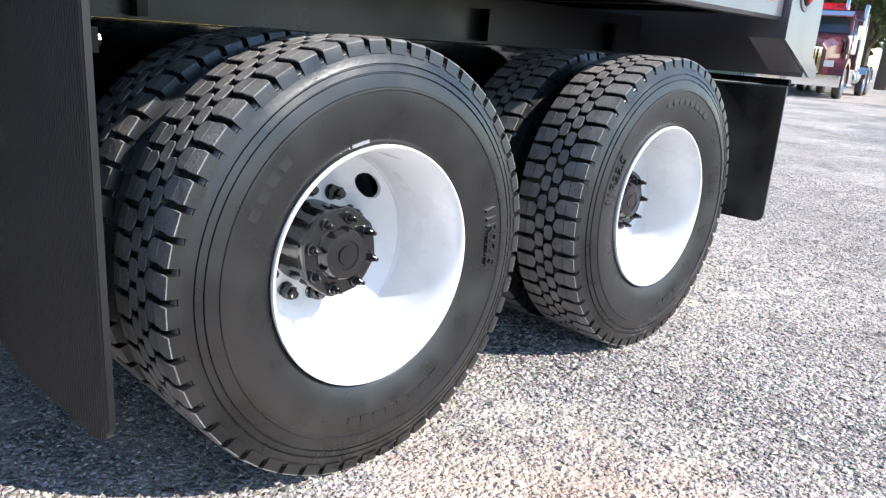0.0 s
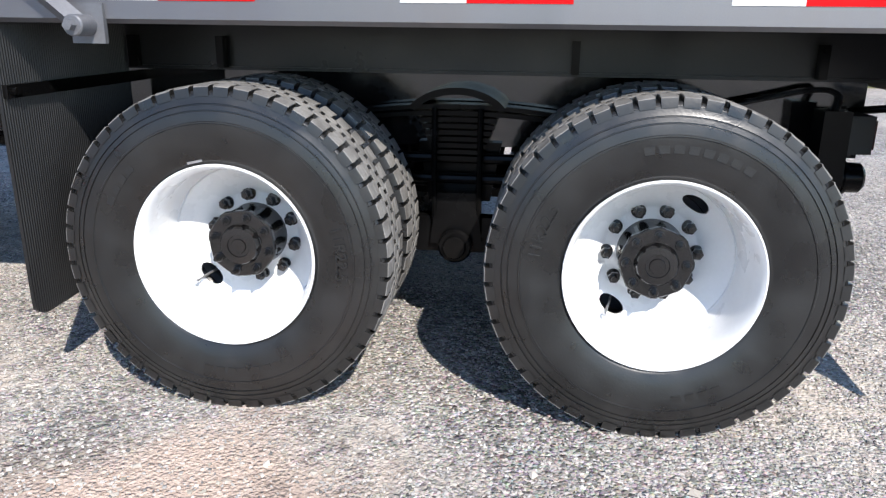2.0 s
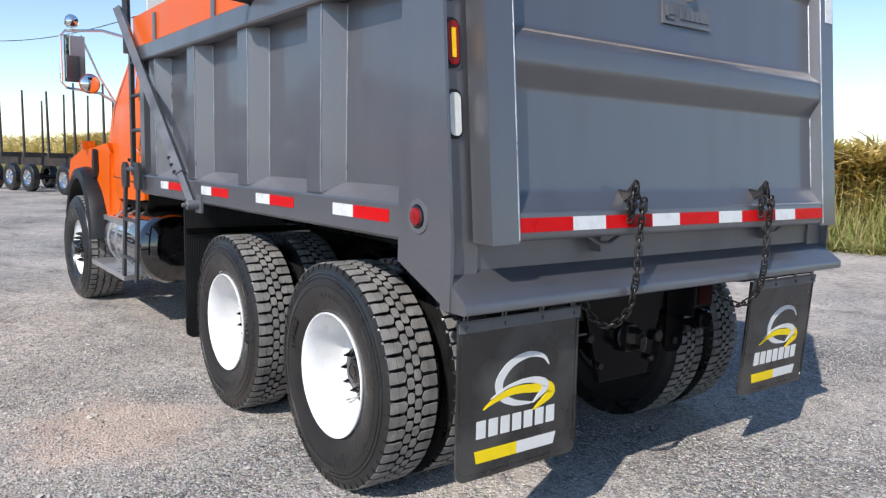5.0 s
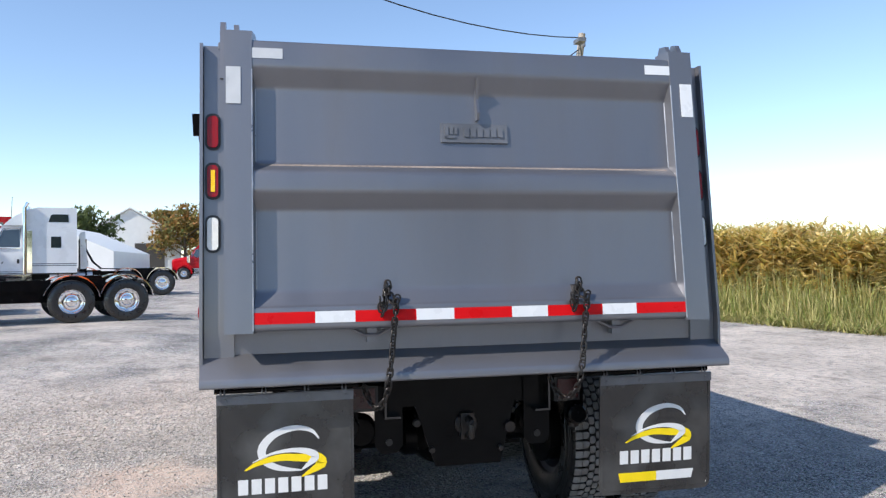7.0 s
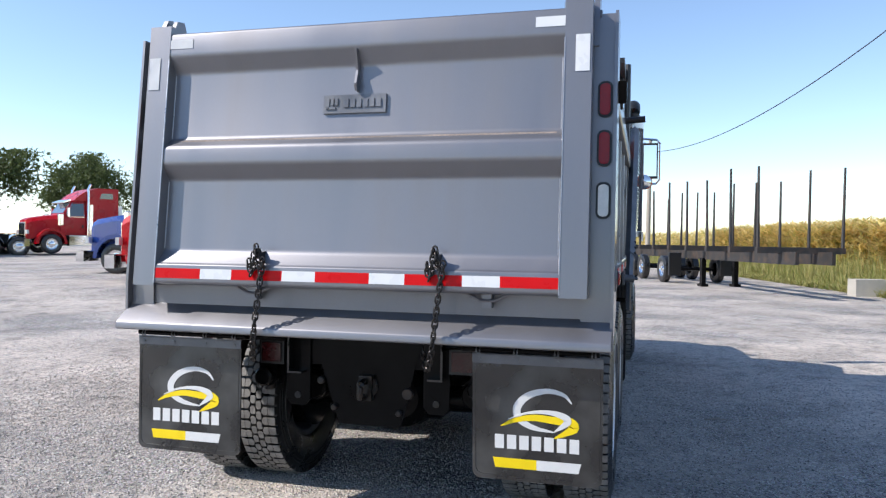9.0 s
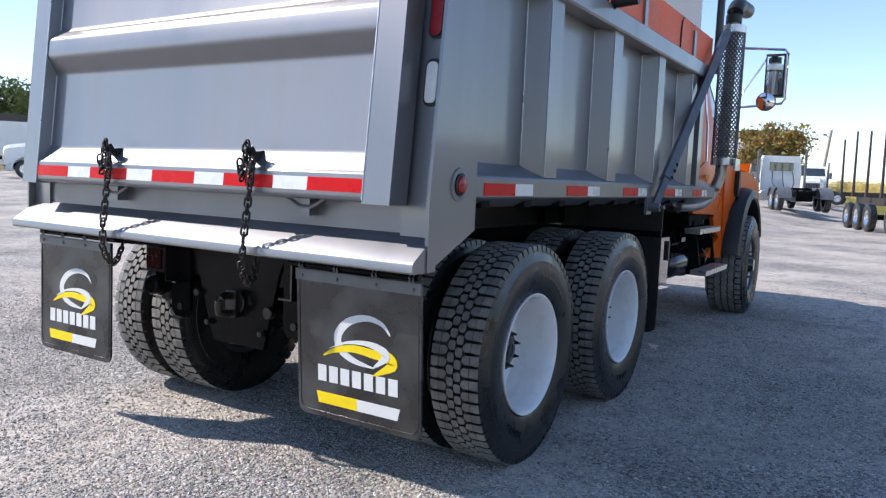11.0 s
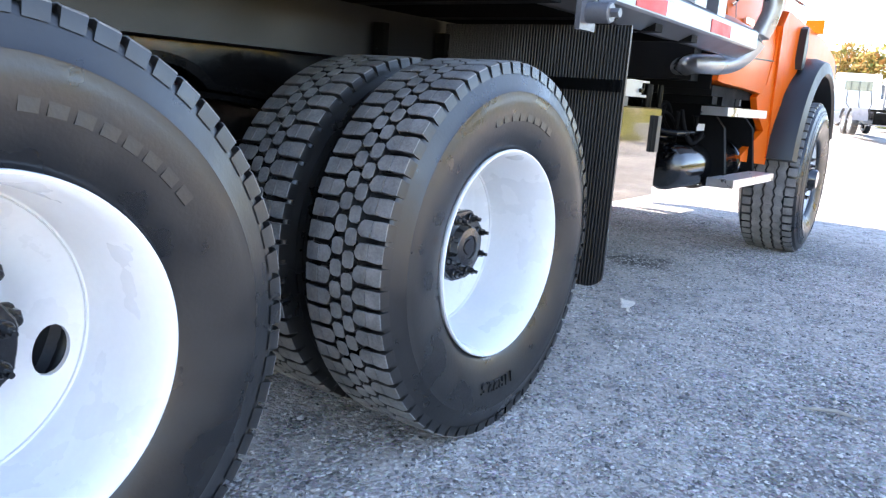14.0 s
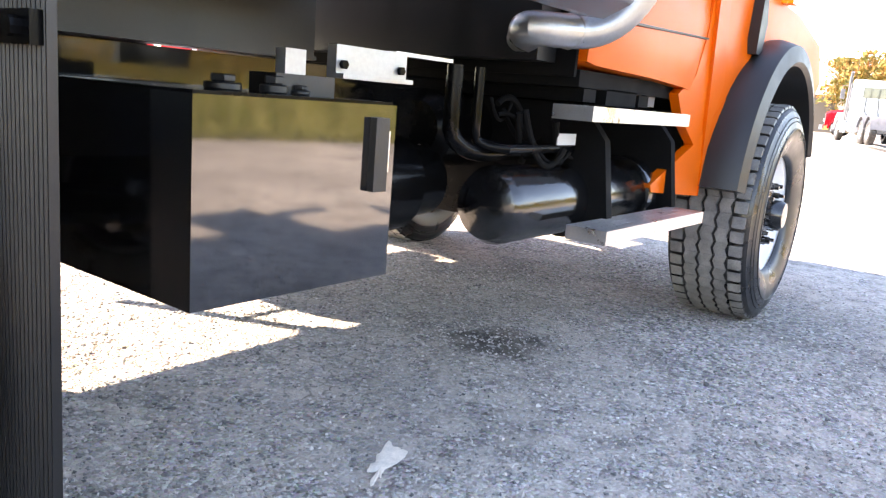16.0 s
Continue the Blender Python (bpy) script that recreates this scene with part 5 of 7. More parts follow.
for s in (1, -1):
    bm = B()
    pts = [(3.24, 1.98), (4.02, 1.93), (4.12, 2.05), (3.72, 2.50), (3.26, 2.52)]
    lo = [bm.verts.new((x, s * (0.985 - (z - 1.95) * 0.20 + 0.006), z)) for x, z in pts]
    hi = [bm.verts.new((x, s * (0.985 - (z - 1.95) * 0.20 - 0.03), z)) for x, z in pts]
    bm.faces.new(lo)
    bm.faces.new(hi)
    for i in range(5):
        bm.faces.new((lo[i], hi[i], hi[(i + 1) % 5], lo[(i + 1) % 5]))
    part("side_window", bm, GLASS, cab, "dark tinted side window")
    # door seam, handle, grab bar, emblem plate
    bm = B()
    seam = [(3.17, 1.25), (3.17, 1.95), (3.20, 2.55), (3.75, 2.57), (4.2, 1.95), (4.22, 1.29)]
    tube(bm, [(x, s * (1.064 if z < 1.4 else 1.062 - (z - 1.4) * 0.13 if z < 2 else 0.985 - (z - 1.95) * 0.2 + 0.003), z) for x, z in seam + [seam[0]]], 0.006, 5)
    part("door_seal", bm, PLASTIC, cab)
    bm = B()
    tube(bm, [(3.10, s * 1.04, 1.50), (3.16, s * 1.10, 1.58), (3.17, s * 1.085, 1.9), (3.18, s * 1.03, 2.32), (3.17, s * 0.95, 2.36)], 0.010, 8)
    part("grab_bar", bm, CHROME, cab)
    bm = B()
    box(bm, 3.28, 3.43, min(s * 1.06, s * 1.075), max(s * 1.06, s * 1.075), 1.43, 1.46)
    box(bm, 3.29, 3.37, min(s * 1.06, s * 1.075), max(s * 1.06, s * 1.075), 1.385, 1.41)
    soft(bm, 0.004)
    part("name_bars", bm, CHROME, cab)
bm = B()
pts = [(-0.80, 2.52), (0.80, 2.52), (0.86, 2.05), (-0.86, 2.05)]
v1 = [bm.verts.new((4.255 - (z - 2.05) * 0.78 + 0.012, y, z + 0.012)) for y, z in pts]
v2 = [bm.verts.new((4.255 - (z - 2.05) * 0.78 - 0.02, y, z - 0.02)) for y, z in pts]
bm.faces.new(v1)
bm.faces.new(v2)
for i in range(4):
    bm.faces.new((v1[i], v2[i], v2[(i + 1) % 4], v1[(i + 1) % 4]))
part("windshield", bm, GLASS, cab)
bm = B()
box(bm, 3.09, 4.38, -1.0, 1.0, 1.03, 1.085)
under = part("underbody", bm, MATTE, cab, "black underside of the cab")
for x in (3.15, 3.6, 4.05):
    bm = B()
    box(bm, x, x + 0.09, -0.99, 0.99, 0.985, 1.028)
    part("cross_bar", bm, MATTE, under)
# added dark strip over the orange, in place of unmodelled gear
bm = B()
box(bm, 3.050, 3.066, -1.0, 1.0, 1.06, 1.27)
soft(bm, 0.004)
part("dark_rear_strip", bm, MATTE, cab)
# added dark block standing in for black frame and hoses
bm = B()
box(bm, 2.93, 3.045, -0.93, 0.60, 1.10, 1.75)
soft(bm, 0.02, 2)
part("dark_rear_block", bm, PLASTIC, cab, "plain black block added behind the cab for dark gear")
# added panel on the camera's sight line, hiding the far fender
bm = B()
box(bm, 4.08, 4.12, -1.0, -0.55, 0.60, 1.06)
soft(bm, 0.01)
part("skirt_sight_panel", bm, PLASTIC, cab)
# hood and fenders
bm = B()
secs = []
for x, top, w1, w2, zb in ((4.36, 1.93, 0.72, 0.98, 1.20), (4.8, 1.90, 0.66, 0.92, 1.15), (5.3, 1.80, 0.56, 0.84, 1.05), (5.82, 1.68, 0.47, 0.74, 0.85), (6.01, 1.52, 0.42, 0.66, 0.80)):
    secs.append([(x, -w2, zb), (x, -w2, top - 0.28), (x, -w1, top - 0.04), (x, 0, top), (x, w1, top - 0.04), (x, w2, top - 0.28), (x, w2, zb)])
loft(bm, secs)
soft(bm, 0.03, 3)
hood = part("hood", bm, ORANGE, truck, "orange sloping hood")
bm = B()
box(bm, 5.99, 6.05, -0.46, 0.46, 0.86, 1.46)
soft(bm, 0.02)
part("grille", bm, CHROME, hood)
for s in (1, -1):
    bm = B()
    arch = [(4.80 + 0.68 * math.cos(t), 0.55 + 0.78 * math.sin(t)) for t in [radians(174 - q * 6.9) for q in range(20)]]
    over = [(5.43, 1.06), (5.79, 1.10), (5.91, 1.22), (5.76, 1.42), (5.2, 1.52), (4.6, 1.55), (4.15, 1.60), (4.05, 1.50)]
    pts = [(3.71, 0.69), (3.73, 0.66)] + arch + over + [(4.03, 1.30), (3.98, 1.13), (3.86, 1.05), (3.92, 0.95), (4.04, 0.85)]
    prism(bm, pts, "y", s * 1.085, s * 1.125)
    for v in bm.verts:
        v.co.y -= s * 0.09 * (1 - smooth01((v.co.x - 3.75) / 0.7))
    prism(bm, arch + over, "y", s * 0.80, s * 1.09)
    soft(bm, 0.025, 3)
    part("fender", bm, ORANGE, hood, "orange front fender and lower cab skirt")
    bm = B()
    n = 26
    rows = []
    for i in range(n + 1):
        t = radians(171 - i * 150 / n)
        c, sn = math.cos(t), math.sin(t)
        rows.append([bm.verts.new((4.80 + a * c, s * y, 0.55 + b * sn)) for a, b, y in ((0.575, 0.69, 1.02), (0.580, 0.69, 1.245), (0.60, 0.71, 1.262), (0.665, 0.785, 1.245), (0.695, 0.81, 1.165), (0.685, 0.80, 1.02))])
    for a, b in zip(rows, rows[1:]):
        for k in range(6):
            bm.faces.new((a[k], a[(k + 1) % 6], b[(k + 1) % 6], b[k]))
    bm.faces.new(rows[0])
    bm.faces.new(rows[-1][::-1])
    part("fender_flare", bm, FENDER, hood, "black rubber fender flare", angle=40)
    bm = B()
    box(bm, 4.80, 4.89, min(s * 1.06, s * 1.18), max(s * 1.06, s * 1.18), 1.530, 1.620)
    soft(bm, 0.015, 2)
    part("turn_signal", bm, LENSAMBER, hood, "amber turn signal on the fender")
    bm = B()
    prism(bm, [(4.42, 1.26), (4.50, 1.26), (4.53, 1.40), (4.48, 1.54), (4.43, 1.52)], "y", s * 1.10, s * 1.155)
    soft(bm, 0.015, 2)
    part("hood_latch", bm, PLASTIC, hood)
    # mirrors
    ym, zm = (1.34, 2.375) if s > 0 else (1.455, 2.465)
    yo = ym + 0.115
    bm = B()
    tube(bm, [(4.20, s * 0.97, 1.98), (4.24, s * 1.12, zm - 0.30), (4.22, s * (yo - 0.04), zm - 0.27), (4.21, s * yo, zm - 0.22), (4.21, s * yo, zm + 0.20), (4.21, s * (yo - 0.04), zm + 0.25),
              (4.15, s * 1.10, zm + 0.28), (4.05, s * 0.90, 2.60)], 0.013, 8)
    tube(bm, [(4.20, s * 0.98, 1.98), (4.21, s * 1.12, 2.22), (4.21, s * (ym - 0.06), zm + 0.22)], 0.010, 8)
    mir = part("mirror", bm, CHROME, cab, "chrome-armed side mirror")
    bm = B()
    box(bm, 4.19, 4.27, min(s * (ym - 0.09), s * (ym + 0.09)), max(s * (ym - 0.09), s * (ym + 0.09)), zm - 0.21, zm + 0.21)
    soft(bm, 0.03, 3)
    part("housing", bm, CHROME if s > 0 else PLASTIC, mir)
    bm = B()
    box(bm, 4.184, 4.191, min(s * (ym - 0.075), s * (ym + 0.075)), max(s * (ym - 0.075), s * (ym + 0.075)), zm - 0.185, zm + 0.185)
    part("glass", bm, MIRROR, mir)
    yv, zv = (1.215, 2.155) if s > 0 else (1.39, 2.215)
    bm = B()
    revolve(bm, [(0.001, 4.165), (0.05, 4.170), (0.085, 4.185), (0.09, 4.20)], 28, (0, s * yv, zv), "x")
    part("convex_glass", bm, MIRROR, mir)
    bm = B()
    revolve(bm, [(0.09, 4.18), (0.095, 4.20), (0.07, 4.26), (0.001, 4.27)], 28, (0, s * yv, zv), "x")
    part("convex_back", bm, ORANGE, mir)
    if s > 0:
        bm = B()
        revolve(bm, [(0.001, 4.13), (0.05, 4.14), (0.062, 4.17), (0.055, 4.24), (0.001, 4.27)], 20, (0, 1.36, 2.715), "x")
        tube(bm, [(4.21, 1.36, 2.56), (4.21, 1.36, 2.68)], 0.012, 8)
        part("work_lamp", bm, CHROME, mir)
bm = B()
box(bm, 6.01, 6.13, -0.92, 0.92, 0.45, 0.80)
soft(bm, 0.03, 2)
part("front_bumper", bm, STEEL, truck)
bm = B()
tube(bm, [(4.80, -0.9, 0.50), (4.80, 0.9, 0.50)], 0.06, 10)
part("front_axle", bm, BLACK, truck)
for y in (-0.42, 0.34):
    bm = B()
    box(bm, 4.1, 5.5, y, y + 0.08, 0.60, 0.66)
    part("front_spring", bm, BLACK, truck)

# ---- ground ----
def ground_mat():
    m = bpy.data.materials.new("gravel_ground")
    m.use_nodes = True
    nt = m.node_tree
    n, lk = nt.nodes, nt.links.new
    b = n["Principled BSDF"]
    b.inputs["Roughness"].default_value = 0.9
    tc = n.new("ShaderNodeTexCoord")
    P3 = tc.outputs["Object"]

    def noise_tex(scale, detail=4.0):
        q = n.new("ShaderNodeTexNoise")
        q.inputs["Scale"].default_value, q.inputs["Detail"].default_value = scale, detail
        lk(P3, q.inputs["Vector"])
        return q.outputs["Fac"]

    def ramp(fac, a, b_, lo=0.0, hi=1.0):
        q = n.new("ShaderNodeMapRange")
        q.inputs["From Min"].default_value, q.inputs["From Max"].default_value = a, b_
        q.inputs["To Min"].default_value, q.inputs["To Max"].default_value = lo, hi
        lk(fac, q.inputs[0])
        return q.outputs[0]

    def blend(fac, a, c, mode="MIX"):
        q = n.new("ShaderNodeMix")
        q.data_type, q.blend_type = "RGBA", mode
        ins = [s for s in q.inputs if s.type == "RGBA"]
        for s, val in zip(ins, (a, c)):
            if isinstance(val, tuple):
                s.default_value = (*val, 1)
            else:
                lk(val, s)
        if isinstance(fac, float):
            q.inputs[0].default_value = fac
        else:
            lk(fac, q.inputs[0])
        return [s for s in q.outputs if s.type == "RGBA"][0]

    def cells(scale):
        q = n.new("ShaderNodeTexVoronoi")
        q.inputs["Scale"].default_value = scale
        lk(P3, q.inputs["Vector"])
        return q
    v1, v2 = cells(62.0), cells(120.0)
    cr = n.new("ShaderNodeValToRGB")
    e = cr.color_ramp.elements
    e[0].position, e[0].color = 0.0, (0.07, 0.068, 0.067, 1)
    e[1].position, e[1].color = 1.0, (0.70, 0.68, 0.645, 1)
    for pos, c in ((0.25, (0.20, 0.193, 0.187, 1)), (0.6, (0.36, 0.343, 0.327, 1)), (0.82, (0.44, 0.395, 0.355, 1))):
        k = e.new(pos)
        k.color = c
    sep = n.new("ShaderNodeSeparateColor")
    lk(v1.outputs["Color"], sep.inputs[0])
    lk(sep.outputs[0], cr.inputs[0])
    stone = cr.outputs[0]
    fine = blend(0.35, stone, v2.outputs["Color"], "SOFT_LIGHT")
    # hard-packed pale dirt showing through in patches
    dirt_f = ramp(noise_tex(0.45, 6.0), 0.38, 0.56)
    pale = blend(ramp(noise_tex(30.0, 4.0), 0.35, 0.65), (0.50, 0.435, 0.375), (0.60, 0.53, 0.465))
    # one larger worn tan patch beside the drive wheels
    sx = n.new("ShaderNodeVectorMath")
    sx.operation = "DISTANCE"
    sx.inputs[1].default_value = (3.0, 3.6, 0.0)
    lk(P3, sx.inputs[0])
    spot = n.new("ShaderNodeMath")
    spot.operation = "MULTIPLY_ADD"
    spot.inputs[1].default_value = 1.6
    lk(noise_tex(1.1, 5.0), spot.inputs[0])
    neg = n.new("ShaderNodeMath")
    neg.operation = "MULTIPLY"
    neg.inputs[1].default_value = -0.21
    lk(sx.outputs["Value"], neg.inputs[0])
    lk(neg.outputs[0], spot.inputs[2])
    spot_f = ramp(spot.outputs[0], -0.10, 0.22)
    mx = n.new("ShaderNodeMath")
    mx.operation = "MAXIMUM"
    lk(spot_f, mx.inputs[0])
    d2 = n.new("ShaderNodeMath")
    d2.operation = "MULTIPLY"
    d2.inputs[1].default_value = 0.75
    lk(dirt_f, d2.inputs[0])
    lk(d2.outputs[0], mx.inputs[1])
    # a wide stretch of pale packed dirt towards the road
    sw = n.new("ShaderNodeVectorMath")
    sw.operation = "DISTANCE"
    sw.inputs[1].default_value = (4.3, -7.8, 0.0)
    lk(P3, sw.inputs[0])
    wide = n.new("ShaderNodeMath")
    wide.operation = "MULTIPLY_ADD"
    wide.inputs[1].default_value = -0.15
    lk(sw.outputs["Value"], wide.inputs[0])
    lk(ramp(noise_tex(0.8, 5.0), 0.0, 1.0, 0.0, 1.8), wide.inputs[2])
    mw = n.new("ShaderNodeMath")
    mw.operation = "MAXIMUM"
    lk(ramp(wide.outputs[0], -0.10, 0.30), mw.inputs[0])
    lk(mx.outputs[0], mw.inputs[1])
    mx = mw
    # a small spill of pinkish sand
    sp = n.new("ShaderNodeVectorMath")
    sp.operation = "DISTANCE"
    sp.inputs[1].default_value = (0.58, 1.87, 0.0)
    lk(P3, sp.inputs[0])
    spn = n.new("ShaderNodeMath")
    spn.operation = "MULTIPLY_ADD"
    spn.inputs[1].default_value = -1.25
    lk(sp.outputs["Value"], spn.inputs[0])
    lk(noise_tex(2.6, 5.0), spn.inputs[2])
    sand_f = ramp(spn.outputs[0], -0.35, 0.05, 0.0, 0.85)
    mfine = n.new("ShaderNodeMath")
    mfine.operation = "MULTIPLY"
    lk(mx.outputs[0], mfine.inputs[0])
    lk(ramp(noise_tex(9.0, 5.0), 0.35, 0.6, 0.25, 1.0), mfine.inputs[1])
    crack = n.new("ShaderNodeTexVoronoi")
    crack.feature = "DISTANCE_TO_EDGE"
    crack.inputs["Scale"].default_value = 12.0
    warp = n.new("ShaderNodeVectorMath")
    warp.operation = "MULTIPLY_ADD"
    wn2 = n.new("ShaderNodeTexNoise")
    wn2.inputs["Scale"].default_value = 14.0
    lk(P3, wn2.inputs["Vector"])
    lk(wn2.outputs["Color"], warp.inputs[0])
    warp.inputs[1].default_value = (0.08, 0.08, 0.08)
    lk(P3, warp.inputs[2])
    lk(warp.outputs[0], crack.inputs["Vector"])
    cracked = n.new("ShaderNodeVectorMath")
    cracked.operation = "SCALE"
    lk(pale, cracked.inputs[0])
    # the cracks belong to the worn tan patch alone
    deep = n.new("ShaderNodeMath")
    deep.operation = "MULTIPLY"
    lk(ramp(crack.outputs["Distance"], 0.0, 0.09, 0.60, 0.0), deep.inputs[0])
    lk(spot_f, deep.inputs[1])
    left = n.new("ShaderNodeMath")
    left.operation = "SUBTRACT"
    left.inputs[0].default_value = 1.03
    lk(deep.outputs[0], left.inputs[1])
    lk(left.outputs[0], cracked.inputs["Scale"])
    col = blend(mfine.outputs[0], fine, cracked.outputs[0])
    col = blend(sand_f, col, blend(ramp(noise_tex(40.0, 4.0), 0.35, 0.65), (0.50, 0.375, 0.30), (0.64, 0.50, 0.41)))
    # stains
    st = n.new("ShaderNodeMath")
    st.operation = "MULTIPLY"
    lk(ramp(noise_tex(2.3, 6.0), 0.30, 0.46, 0.66, 1.0), st.inputs[0])
    lk(ramp(noise_tex(0.7, 5.0), 0.35, 0.65, 0.80, 1.12), st.inputs[1])
    st = st.outputs[0]
    stv = n.new("ShaderNodeVectorMath")
    stv.operation = "SCALE"
    lk(col, stv.inputs[0])
    lk(st, stv.inputs["Scale"])
    # an oil stain under the truck
    od = n.new("ShaderNodeVectorMath")
    od.operation = "DISTANCE"
    od.inputs[1].default_value = (3.38, -0.60, 0.0)
    lk(P3, od.inputs[0])
    on_ = n.new("ShaderNodeMath")
    on_.operation = "MULTIPLY_ADD"
    on_.inputs[1].default_value = -2.2
    lk(od.outputs["Value"], on_.inputs[0])
    lk(noise_tex(6.0, 5.0), on_.inputs[2])
    oil = n.new("ShaderNodeVectorMath")
    oil.operation = "SCALE"
    lk(stv.outputs[0], oil.inputs[0])
    lk(ramp(on_.outputs[0], 0.0, 0.26, 1.0, 0.36), oil.inputs["Scale"])
    lk(oil.outputs[0], b.inputs["Base Color"])
    inv = ramp(v1.outputs["Distance"], 0.0, 0.7, 1.0, 0.0)
    inv2 = ramp(v2.outputs["Distance"], 0.0, 0.7, 0.5, 0.0)
    add = n.new("ShaderNodeMath")
    lk(inv, add.inputs[0])
    lk(inv2, add.inputs[1])
    flat = n.new("ShaderNodeMath")
    flat.operation = "MULTIPLY"
    lk(add.outputs[0], flat.inputs[0])
    lk(ramp(mfine.outputs[0], 0.0, 1.0, 1.0, 0.3), flat.inputs[1])
    bp = n.new("ShaderNodeBump")
    bp.inputs["Strength"].default_value, bp.inputs["Distance"].default_value = 0.85, 0.013
    lk(flat.outputs[0], bp.inputs["Height"])
    lk(bp.outputs[0], b.inputs["Normal"])
    return m


GRAVEL = ground_mat()
bm = B()
xs = [-2500, -800, -300, -120, -60, -30, -15, -8] + [-6 + i * 0.75 for i in range(33)] + [20, 24, 30, 40, 60, 90, 150, 300, 800, 2500]
ys = [-2500, -800, -300, -120, -60, -40, -25, -18, -14] + [-11 + i * 0.75 for i in range(30)] + [13, 16, 20, 26, 35, 50, 80, 150, 300, 800, 2500]
gv = [[bm.verts.new((x, y, lie(x, y))) for y in ys] for x in xs]
for i in range(len(xs) - 1):
    for j in range(len(ys) - 1):
        bm.faces.new((gv[i][j], gv[i + 1][j], gv[i + 1][j + 1], gv[i][j + 1]))
tagged(part("ground", bm, GRAVEL, None, "grey crushed-stone yard with worn pale dirt patches"), category="ground", kind="structure")


def island_mat(name, ramp_cols, rough=0.85, translucent=0.0):
    m = bpy.data.materials.new(name)
    m.use_nodes = True
    n, lk = m.node_tree.nodes, m.node_tree.links.new
    b = n["Principled BSDF"]
    b.inputs["Roughness"].default_value = rough
    g = n.new("ShaderNodeNewGeometry")
    cr = n.new("ShaderNodeValToRGB")
    e = cr.color_ramp.elements
    e[0].color, e[1].color = (*ramp_cols[0], 1), (*ramp_cols[-1], 1)
    for i, c in enumerate(ramp_cols[1:-1]):
        k = e.new((i + 1) / (len(ramp_cols) - 1))
        k.color = (*c, 1)
    lk(g.outputs["Random Per Island"], cr.inputs[0])
    nz = n.new("ShaderNodeTexNoise")
    nz.inputs["Scale"].default_value = 1.3
    mx = n.new("ShaderNodeMapRange")
    mx.inputs["To Min"].default_value, mx.inputs["To Max"].default_value = 0.65, 1.35
    tc = n.new("ShaderNodeTexCoord")
    lk(tc.outputs["Object"], nz.inputs["Vector"])
    lk(nz.outputs["Fac"], mx.inputs[0])
    vm = n.new("ShaderNodeVectorMath")
    vm.operation = "SCALE"
    lk(cr.outputs[0], vm.inputs[0])
    lk(mx.outputs[0], vm.inputs["Scale"])
    lk(vm.outputs[0], b.inputs["Base Color"])
    if translucent:
        tr = n.new("ShaderNodeBsdfTranslucent")
        lk(vm.outputs[0], tr.inputs[0])
        ms = n.new("ShaderNodeMixShader")
        ms.inputs[0].default_value = translucent
        lk(b.outputs[0], ms.inputs[1])
        lk(tr.outputs[0], ms.inputs[2])
        lk(ms.outputs[0], n["Material Output"].inputs[0])
    return m


CHIP = island_mat("stone_chips", [(0.11, 0.108, 0.106), (0.30, 0.288, 0.275), (0.40, 0.382, 0.362), (0.48, 0.455, 0.43), (0.45, 0.395, 0.35), (0.68, 0.645, 0.60)], 0.9)
CLOD = island_mat("pale_clods", [(0.40, 0.36, 0.31), (0.55, 0.50, 0.45), (0.48, 0.42, 0.36), (0.33, 0.31, 0.26), (0.60, 0.56, 0.50)], 0.95)
rng = np.random.default_rng(7)


def raw_mesh(name, verts, faces, material, smooth=False):
    me = bpy.data.meshes.new(name)
    me.from_pydata(verts, [], faces)
    me.materials.append(material)
    me.update()
    return me


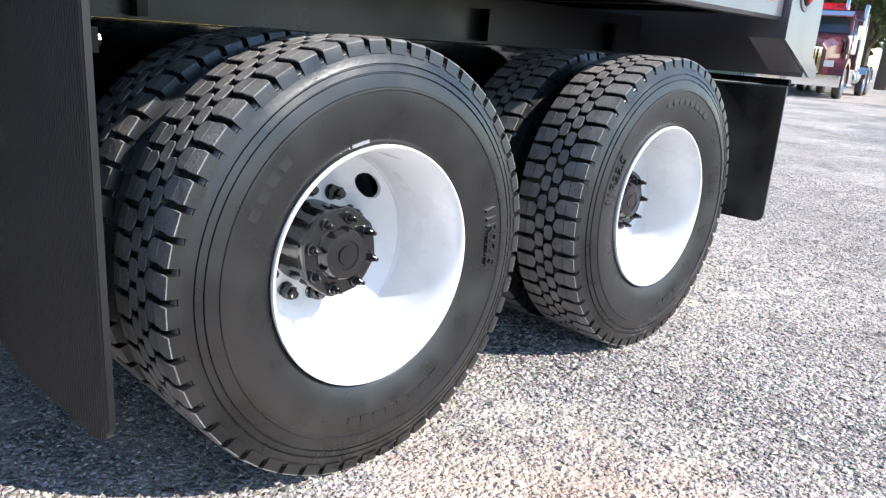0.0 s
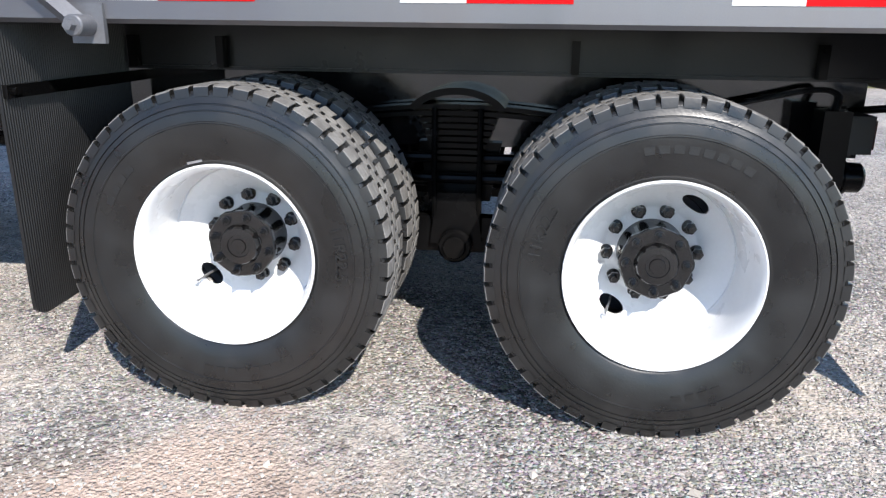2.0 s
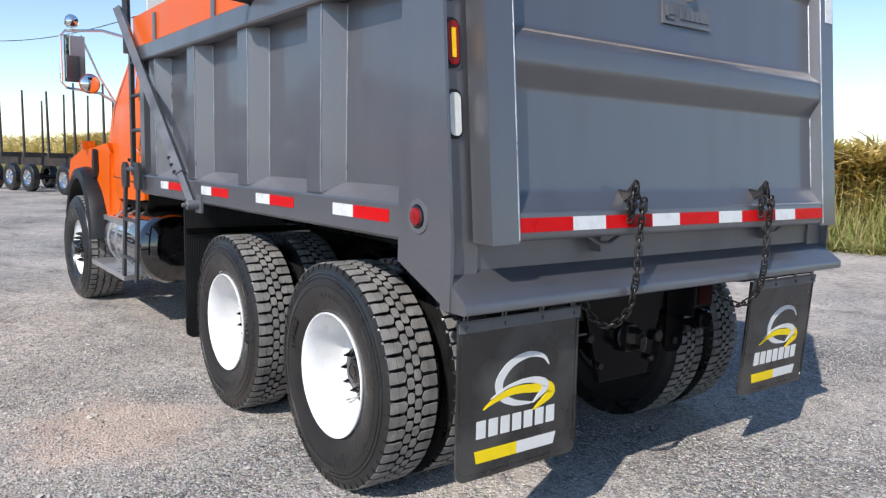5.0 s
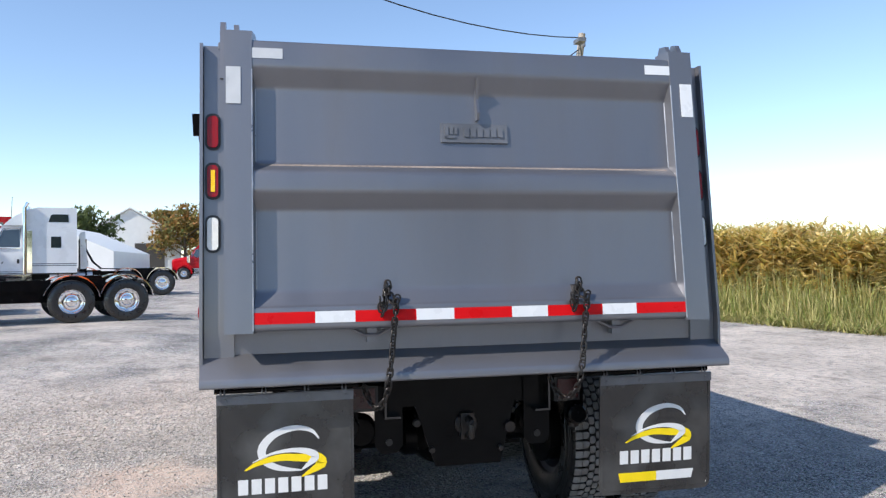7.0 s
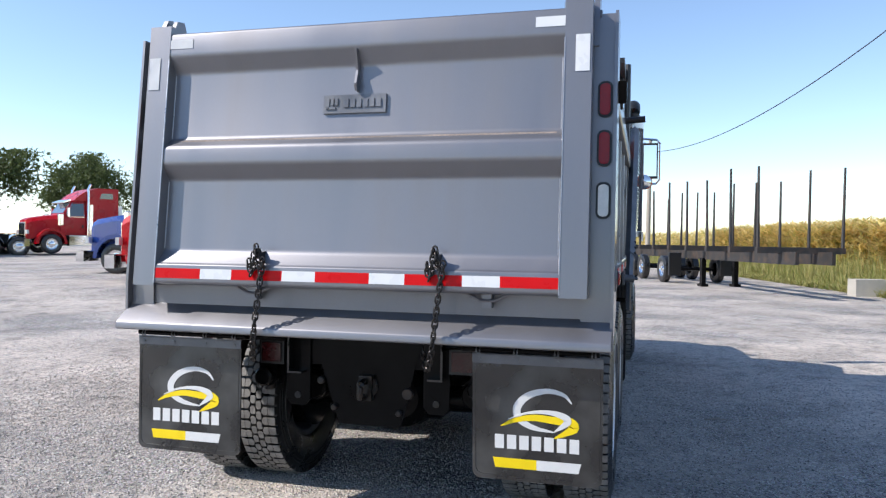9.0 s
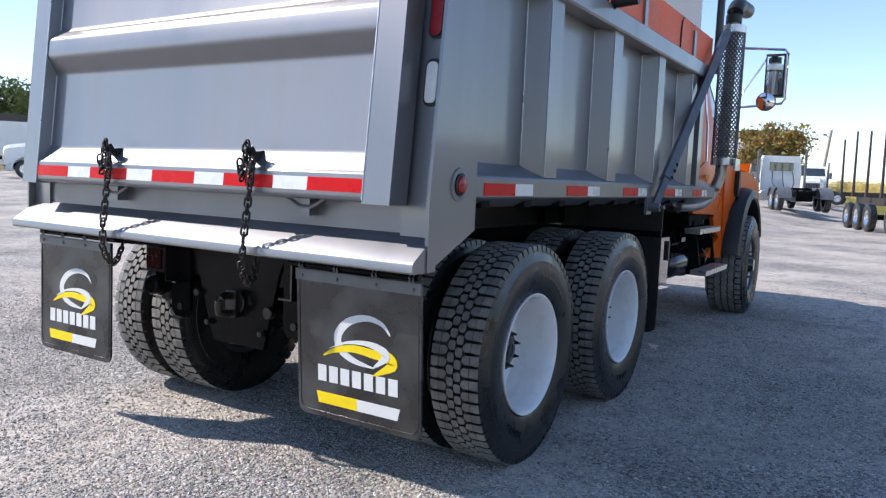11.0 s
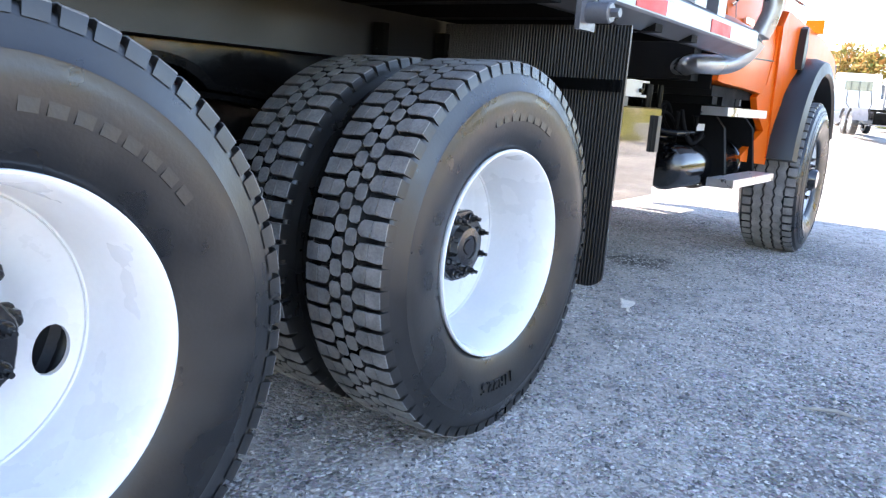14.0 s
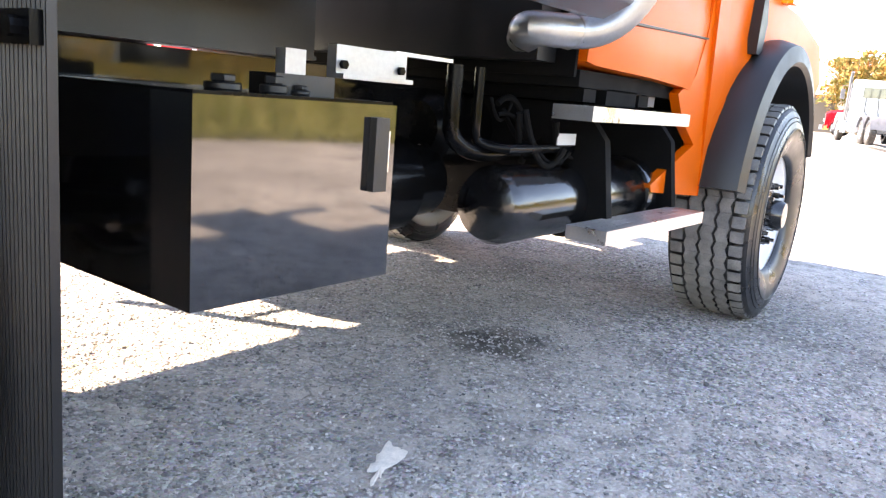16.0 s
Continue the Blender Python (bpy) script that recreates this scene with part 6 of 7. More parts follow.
def scatter_chips(count, clods=False):
    """Loose crushed stone over the stretch that is walked, as small angular lumps; or pale clods on the worn patch."""
    xy = np.stack([rng.uniform(-6.0, 6.0, count * 2), rng.uniform(-4.2, 4.6, count * 2)], 1)
    d = np.abs(np.hypot((xy[:, 0] + 0.8) / 1.25, xy[:, 1]) - 2.1)
    keep = rng.random(count * 2) < np.clip(1.15 - d * 0.33, 0.12, 1)
    # fewer stones on the sand spill and on the worn dirt
    spill = np.hypot(xy[:, 0] - 0.58, xy[:, 1] - 1.87)
    worn = np.hypot((xy[:, 0] - 2.7) / 1.3, xy[:, 1] - 3.2)
    keep &= rng.random(count * 2) < np.clip(spill * 1.9 - 0.2, 0.22, 1) * np.clip(worn * 0.7, 0.4, 1)
    if clods:
        xy = np.stack([rng.normal(2.4, 1.7, count * 2), rng.normal(3.0, 1.0, count * 2)], 1)
        keep = (xy[:, 1] > 1.45) & (xy[:, 0] < 6.0)
    xy = xy[keep][:count]
    k = len(xy)
    size = rng.uniform(0.0035, 0.0085, k) * np.where(rng.random(k) < 0.06, 1.5, 1.0) * (1.9 if clods else 1.0)
    octa = np.array([(1, 0, 0), (0, 1, 0), (-1, 0, 0), (0, -1, 0), (0, 0, 1), (0, 0, -1)], float)
    v = octa[None] * rng.uniform(0.55, 1.25, (k, 6, 1)) + rng.normal(0, 0.16, (k, 6, 3))
    a = rng.uniform(0, 2 * np.pi, k)
    c, s = np.cos(a), np.sin(a)
    tilt = rng.uniform(-0.9, 0.9, k)
    ct, st = np.cos(tilt), np.sin(tilt)
    x, y, z = v[..., 0], v[..., 1], v[..., 2]
    y, z = y * ct[:, None] - z * st[:, None], y * st[:, None] + z * ct[:, None]
    x, y = x * c[:, None] - y * s[:, None], x * s[:, None] + y * c[:, None]
    v = np.stack([x, y, z * (0.42 if clods else 0.55)], 2) * size[:, None, None]
    v[..., 0] += xy[:, 0:1]
    v[..., 1] += xy[:, 1:2]
    v[..., 2] += size[:, None] * 0.3
    f = np.array([(0, 1, 4), (1, 2, 4), (2, 3, 4), (3, 0, 4), (1, 0, 5), (2, 1, 5), (3, 2, 5), (0, 3, 5)])
    faces = (f[None] + 6 * np.arange(k)[:, None, None]).reshape(-1, 3)
    return raw_mesh("loose_gravel", v.reshape(-1, 3).tolist(), faces.tolist(), CLOD if clods else CHIP)


tagged(new("loose_gravel", scatter_chips(190000)), "loose grey crushed stone lying on the yard", "gravel", kind="stuff")
tagged(new("dirt_clods", scatter_chips(6500, True)), "pale dried clods on the worn dirt patch", "clods", kind="stuff")



def splash(name, x, y, r, material, label, seed, height=0.006, stretch=(1.4, 1.0), turn=0.0):
    q = random.Random(seed)
    bm = B()
    ring = []
    waves = [(m, q.uniform(0, 6.28), q.uniform(0.5, 1.0) * 0.62 / m ** 0.6) for m in (1, 2, 3, 5, 7, 11)]
    for k in range(48):
        t = 2 * math.pi * k / 48
        rad = r * max(0.25, 0.75 + sum(w * math.sin(m * t + ph) for m, ph, w in waves))
        px, py = rad * math.cos(t) * stretch[0], rad * math.sin(t) * stretch[1]
        ring.append(bm.verts.new((x + px * math.cos(turn) - py * math.sin(turn), y + px * math.sin(turn) + py * math.cos(turn), 0.009)))
    c = bm.verts.new((x, y, height))
    for k in range(48):
        bm.faces.new((ring[k], ring[(k + 1) % 48], c))
    tagged(part(name, bm, material), label, "stain")


splash("paint_splash", 2.23, -1.01, 0.050, mat("dried_white_paint", (0.80, 0.72, 0.63), 0.8, 0, 0.25, 30, 200, 0.6, 120), "dried white splash on the gravel", 3, 0.016, (2.2, 0.8), radians(32))

bm = B()
tube(bm, [(1.50, -1.91, 0.012), (1.54, -2.02, 0.020), (1.55, -2.11, 0.010)], [0.004, 0.007, 0.003], 6)
tagged(part("twig", bm, WOODPOLE), "thin dry twig lying on the gravel", "twig")

# ---- field and verge ----
CORN = island_mat("ripe_corn_leaves", [(0.62, 0.50, 0.15), (0.80, 0.62, 0.24), (0.86, 0.70, 0.34), (0.66, 0.55, 0.18), (0.36, 0.38, 0.10), (0.60, 0.43, 0.18), (0.88, 0.74, 0.40)], 0.75, 0.4)
GRASS = island_mat("verge_grass", [(0.17, 0.22, 0.05), (0.25, 0.29, 0.07), (0.42, 0.38, 0.14), (0.54, 0.45, 0.21), (0.19, 0.23, 0.06), (0.46, 0.41, 0.17)], 0.8, 0.3)


def blades(n, bases, height, width, lean, droop, seg=3):
    """Bent blades: strips that rise, lean out and droop; returned as vertices and faces."""
    k = len(bases)
    a = rng.uniform(0, 2 * np.pi, k)
    ux, uy = np.cos(a), np.sin(a)
    verts = np.zeros((k, seg + 1, 2, 3))
    for j in range(seg + 1):
        t = j / seg
        out = lean * t + droop * 0.6 * t * t
        up = height * (t - droop * 0.45 * t ** 3)
        w = width * (1 - 0.85 * t)
        for side, sgn in ((0, -1), (1, 1)):
            verts[:, j, side, 0] = bases[:, 0] + ux * out - uy * w * sgn
            verts[:, j, side, 1] = bases[:, 1] + uy * out + ux * w * sgn
            verts[:, j, side, 2] = bases[:, 2] + up
    base = (np.arange(k) * (seg + 1) * 2)[:, None]
    quads = np.concatenate([base + np.array([[2 * j, 2 * j + 1, 2 * j + 3, 2 * j + 2]]) for j in range(seg)], 0)
    return verts.reshape(-1, 3), quads


def lift(xy, extra=0.0):
    z = np.array([lie(x, y) for x, y in xy]) + extra
    return np.column_stack([xy, z])


def join_blades(name, sets, material):
    vs, fs, off = [], [], 0
    for v, f in sets:
        vs.append(v)
        fs.append(f + off)
        off += len(v)
    return raw_mesh(name, np.concatenate(vs).tolist(), np.concatenate(fs).tolist(), material)


ROAD_C, ROAD_S = math.cos(radians(11.3)), math.sin(radians(11.3))


def beside(u, v):
    """A place by the road's far edge: u along it, v away into the field."""
    return u * ROAD_C + v * ROAD_S, -11.95 + u * ROAD_S - v * ROAD_C


def spread(n, u0, u1, v0, v1):
    return np.column_stack(beside(rng.uniform(u0, u1, n), rng.uniform(v0, v1, n)))


def corn_sets(n, x0, x1, y0, y1, leaf, tall=1.0):
    xy = spread(n, x0, x1, y0, y1)
    sets = []
    hgt = rng.uniform(2.05, 2.5, n) * tall
    sets.append(blades(n, lift(xy), hgt, np.full(n, 0.014), np.full(n, 0.08), np.full(n, 0.05), 2))
    for q in range(leaf):
        z = hgt * rng.uniform(0.22, 1.0, n)
        b = lift(xy)
        b[:, 2] += z
        sets.append(blades(n, b, rng.uniform(0.15, 0.5, n), np.full(n, 0.045), rng.uniform(0.2, 0.5, n), rng.uniform(0.6, 1.9, n), 3))
    b = lift(xy)
    b[:, 2] += hgt
    sets.append(blades(n, b, rng.uniform(0.12, 0.3, n), np.full(n, 0.014), rng.uniform(0.0, 0.15, n), np.full(n, 0.2), 1))
    return sets


corn = join_blades("corn_field", corn_sets(2200, -6, 12, 2.3, 5.8, 12, 0.86) + corn_sets(4000, 12, 45, 2.3, 5.8, 12) + corn_sets(2600, 45, 120, 2.2, 8.0, 6) + corn_sets(1500, -45, -6, 3.5, 8.0, 6), CORN)
tagged(new("corn_field", corn), "ripe yellow-green corn standing in a field", "corn", kind="stuff")
# the field's closed mass behind its front rows
bm = B()
corners = [beside(u, v) for u, v in ((-70, 5.9), (260, 5.9), (260, 400), (-70, 400))]
prism(bm, corners, "z", 0.0, 1.9)
tagged(part("field_mass", bm, mat("dense_corn", (0.50, 0.41, 0.16), 0.9, 0, 0.4, 3, 20, 0.8, 6, tint=(0.30, 0.28, 0.09), tint_amount=0.8, tint_scale=4), None, "dense ripe corn deep in the field"), category="corn", kind="stuff")


def grass_set(n, x0, x1, y0, y1, h0, h1):
    xy = spread(n, x0, x1, y0, y1)
    return blades(n, lift(xy), rng.uniform(h0, h1, n), rng.uniform(0.008, 0.02, n), rng.uniform(0.05, 0.25, n), rng.uniform(0.0, 0.9, n), 3)


verge = join_blades("verge_grass", [grass_set(12000, -2, 45, 0.4, 1.9, 0.3, 0.9), grass_set(15000, -4, 45, 1.2, 2.8, 0.7, 1.5), grass_set(12000, -2, 45, -0.1, 0.6, 0.06, 0.35), grass_set(7000, 45, 120, 0, 2.7, 0.4, 1.0),
                                    grass_set(9000, -45, -2, 0.3, 5, 0.15, 0.6)], GRASS)
tagged(new("verge_grass", verge), "tall green and straw-coloured verge grass", "grass", kind="stuff")
bm = B()
v = [bm.verts.new((*beside(p, q), 0.012)) for p, q in ((-120, 0.15), (260, 0.15), (260, 60), (-120, 60))]
bm.faces.new(v)
tagged(part("verge_soil", bm, mat("verge_soil", (0.16, 0.17, 0.06), 0.95, 0, 0.3, 2, 30, 0.6, 20, tint=(0.26, 0.23, 0.10), tint_amount=0.7, tint_scale=1.5)), "grassy verge soil", "ground", kind="structure")

# ---- trees ----
LEAF = island_mat("tree_leaves", [(0.06, 0.085, 0.025), (0.09, 0.125, 0.035), (0.12, 0.15, 0.045), (0.08, 0.105, 0.035)], 0.7, 0.3)
LEAF_AUTUMN = island_mat("turning_leaves", [(0.10, 0.12, 0.03), (0.30, 0.18, 0.04), (0.16, 0.17, 0.04), (0.36, 0.15, 0.04), (0.09, 0.12, 0.03)], 0.7, 0.2)
BARK = mat("bark", (0.10, 0.08, 0.06), 0.9, 0, 0.3, 5, 50, 0.6, 30)


def tree(x, y, h, spread_r, material, label, seed, leaves=2600, low=0.25, group=""):
    r = np.random.default_rng(seed)
    t = empty("tree", pose(x, y, lie(x, y)), label, "tree", group)
    bm = B()
    tube(bm, [(0, 0, 0), (0.1, 0.05, h * 0.3), (0.0, 0.1, h * 0.6), (0.1, 0, h * 0.85)], [h * 0.028, h * 0.022, h * 0.014, h * 0.005], 8)
    tips = []
    for i in range(14):
        a = r.uniform(0, 2 * np.pi)
        z0 = h * r.uniform(low, 0.7)
        ln = spread_r * r.uniform(0.5, 0.95)
        end = Vector((ln * math.cos(a), ln * math.sin(a), z0 + h * r.uniform(0.08, 0.28)))
        tube(bm, [(0, 0.05, z0), end * 0.55 + Vector((0, 0, z0 * 0.45)), end], [h * 0.011, h * 0.007, h * 0.002], 5)
        tips.append(end)
    tips += [Vector((0.1, 0, h * 0.9)), Vector((0, 0.1, h * 0.75))]
    part("trunk", bm, BARK, t)
    c = np.array([tips[i] for i in r.integers(0, len(tips), leaves)], float)
    c += r.normal(0, spread_r * 0.23, (leaves, 3)) * np.array([1, 1, 0.8])
    c[:, 2] = np.clip(c[:, 2], h * low * 0.8, h)
    s = r.uniform(0.5, 1.3, (leaves, 1, 1)) * 11.0 * h / 9 / math.sqrt(leaves)
    tri = r.normal(0, 1, (leaves, 4, 3)) * s + c[:, None, :]
    f = np.arange(leaves * 4).reshape(-1, 4)
    ob = new("crown", raw_mesh("crown", tri.reshape(-1, 3).tolist(), f.tolist(), material))
    ob.parent = t


# ---- vehicles in the yard ----
def small_tyre():
    bm = B()
    revolve(bm, [(0.27, 0.09), (0.29, 0.12), (0.40, 0.14), (0.48, 0.125), (0.51, 0.10), (0.515, 0.0), (0.51, -0.10), (0.48, -0.125), (0.40, -0.14), (0.29, -0.12), (0.27, -0.09)], 36)
    return mesh_of("tyre", bm, RUBBER, 40)


def small_rim(name, m):
    bm = B()
    revolve(bm, [(0.285, 0.10), (0.29, 0.115), (0.275, 0.11), (0.25, 0.06), (0.20, 0.04), (0.13, 0.06), (0.11, 0.10), (0.05, 0.12), (0.001, 0.12)], 28)
    for i in range(8):
        t = 2 * math.pi * i / 8
        disc(bm, 0.03, 0.045, (0.205 * math.cos(t), 0, 0.205 * math.sin(t)), "y", 0.048, 8)
    return mesh_of(name, bm, m, 40)


TYRE_S, RIM_C, RIM_W = small_tyre(), small_rim("chrome_wheel", CHROME), small_rim("white_wheel", WHITE)


def road_wheel(parent, x, y, rim, name="wheel"):
    at = pose(x, y, 0.51, 0, 0, 0 if y > 0 else 180)
    w = shared(name, rim, parent, at)
    shared("tyre", TYRE_S, w, pose(0, 0, 0))
    return w


def tractor(place, paint, label, sleeper=1.9, high=True, lower=None, visor=True, chrome=CHROME, group="", day=False, axles=(-5.35, -6.68)):
    """A long-nosed highway tractor; its front axle stands at the origin and it faces +x."""
    t = empty("tractor_unit", place, label, "truck", group)
    lower = lower or paint
    back = -1.75 - sleeper
    roof = 3.50 if high else 2.95
    bm = B()
    secs = []
    for x, top, w, zb in ((-0.55, 2.05, 0.92, 0.85), (0.2, 1.98, 0.80, 0.95), (0.9, 1.85, 0.66, 0.75), (1.05, 1.75, 0.62, 0.72)):
        secs.append([(x, -w, zb), (x, -w, top - 0.22), (x, -w * 0.75, top - 0.03), (x, 0, top), (x, w * 0.75, top - 0.03), (x, w, top - 0.22), (x, w, zb)])
    loft(bm, secs)
    soft(bm, 0.03, 2)
    part("hood", bm, paint, t)
    for s in (1, -1):
        bm = B()
        pts = [(0.62 * math.cos(a), 0.52 + 0.66 * math.sin(a)) for a in [radians(q * 12) for q in range(16)]]
        out = [(0.74 * math.cos(a), 0.52 + 0.80 * math.sin(a)) for a in [radians(q * 12) for q in range(16)]]
        prism(bm, out + pts[::-1], "y", s * 0.70, s * 1.19)
        soft(bm, 0.02, 2)
        part("fender", bm, paint, t)
    bm = B()
    loft(bm, [[(x, -1.0, 0.98), (x, -1.02, 1.9), (x, -w, top), (x, w, top), (x, 1.02, 1.9), (x, 1.0, 0.98)] for x, top, w in ((back + sleeper, 2.82, 0.92), (-1.25, 2.85, 0.92), (-1.0, 2.78, 0.92), (-0.58, 2.08, 0.98), (-0.45, 1.95, 0.96))])
    soft(bm, 0.03, 2)
    cb = part("cab", bm, paint, t)
    if not day:
        bm = B()
        prof = [(back, 0.98), (back + sleeper + 0.04, 0.98), (back + sleeper + 0.04, 2.80)]
        prof += [(back + sleeper + 0.70, 2.80), (back + sleeper + 0.45, 3.05), (back + sleeper + 0.15, 3.26), (back + sleeper - 0.15, 3.41), (back + sleeper - 0.5, roof), (back, roof)] if high else [(back + sleeper, 2.95), (back, 2.95)]
        prism(bm, prof, "y", -1.12, 1.12)
        soft(bm, 0.06, 3)
        sl = part("sleeper", bm, paint, t)
        for s in (1, -1):
            if high:
                bm = B()
                prism(bm, [(back + 0.28, 2.94), (back + 0.98, 2.94), (back + 0.90, 3.20), (back + 0.82, 3.24), (back + 0.30, 3.24)], "y", s * 1.10, s * 1.128)
                part("upper_window", bm, GLASS, sl)
            bm = B()
            box(bm, back + 0.55, back + 0.90, min(s * 1.10, s * 1.126), max(s * 1.10, s * 1.126), 1.95, 2.38)
            part("sleeper_window", bm, GLASS if paint is BODYWHITE else paint, sl)
            bm = B()
            for zz in (1.25, 1.32) if lower is not paint else ():
                box(bm, back + 0.02, back + sleeper, min(s * 1.10, s * 1.124), max(s * 1.10, s * 1.124), zz, zz + 0.03)
            if len(bm.verts):
                part("stripe", bm, lower, sl)
            else:
                bm.free()
    for s in (1, -1):
        bm = B()
        pts = [(-1.60, 1.98), (-0.92, 1.98), (-0.80, 2.08), (-1.05, 2.62), (-1.60, 2.66)]
        lo = [bm.verts.new((x, s * (1.022 - (z - 1.9) * 0.10), z)) for x, z in pts]
        hi = [bm.verts.new((x, s * (1.000 - (z - 1.9) * 0.10), z)) for x, z in pts]
        bm.faces.new(lo)
        bm.faces.new(hi)
        for i in range(5):
            bm.faces.new((lo[i], hi[i], hi[(i + 1) % 5], lo[(i + 1) % 5]))
        part("side_window", bm, GLASS, cb)
        bm = B()
        tube(bm, [(-0.75, s * 1.0, 1.95), (-0.70, s * 1.30, 2.0), (-0.70, s * 1.30, 2.55), (-0.85, s * 0.98, 2.6)], 0.02, 6)
        box(bm, -0.78, -0.70, min(s * 1.18, s * 1.36), max(s * 1.18, s * 1.36), 1.95, 2.40)
        part("mirror", bm, chrome, cb)
        bm = B()
        tube(bm, [(back + sleeper - 0.02, s * 1.19, 0.95), (back + sleeper - 0.02, s * 1.19, roof - 0.05), (back + sleeper - 0.14, s * 1.19, roof + 0.17)], 0.068, 14)
        part("exhaust_pipe", bm, chrome, t)
        bm = B()
        box(bm, back + sleeper - 0.26, back + sleeper - 0.08, min(s * 1.13, s * 1.18), max(s * 1.13, s * 1.18), 1.0, 2.6)
        soft(bm, 0.02, 2)
        part("stack_shield", bm, chrome, t)
        bm = B()
        disc(bm, 0.30, back - 0.55, (0, s * 0.86, 0.70), "x", back + 0.95, 28, 0.03)
        tk = part("fuel_tank", bm, ALU, t)
        for q in (-0.35, 0.15, 0.62):
            bm = B()
            revolve(bm, [(0.301, back + q), (0.309, back + q), (0.309, back + q + 0.07), (0.301, back + q + 0.07)], 28, (0, s * 0.86, 0.70), "x", closed=True)
            part("strap", bm, BLACK, tk)
        bm = B()
        box(bm, -1.98, -0.85, min(s * 0.75, s * 1.13), max(s * 0.75, s * 1.13), 0.40, 0.93)
        soft(bm, 0.02)
        sb = part("step_box", bm, POLISH, t)
        bm = B()
        box(bm, -1.98, -0.85, min(s * 1.131, s * 1.17), max(s * 1.131, s * 1.17), 0.42, 0.46)
        box(bm, -1.98, -0.85, min(s * 1.08, s * 1.16), max(s * 1.08, s * 1.16), 0.935, 0.965)
        part("tread_edge", bm, ALU, sb)
        bm = B()
        box(bm, 1.02, 1.12, min(s * 0.62, s * 0.90), max(s * 0.62, s * 0.90), 1.02, 1.22)
        soft(bm, 0.03, 2)
        part("headlamp", bm, LENSWHITE, t)
        bm = B()
        disc(bm, 0.16, 1.46, (-0.42, s * 1.10, 0), "z", 2.08, 18, 0.03) if chrome is CHROME else box(bm, -0.5, -0.4, min(s, s * 1.05), max(s, s * 1.05), 1.5, 1.6)
        part("air_cleaner", bm, chrome, t)
        road_wheel(t, 0.0, s * 1.02, RIM_C)
        for x in axles:
            road_wheel(t, x, s * 1.04, RIM_C)
            bm = B()
            pts = [(x + 0.60 * math.cos(a), 0.52 + 0.60 * math.sin(a)) for a in [radians(15 + q * 12) for q in range(14)]]
            out = [(x + 0.625 * math.cos(a), 0.52 + 0.625 * math.sin(a)) for a in [radians(15 + q * 12) for q in range(14)]]
            prism(bm, out + pts[::-1], "y", s * 0.62, s * 1.22)
            part("quarter_fender", bm, chrome, t)
        bm = B()
        box(bm, -7.3, 0.9, min(s * 0.36, s * 0.44), max(s * 0.36, s * 0.44), 0.76, 1.02)
        part("frame_rail", bm, BLACK, t)
    bm = B()
    pts = [(-0.85, 2.66), (0.85, 2.66), (0.92, 2.12), (-0.92, 2.12)]
    v1 = [bm.verts.new((-0.585 - (z - 2.08) * 0.60 + 0.02, y, z + 0.02)) for y, z in pts]
    v2 = [bm.verts.new((-0.585 - (z - 2.08) * 0.60 - 0.03, y, z)) for y, z in pts]
    bm.faces.new(v1)
    bm.faces.new(v2)
    for i in range(4):
        bm.faces.new((v1[i], v2[i], v2[(i + 1) % 4], v1[(i + 1) % 4]))
    part("windshield", bm, GLASS, cb)
    if visor:
        bm = B()
        prism(bm, [(-0.98, 2.80), (-0.62, 2.66), (-0.60, 2.70), (-0.96, 2.86)], "y", -0.95, 0.95)
        part("visor", bm, chrome, cb)
    bm = B()
    box(bm, 1.04, 1.10, -0.50, 0.50, 0.80, 1.62)
    soft(bm, 0.02)
    gr = part("grille", bm, chrome, t)
    for i in range(9):
        bm = B()
        box(bm, 1.095, 1.11, -0.45 + i * 0.1, -0.45 + i * 0.1 + 0.05, 0.86, 1.56)
        part("grille_slot", bm, BLACK, gr)
    bm = B()
    box(bm, -7.0, 0.6, -0.36, 0.36, 0.48, 0.95)
    part("driveline", bm, BLACK, t)
    bm = B()
    box(bm, back - 0.02, -0.55, -0.74, 0.74, 0.45, 0.98)
    part("underbody", bm, BLACK, t)
    for s in (1, -1):
        bm = B()
        tube(bm, [(-1.05, s * 1.03, 1.42), (-1.04, s * 1.06, 1.42), (-1.0, s * 1.06, 1.36)], 0.018, 6)
        part("door_handle", bm, PLASTIC, cb)
        bm = B()
        box(bm, -1.58, -1.50, min(s * 1.02, s * 1.04), max(s * 1.02, s * 1.04), 1.36, 1.52)
        part("grab_plate", bm, PLASTIC, cb)
        if not day:
            bm = B()
            box(bm, back + 0.30, back + 0.62, min(s * 1.12, s * 1.126), max(s * 1.12, s * 1.126), 1.75, 2.42)
            soft(bm, 0.003)
            part("bunk_hatch", bm, paint, sl) if paint is not BODYWHITE else bm.free()
            bm = B()
            box(bm, back, back + sleeper + 1.0, min(s * 0.98, s * 1.04), max(s * 0.98, s * 1.04), 0.93, 0.985)
            part("skirt_trim", bm, PLASTIC, cb)
            bm = B()
            tube(bm, [(-1.62, s * 1.03, 1.93), (-0.86, s * 1.03, 1.93), (-0.72, s * 1.02, 2.08), (-1.03, s * 0.965, 2.66), (-1.62, s * 0.96, 2.70), (-1.62, s * 1.03, 1.93)], 0.016, 5)
            part("window_trim", bm, chrome, cb)
        bm = B()
        seam = [(-1.70, 1.05), (-1.70, 2.70), (-1.05, 2.68), (-0.72, 2.05), (-0.72, 1.05)]
        tube(bm, [(x, s * (1.0 + 0.022 * min(1.0, max(0.0, (z - 0.98) / 0.92)) - max(0.0, z - 1.9) * 0.10), z) for x, z in seam + [seam[0]]], 0.009, 5)
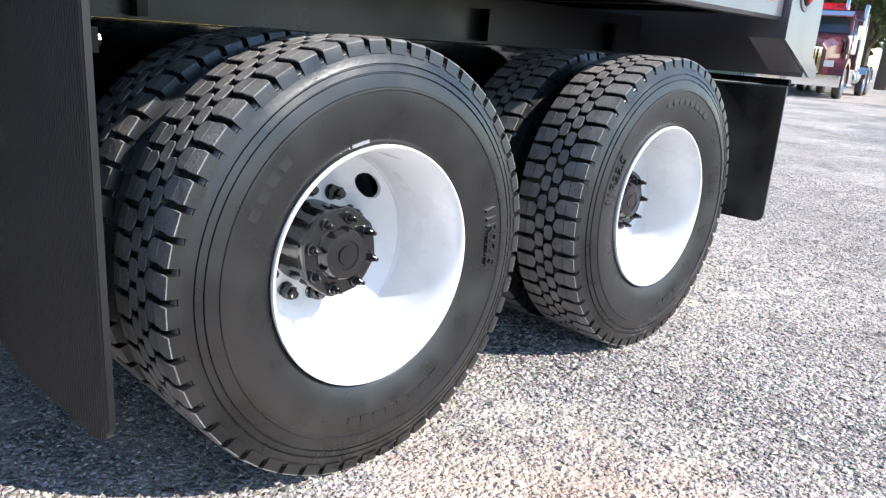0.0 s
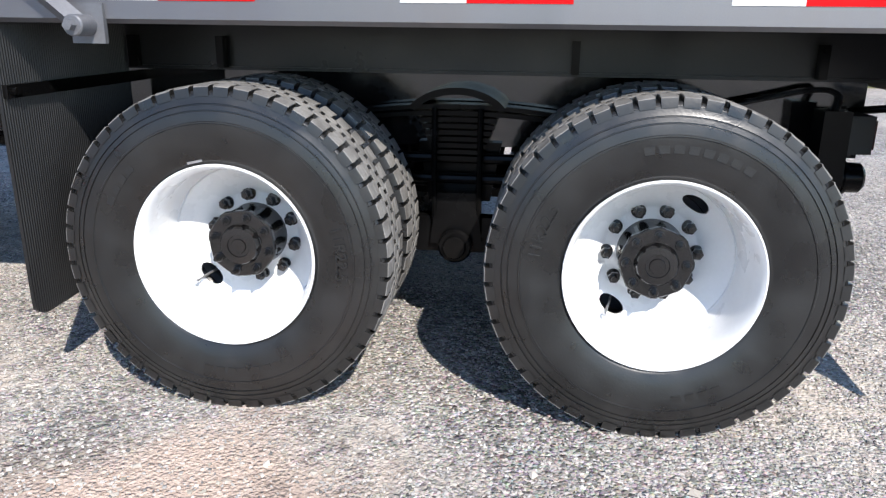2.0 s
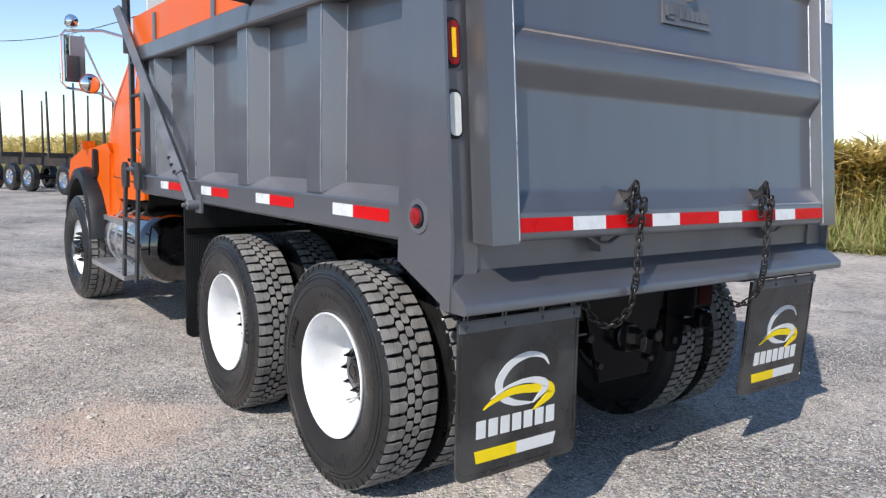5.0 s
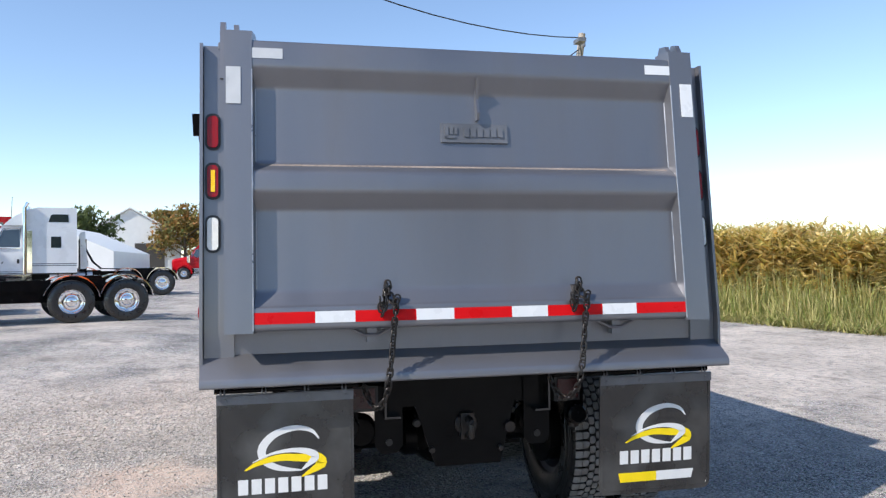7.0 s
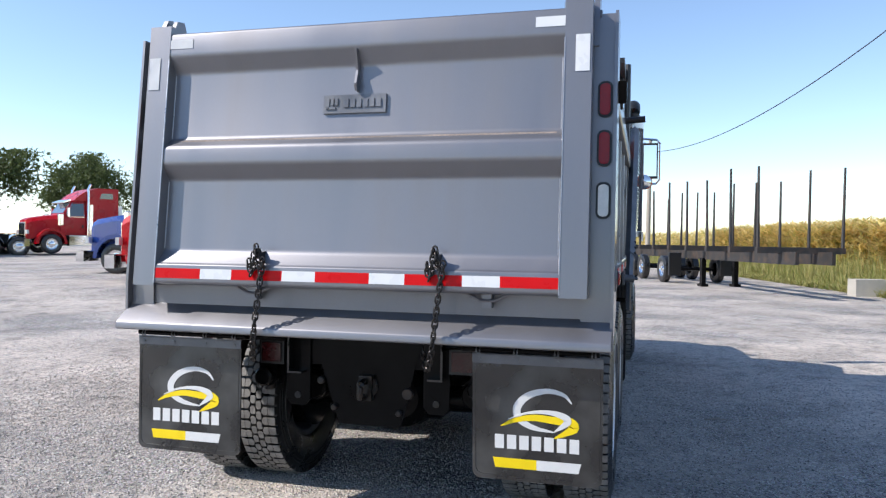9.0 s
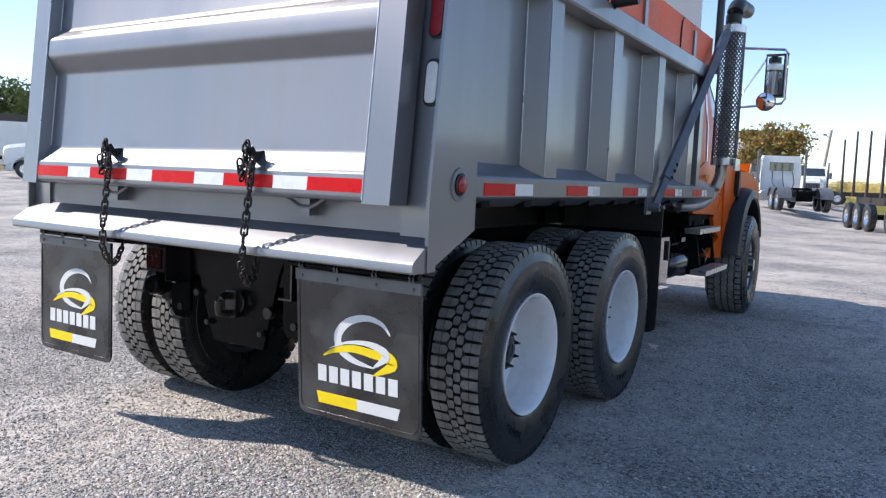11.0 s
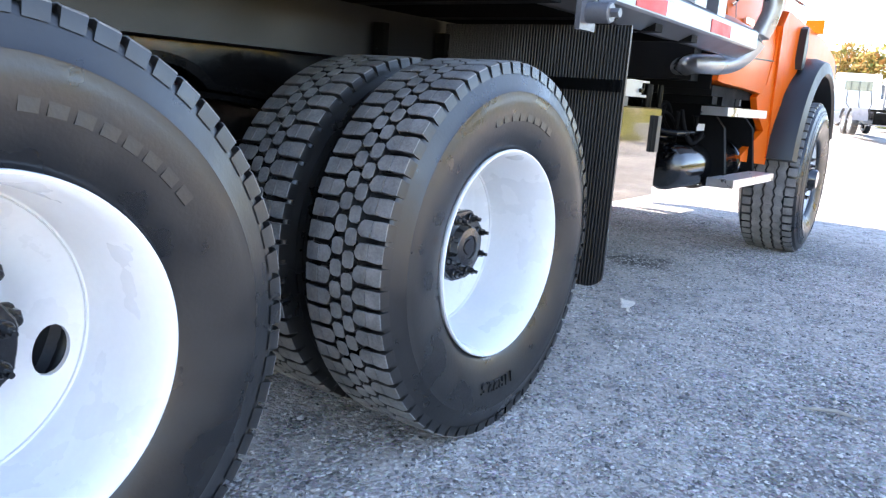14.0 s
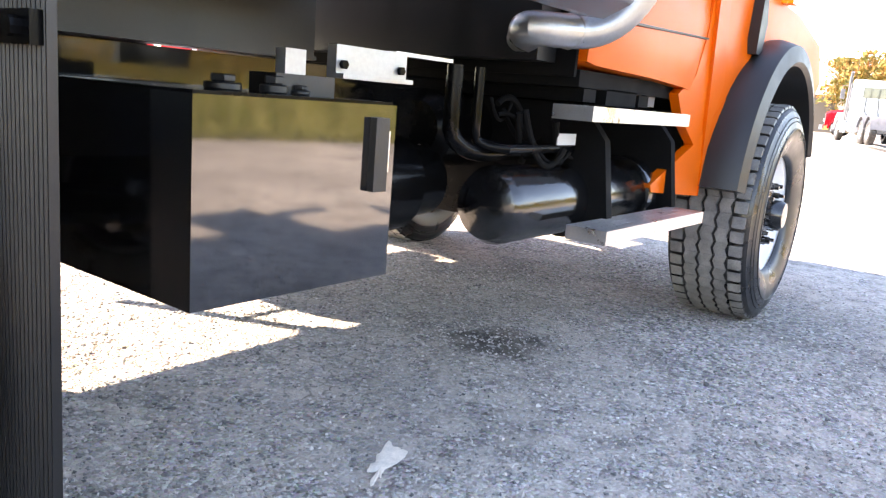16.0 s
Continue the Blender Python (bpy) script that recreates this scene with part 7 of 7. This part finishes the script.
        part("door_seal", bm, PLASTIC, cb)
    bm = B()
    tube(bm, [(-1.3, 0.9, 2.8), (-1.35, 0.92, 3.9)], 0.010, 5)
    part("antenna", bm, PLASTIC, cb)
    bm = B()
    box(bm, 1.05, 1.30, -1.18, 1.18, 0.40, 0.76)
    soft(bm, 0.04, 2)
    part("bumper", bm, chrome, t)
    bm = B()
    box(bm, -6.5, -5.6, -0.42, 0.42, 1.02, 1.12)
    soft(bm, 0.03)
    part("fifth_wheel", bm, BLACK, t)
    bm = B()
    if day:
        box(bm, back - 0.02, back + 0.01, -0.60, 0.60, 2.02, 2.48)
        soft(bm, 0.008)
        part("rear_window", bm, GLASS, cb)
    else:
        box(bm, back - 0.35, back - 0.08, -0.8, 0.8, 1.02, 2.3)
        soft(bm, 0.03)
        hb = part("headboard", bm, BLACK, t)
        for s in (1, -1):
            bm = B()
            prism(bm, [(back - 0.42, 1.25), (back - 0.30, 1.12), (back - 0.12, 1.12), (back - 0.12, 2.55), (back - 0.30, 2.60), (back - 0.34, 1.75)], "y", s * 0.85, s * 0.89)
            part("side_fairing", bm, ALU, hb)
    for y in (-0.5, 0.0, 0.5):
        bm = B()
        tube(bm, [(back - 0.3, y, 2.0), (back - 0.6, y * 1.1, 1.4), (back - 0.9, y * 0.8, 1.12), (back - 1.6, y * 0.5, 1.1)], 0.025, 6)
        part("air_hose", bm, PLASTIC, t)
    return t


def on(x, y, yaw, dz=0.0):
    return pose(x, y, lie(x, y) + dz, 0, 0, yaw)


tractor(on(13.25, 11.54, 110), BODYRED, "red long-nosed tractor with sleeper and chrome stacks", 1.4, True, axles=(-5.73, -6.95))
tractor(on(17.3, 15.9, 105), BODYBLUE, "dark blue tractor parked behind the red one", 2.0, True)
tractor(on(26.7, 12.4, 105), BODYWHITE, "white tractor with striped sleeper and twin stacks", 1.8, True, lower=STEEL)
tractor(on(32.5, 16.6, 105), BODYRED, "red and white tractor far across the yard", 1.8, True)
ROW = [((21.6, 37.0), BODYWHITE, "white tractor in the far row"), ((20.0, 40.5), BODYWHITE, "white tractor in the far row"), ((20.9, 33.6), BODYRED, "red tractor in the far row"),
       ((23.2, 36.3), BODYRED, "red tractor in the far row"), ((26.0, 47.0), SHEET, "pale tractor in the far row"), ((27.5, 29.0), BODYRED, "red tractor in the far row")]
for (x, y), p, lb in ROW:
    tractor(on(x, y, 150), p, lb, 1.6, True, group="far row of tractors")
tractor(on(-25.5, -7.3, 10), MAROON, "maroon tractor with a chrome grille", 1.8, False)
tractor(on(-29.5, -9.2, 12), BODYRED, "red tractor behind, with a bright bumper", 1.8, True)
tractor(on(41.9, 4.1, 20), BODYWHITE, "pale day-cab truck at the yard's end", 0.0, False, day=True, chrome=STEEL, visor=False)
tractor(on(54.9, 3.58, 190), BODYWHITE, "white day-cab tractor seen from its nose", 0.0, False, day=True, chrome=STEEL, visor=False)


tractor(on(65.84, 9.3, 90), BODYRED, "red tractor at the yard's far end", 1.6, True, group="far row of tractors")


# ---- log trailer ----
def log_trailer(place):
    t = empty("log_trailer", place, "empty black log trailer with tall steel stakes", "trailer")
    for s in (1, -1):
        bm = B()
        box(bm, -12.5, 3.0, min(s * 0.45, s * 0.55), max(s * 0.45, s * 0.55), 0.95, 1.30)
        part("main_beam", bm, RUSTBLACK, t)
    for i in range(9):
        x = -12.2 + i * 1.8
        bm = B()
        box(bm, x - 0.08, x + 0.08, -1.25, 1.25, 1.25, 1.42)
        soft(bm, 0.01)
        bunk = part("bunk", bm, RUSTBLACK, t)
        for s in (1, -1):
            bm = B()
            tube(bm, [(x, s * 1.20, 1.40), (x + 0.02 * ((i * 7) % 3 - 1), s * 1.22, 3.55 + 0.1 * ((i * 5) % 3))], [0.055, 0.035], 6)
            part("stake", bm, RUSTBLACK, bunk)
    for x in (-11.4, -10.0, -8.6, -6.0):
        for s in (1, -1):
            road_wheel(t, x, s * 1.03, RIM_C)
        bm = B()
        tube(bm, [(x, -0.9, 0.51), (x, 0.9, 0.51)], 0.07, 8)
        part("axle", bm, BLACK, t)
    for s in (1, -1):
        bm = B()
        box(bm, -3.4, -3.2, min(s * 0.5, s * 0.65), max(s * 0.5, s * 0.65), 0.10, 1.0)
        box(bm, -3.5, -3.1, min(s * 0.45, s * 0.70), max(s * 0.45, s * 0.70), 0.0, 0.10)
        part("landing_leg", bm, BLACK, t)
        bm = B()
        box(bm, -5.1, -4.95, min(s * 0.75, s * 1.2), max(s * 0.75, s * 1.2), 0.30, 1.15)
        part("splash_guard", bm, PLASTIC, t)
    return t


log_trailer(pose(19.64, -4.92, 0, 0, 0, 197.3))


def box_trailer(place):
    t = empty("box_trailer", place, "plain white box trailer parked behind the tractors", "trailer")
    bm = B()
    box(bm, -6.5, 6.5, -1.25, 1.25, 1.15, 3.95)
    soft(bm, 0.04, 2)
    body = part("body", bm, SHEET, t)
    for s in (1, -1):
        for z in (1.18, 3.86):
            bm = B()
            box(bm, -6.5, 6.5, min(s * 1.25, s * 1.27), max(s * 1.25, s * 1.27), z, z + 0.10)
            part("edge_rail", bm, ALU, body)
        for x in (-5.4, -4.1):
            road_wheel(t, x, s * 1.03, RIM_W)
    bm = B()
    box(bm, -6.0, 6.0, -0.5, 0.5, 0.85, 1.15)
    part("chassis", bm, BLACK, t)
    for s in (1, -1):
        bm = B()
        box(bm, 3.6, 3.75, min(s * 0.5, s * 0.65), max(s * 0.5, s * 0.65), 0.0, 1.0)
        part("landing_leg", bm, BLACK, t)


box_trailer(on(32.0, 60.0, 149))


# ---- poles, wires, yard clutter ----
def utility_pole(x, y, h, lean_x, lean_y, label):
    p = empty("utility_pole", pose(x, y, lie(x, y)), label, "utility pole", "poles along the road")
    bm = B()
    tube(bm, [(0, 0, -0.2), (lean_x * 0.5, lean_y * 0.5, h * 0.5), (lean_x, lean_y, h)], [0.19, 0.165, 0.13], 12)
    part("shaft", bm, WOODPOLE, p)
    bm = B()
    tube(bm, [(lean_x, lean_y, h - 0.9), (lean_x - 0.9, lean_y + 0.5, h - 0.5)], 0.035, 8)
    box(bm, lean_x - 1.1, lean_x - 0.6, lean_y + 0.3, lean_y + 0.6, h - 0.62, h - 0.48)
    part("street_light_arm", bm, STEEL, p)
    bm = B()
    disc(bm, 0.05, h - 0.5, (lean_x - 0.2, lean_y, 0), "z", h - 0.3, 8)
    box(bm, lean_x - 0.25, lean_x, lean_y - 0.03, lean_y + 0.03, h - 0.55, h - 0.48)
    part("insulator", bm, STEEL, p)
    bm = B()
    tube(bm, [(0.18, 0.05, 0.2), (lean_x * 0.2 + 0.18, lean_y * 0.2 + 0.05, h * 0.2), (lean_x + 0.14, lean_y, h - 0.4)], 0.025, 6)
    part("conduit", bm, PLASTIC, p)
    return Vector((x + lean_x, y + lean_y, lie(x, y) + h))


top1 = utility_pole(21.98, -9.25, 10.2, -0.45, -1.15, "leaning weathered wooden utility pole by the road")
top2 = utility_pole(52.0, -1.6, 9.1, -0.4, -0.1, "distant wooden utility pole")
utility_pole(79.9, 5.6, 7.2, 0.3, -0.75, "distant leaning wooden pole")
# first wire's loose far end and sag are shaped to fit the camera's view
for a, b, sag in ((top1 - Vector((0, 0, 0.15)), Vector((8.0, 20.0, 20.5)), 3.93), (top1 + Vector((-0.3, 0.2, -0.65)), top2 - Vector((0, 0, 0.95)), 1.27)):
    bm = B()
    tube(bm, hang(a, b, sag, 24), 0.022, 5)
    tagged(part("overhead_wire", bm, WIRE), "black overhead wire hung from the roadside pole", "wire")
bm = B()
prism(bm, [(19.30, -7.42), (19.50, -8.30), (20.05, -8.20), (19.85, -7.32)], "z", 0.0, 0.50)
soft(bm, 0.03, 2)
tagged(part("concrete_block", bm, CONCRETE), "pale concrete block at the pole's foot", "concrete block")
bm = B()
box(bm, 21.55, 22.35, -9.65, -8.85, 0.0, 0.42)
soft(bm, 0.05, 2)
tagged(part("pole_footing", bm, CONCRETE), "grey concrete footing round the pole", "concrete block")

# ---- buildings and far trees ----
shed = empty("shed", pose(94.7, 19.2, 0.38, 0, 0, 8), "large white sheet-metal shed with open doorway", "building")
bm = B()
prism(bm, [(-6, 0), (6, 0), (6, 5.0), (0, 8.5), (-6, 5.0)], "x", 0.0, 18.0)
part("wall", bm, SHEET, shed)
bm = B()
prism(bm, [(-6.3, 4.9), (0, 8.55), (6.3, 4.9), (6.3, 5.1), (0, 8.75), (-6.3, 5.1)], "x", -0.3, 18.3)
part("roof", bm, SHEET, shed)
bm = B()
box(bm, -0.12, 0.02, -4.0, -0.5, 0.0, 4.2)
part("door", bm, ROOFDARK, shed)
store = empty("fabric_store", pose(48.0, 16.2, 0.35, 0, 0, 0), "white fabric storage building with a peaked roof", "building")
bm = B()
prism(bm, [(-4.5, 0), (4.5, 0), (4.5, 2.3), (0.6, 4.1), (0, 4.2), (-0.6, 4.1), (-4.5, 2.3)], "x", 0.0, 14.0)
part("wall", bm, SHEET, store)
bm = B()
box(bm, -0.10, 0.03, -1.6, 1.6, 0.0, 2.6)
part("door", bm, BODYWHITE, store)
barn = empty("warehouse", pose(48, 84, 0.5, 0, 0, 215), "long low warehouse with a dark flat roof", "building")
bm = B()
box(bm, -22, 22, -6, 6, 0, 3.6)
part("wall", bm, SHEET, barn)
bm = B()
box(bm, -22.4, 22.4, -6.4, 6.4, 3.6, 5.0)
part("roof", bm, ROOFDARK, barn)
for i in range(8):
    bm = B()
    box(bm, -19 + i * 5, -16.5 + i * 5, 5.98, 6.04, 0.3, 3.0)
    part("door", bm, ROOFDARK, barn)
rr = random.Random(11)
for i in range(9):
    tree(62 + i * 6 + rr.uniform(-2, 2), 128 - i * 9 + rr.uniform(-3, 3), rr.uniform(11, 15), rr.uniform(5, 7), LEAF, "broad green tree on the far side of the yard", 100 + i, 9000, group="far trees")
tree(70.0, 18.3, 6.8, 2.2, LEAF, "round green tree behind the white building", 77, 3000)
tree(94.8, 12.65, 8.9, 3.8, LEAF_AUTUMN, "roadside tree with leaves turning orange", 31, 5000)
tree(104, 16.7, 8.5, 4.5, LEAF_AUTUMN, "roadside tree with leaves turning orange", 32, 2200)
for i in range(5):
    tree(-44 - i * 4.5, -10 - i * 2.6, rr.uniform(10, 14), 3.6, LEAF, "tall dark green tree at the yard's edge", 60 + i, 8000, low=0.1, group="trees behind the trucks")
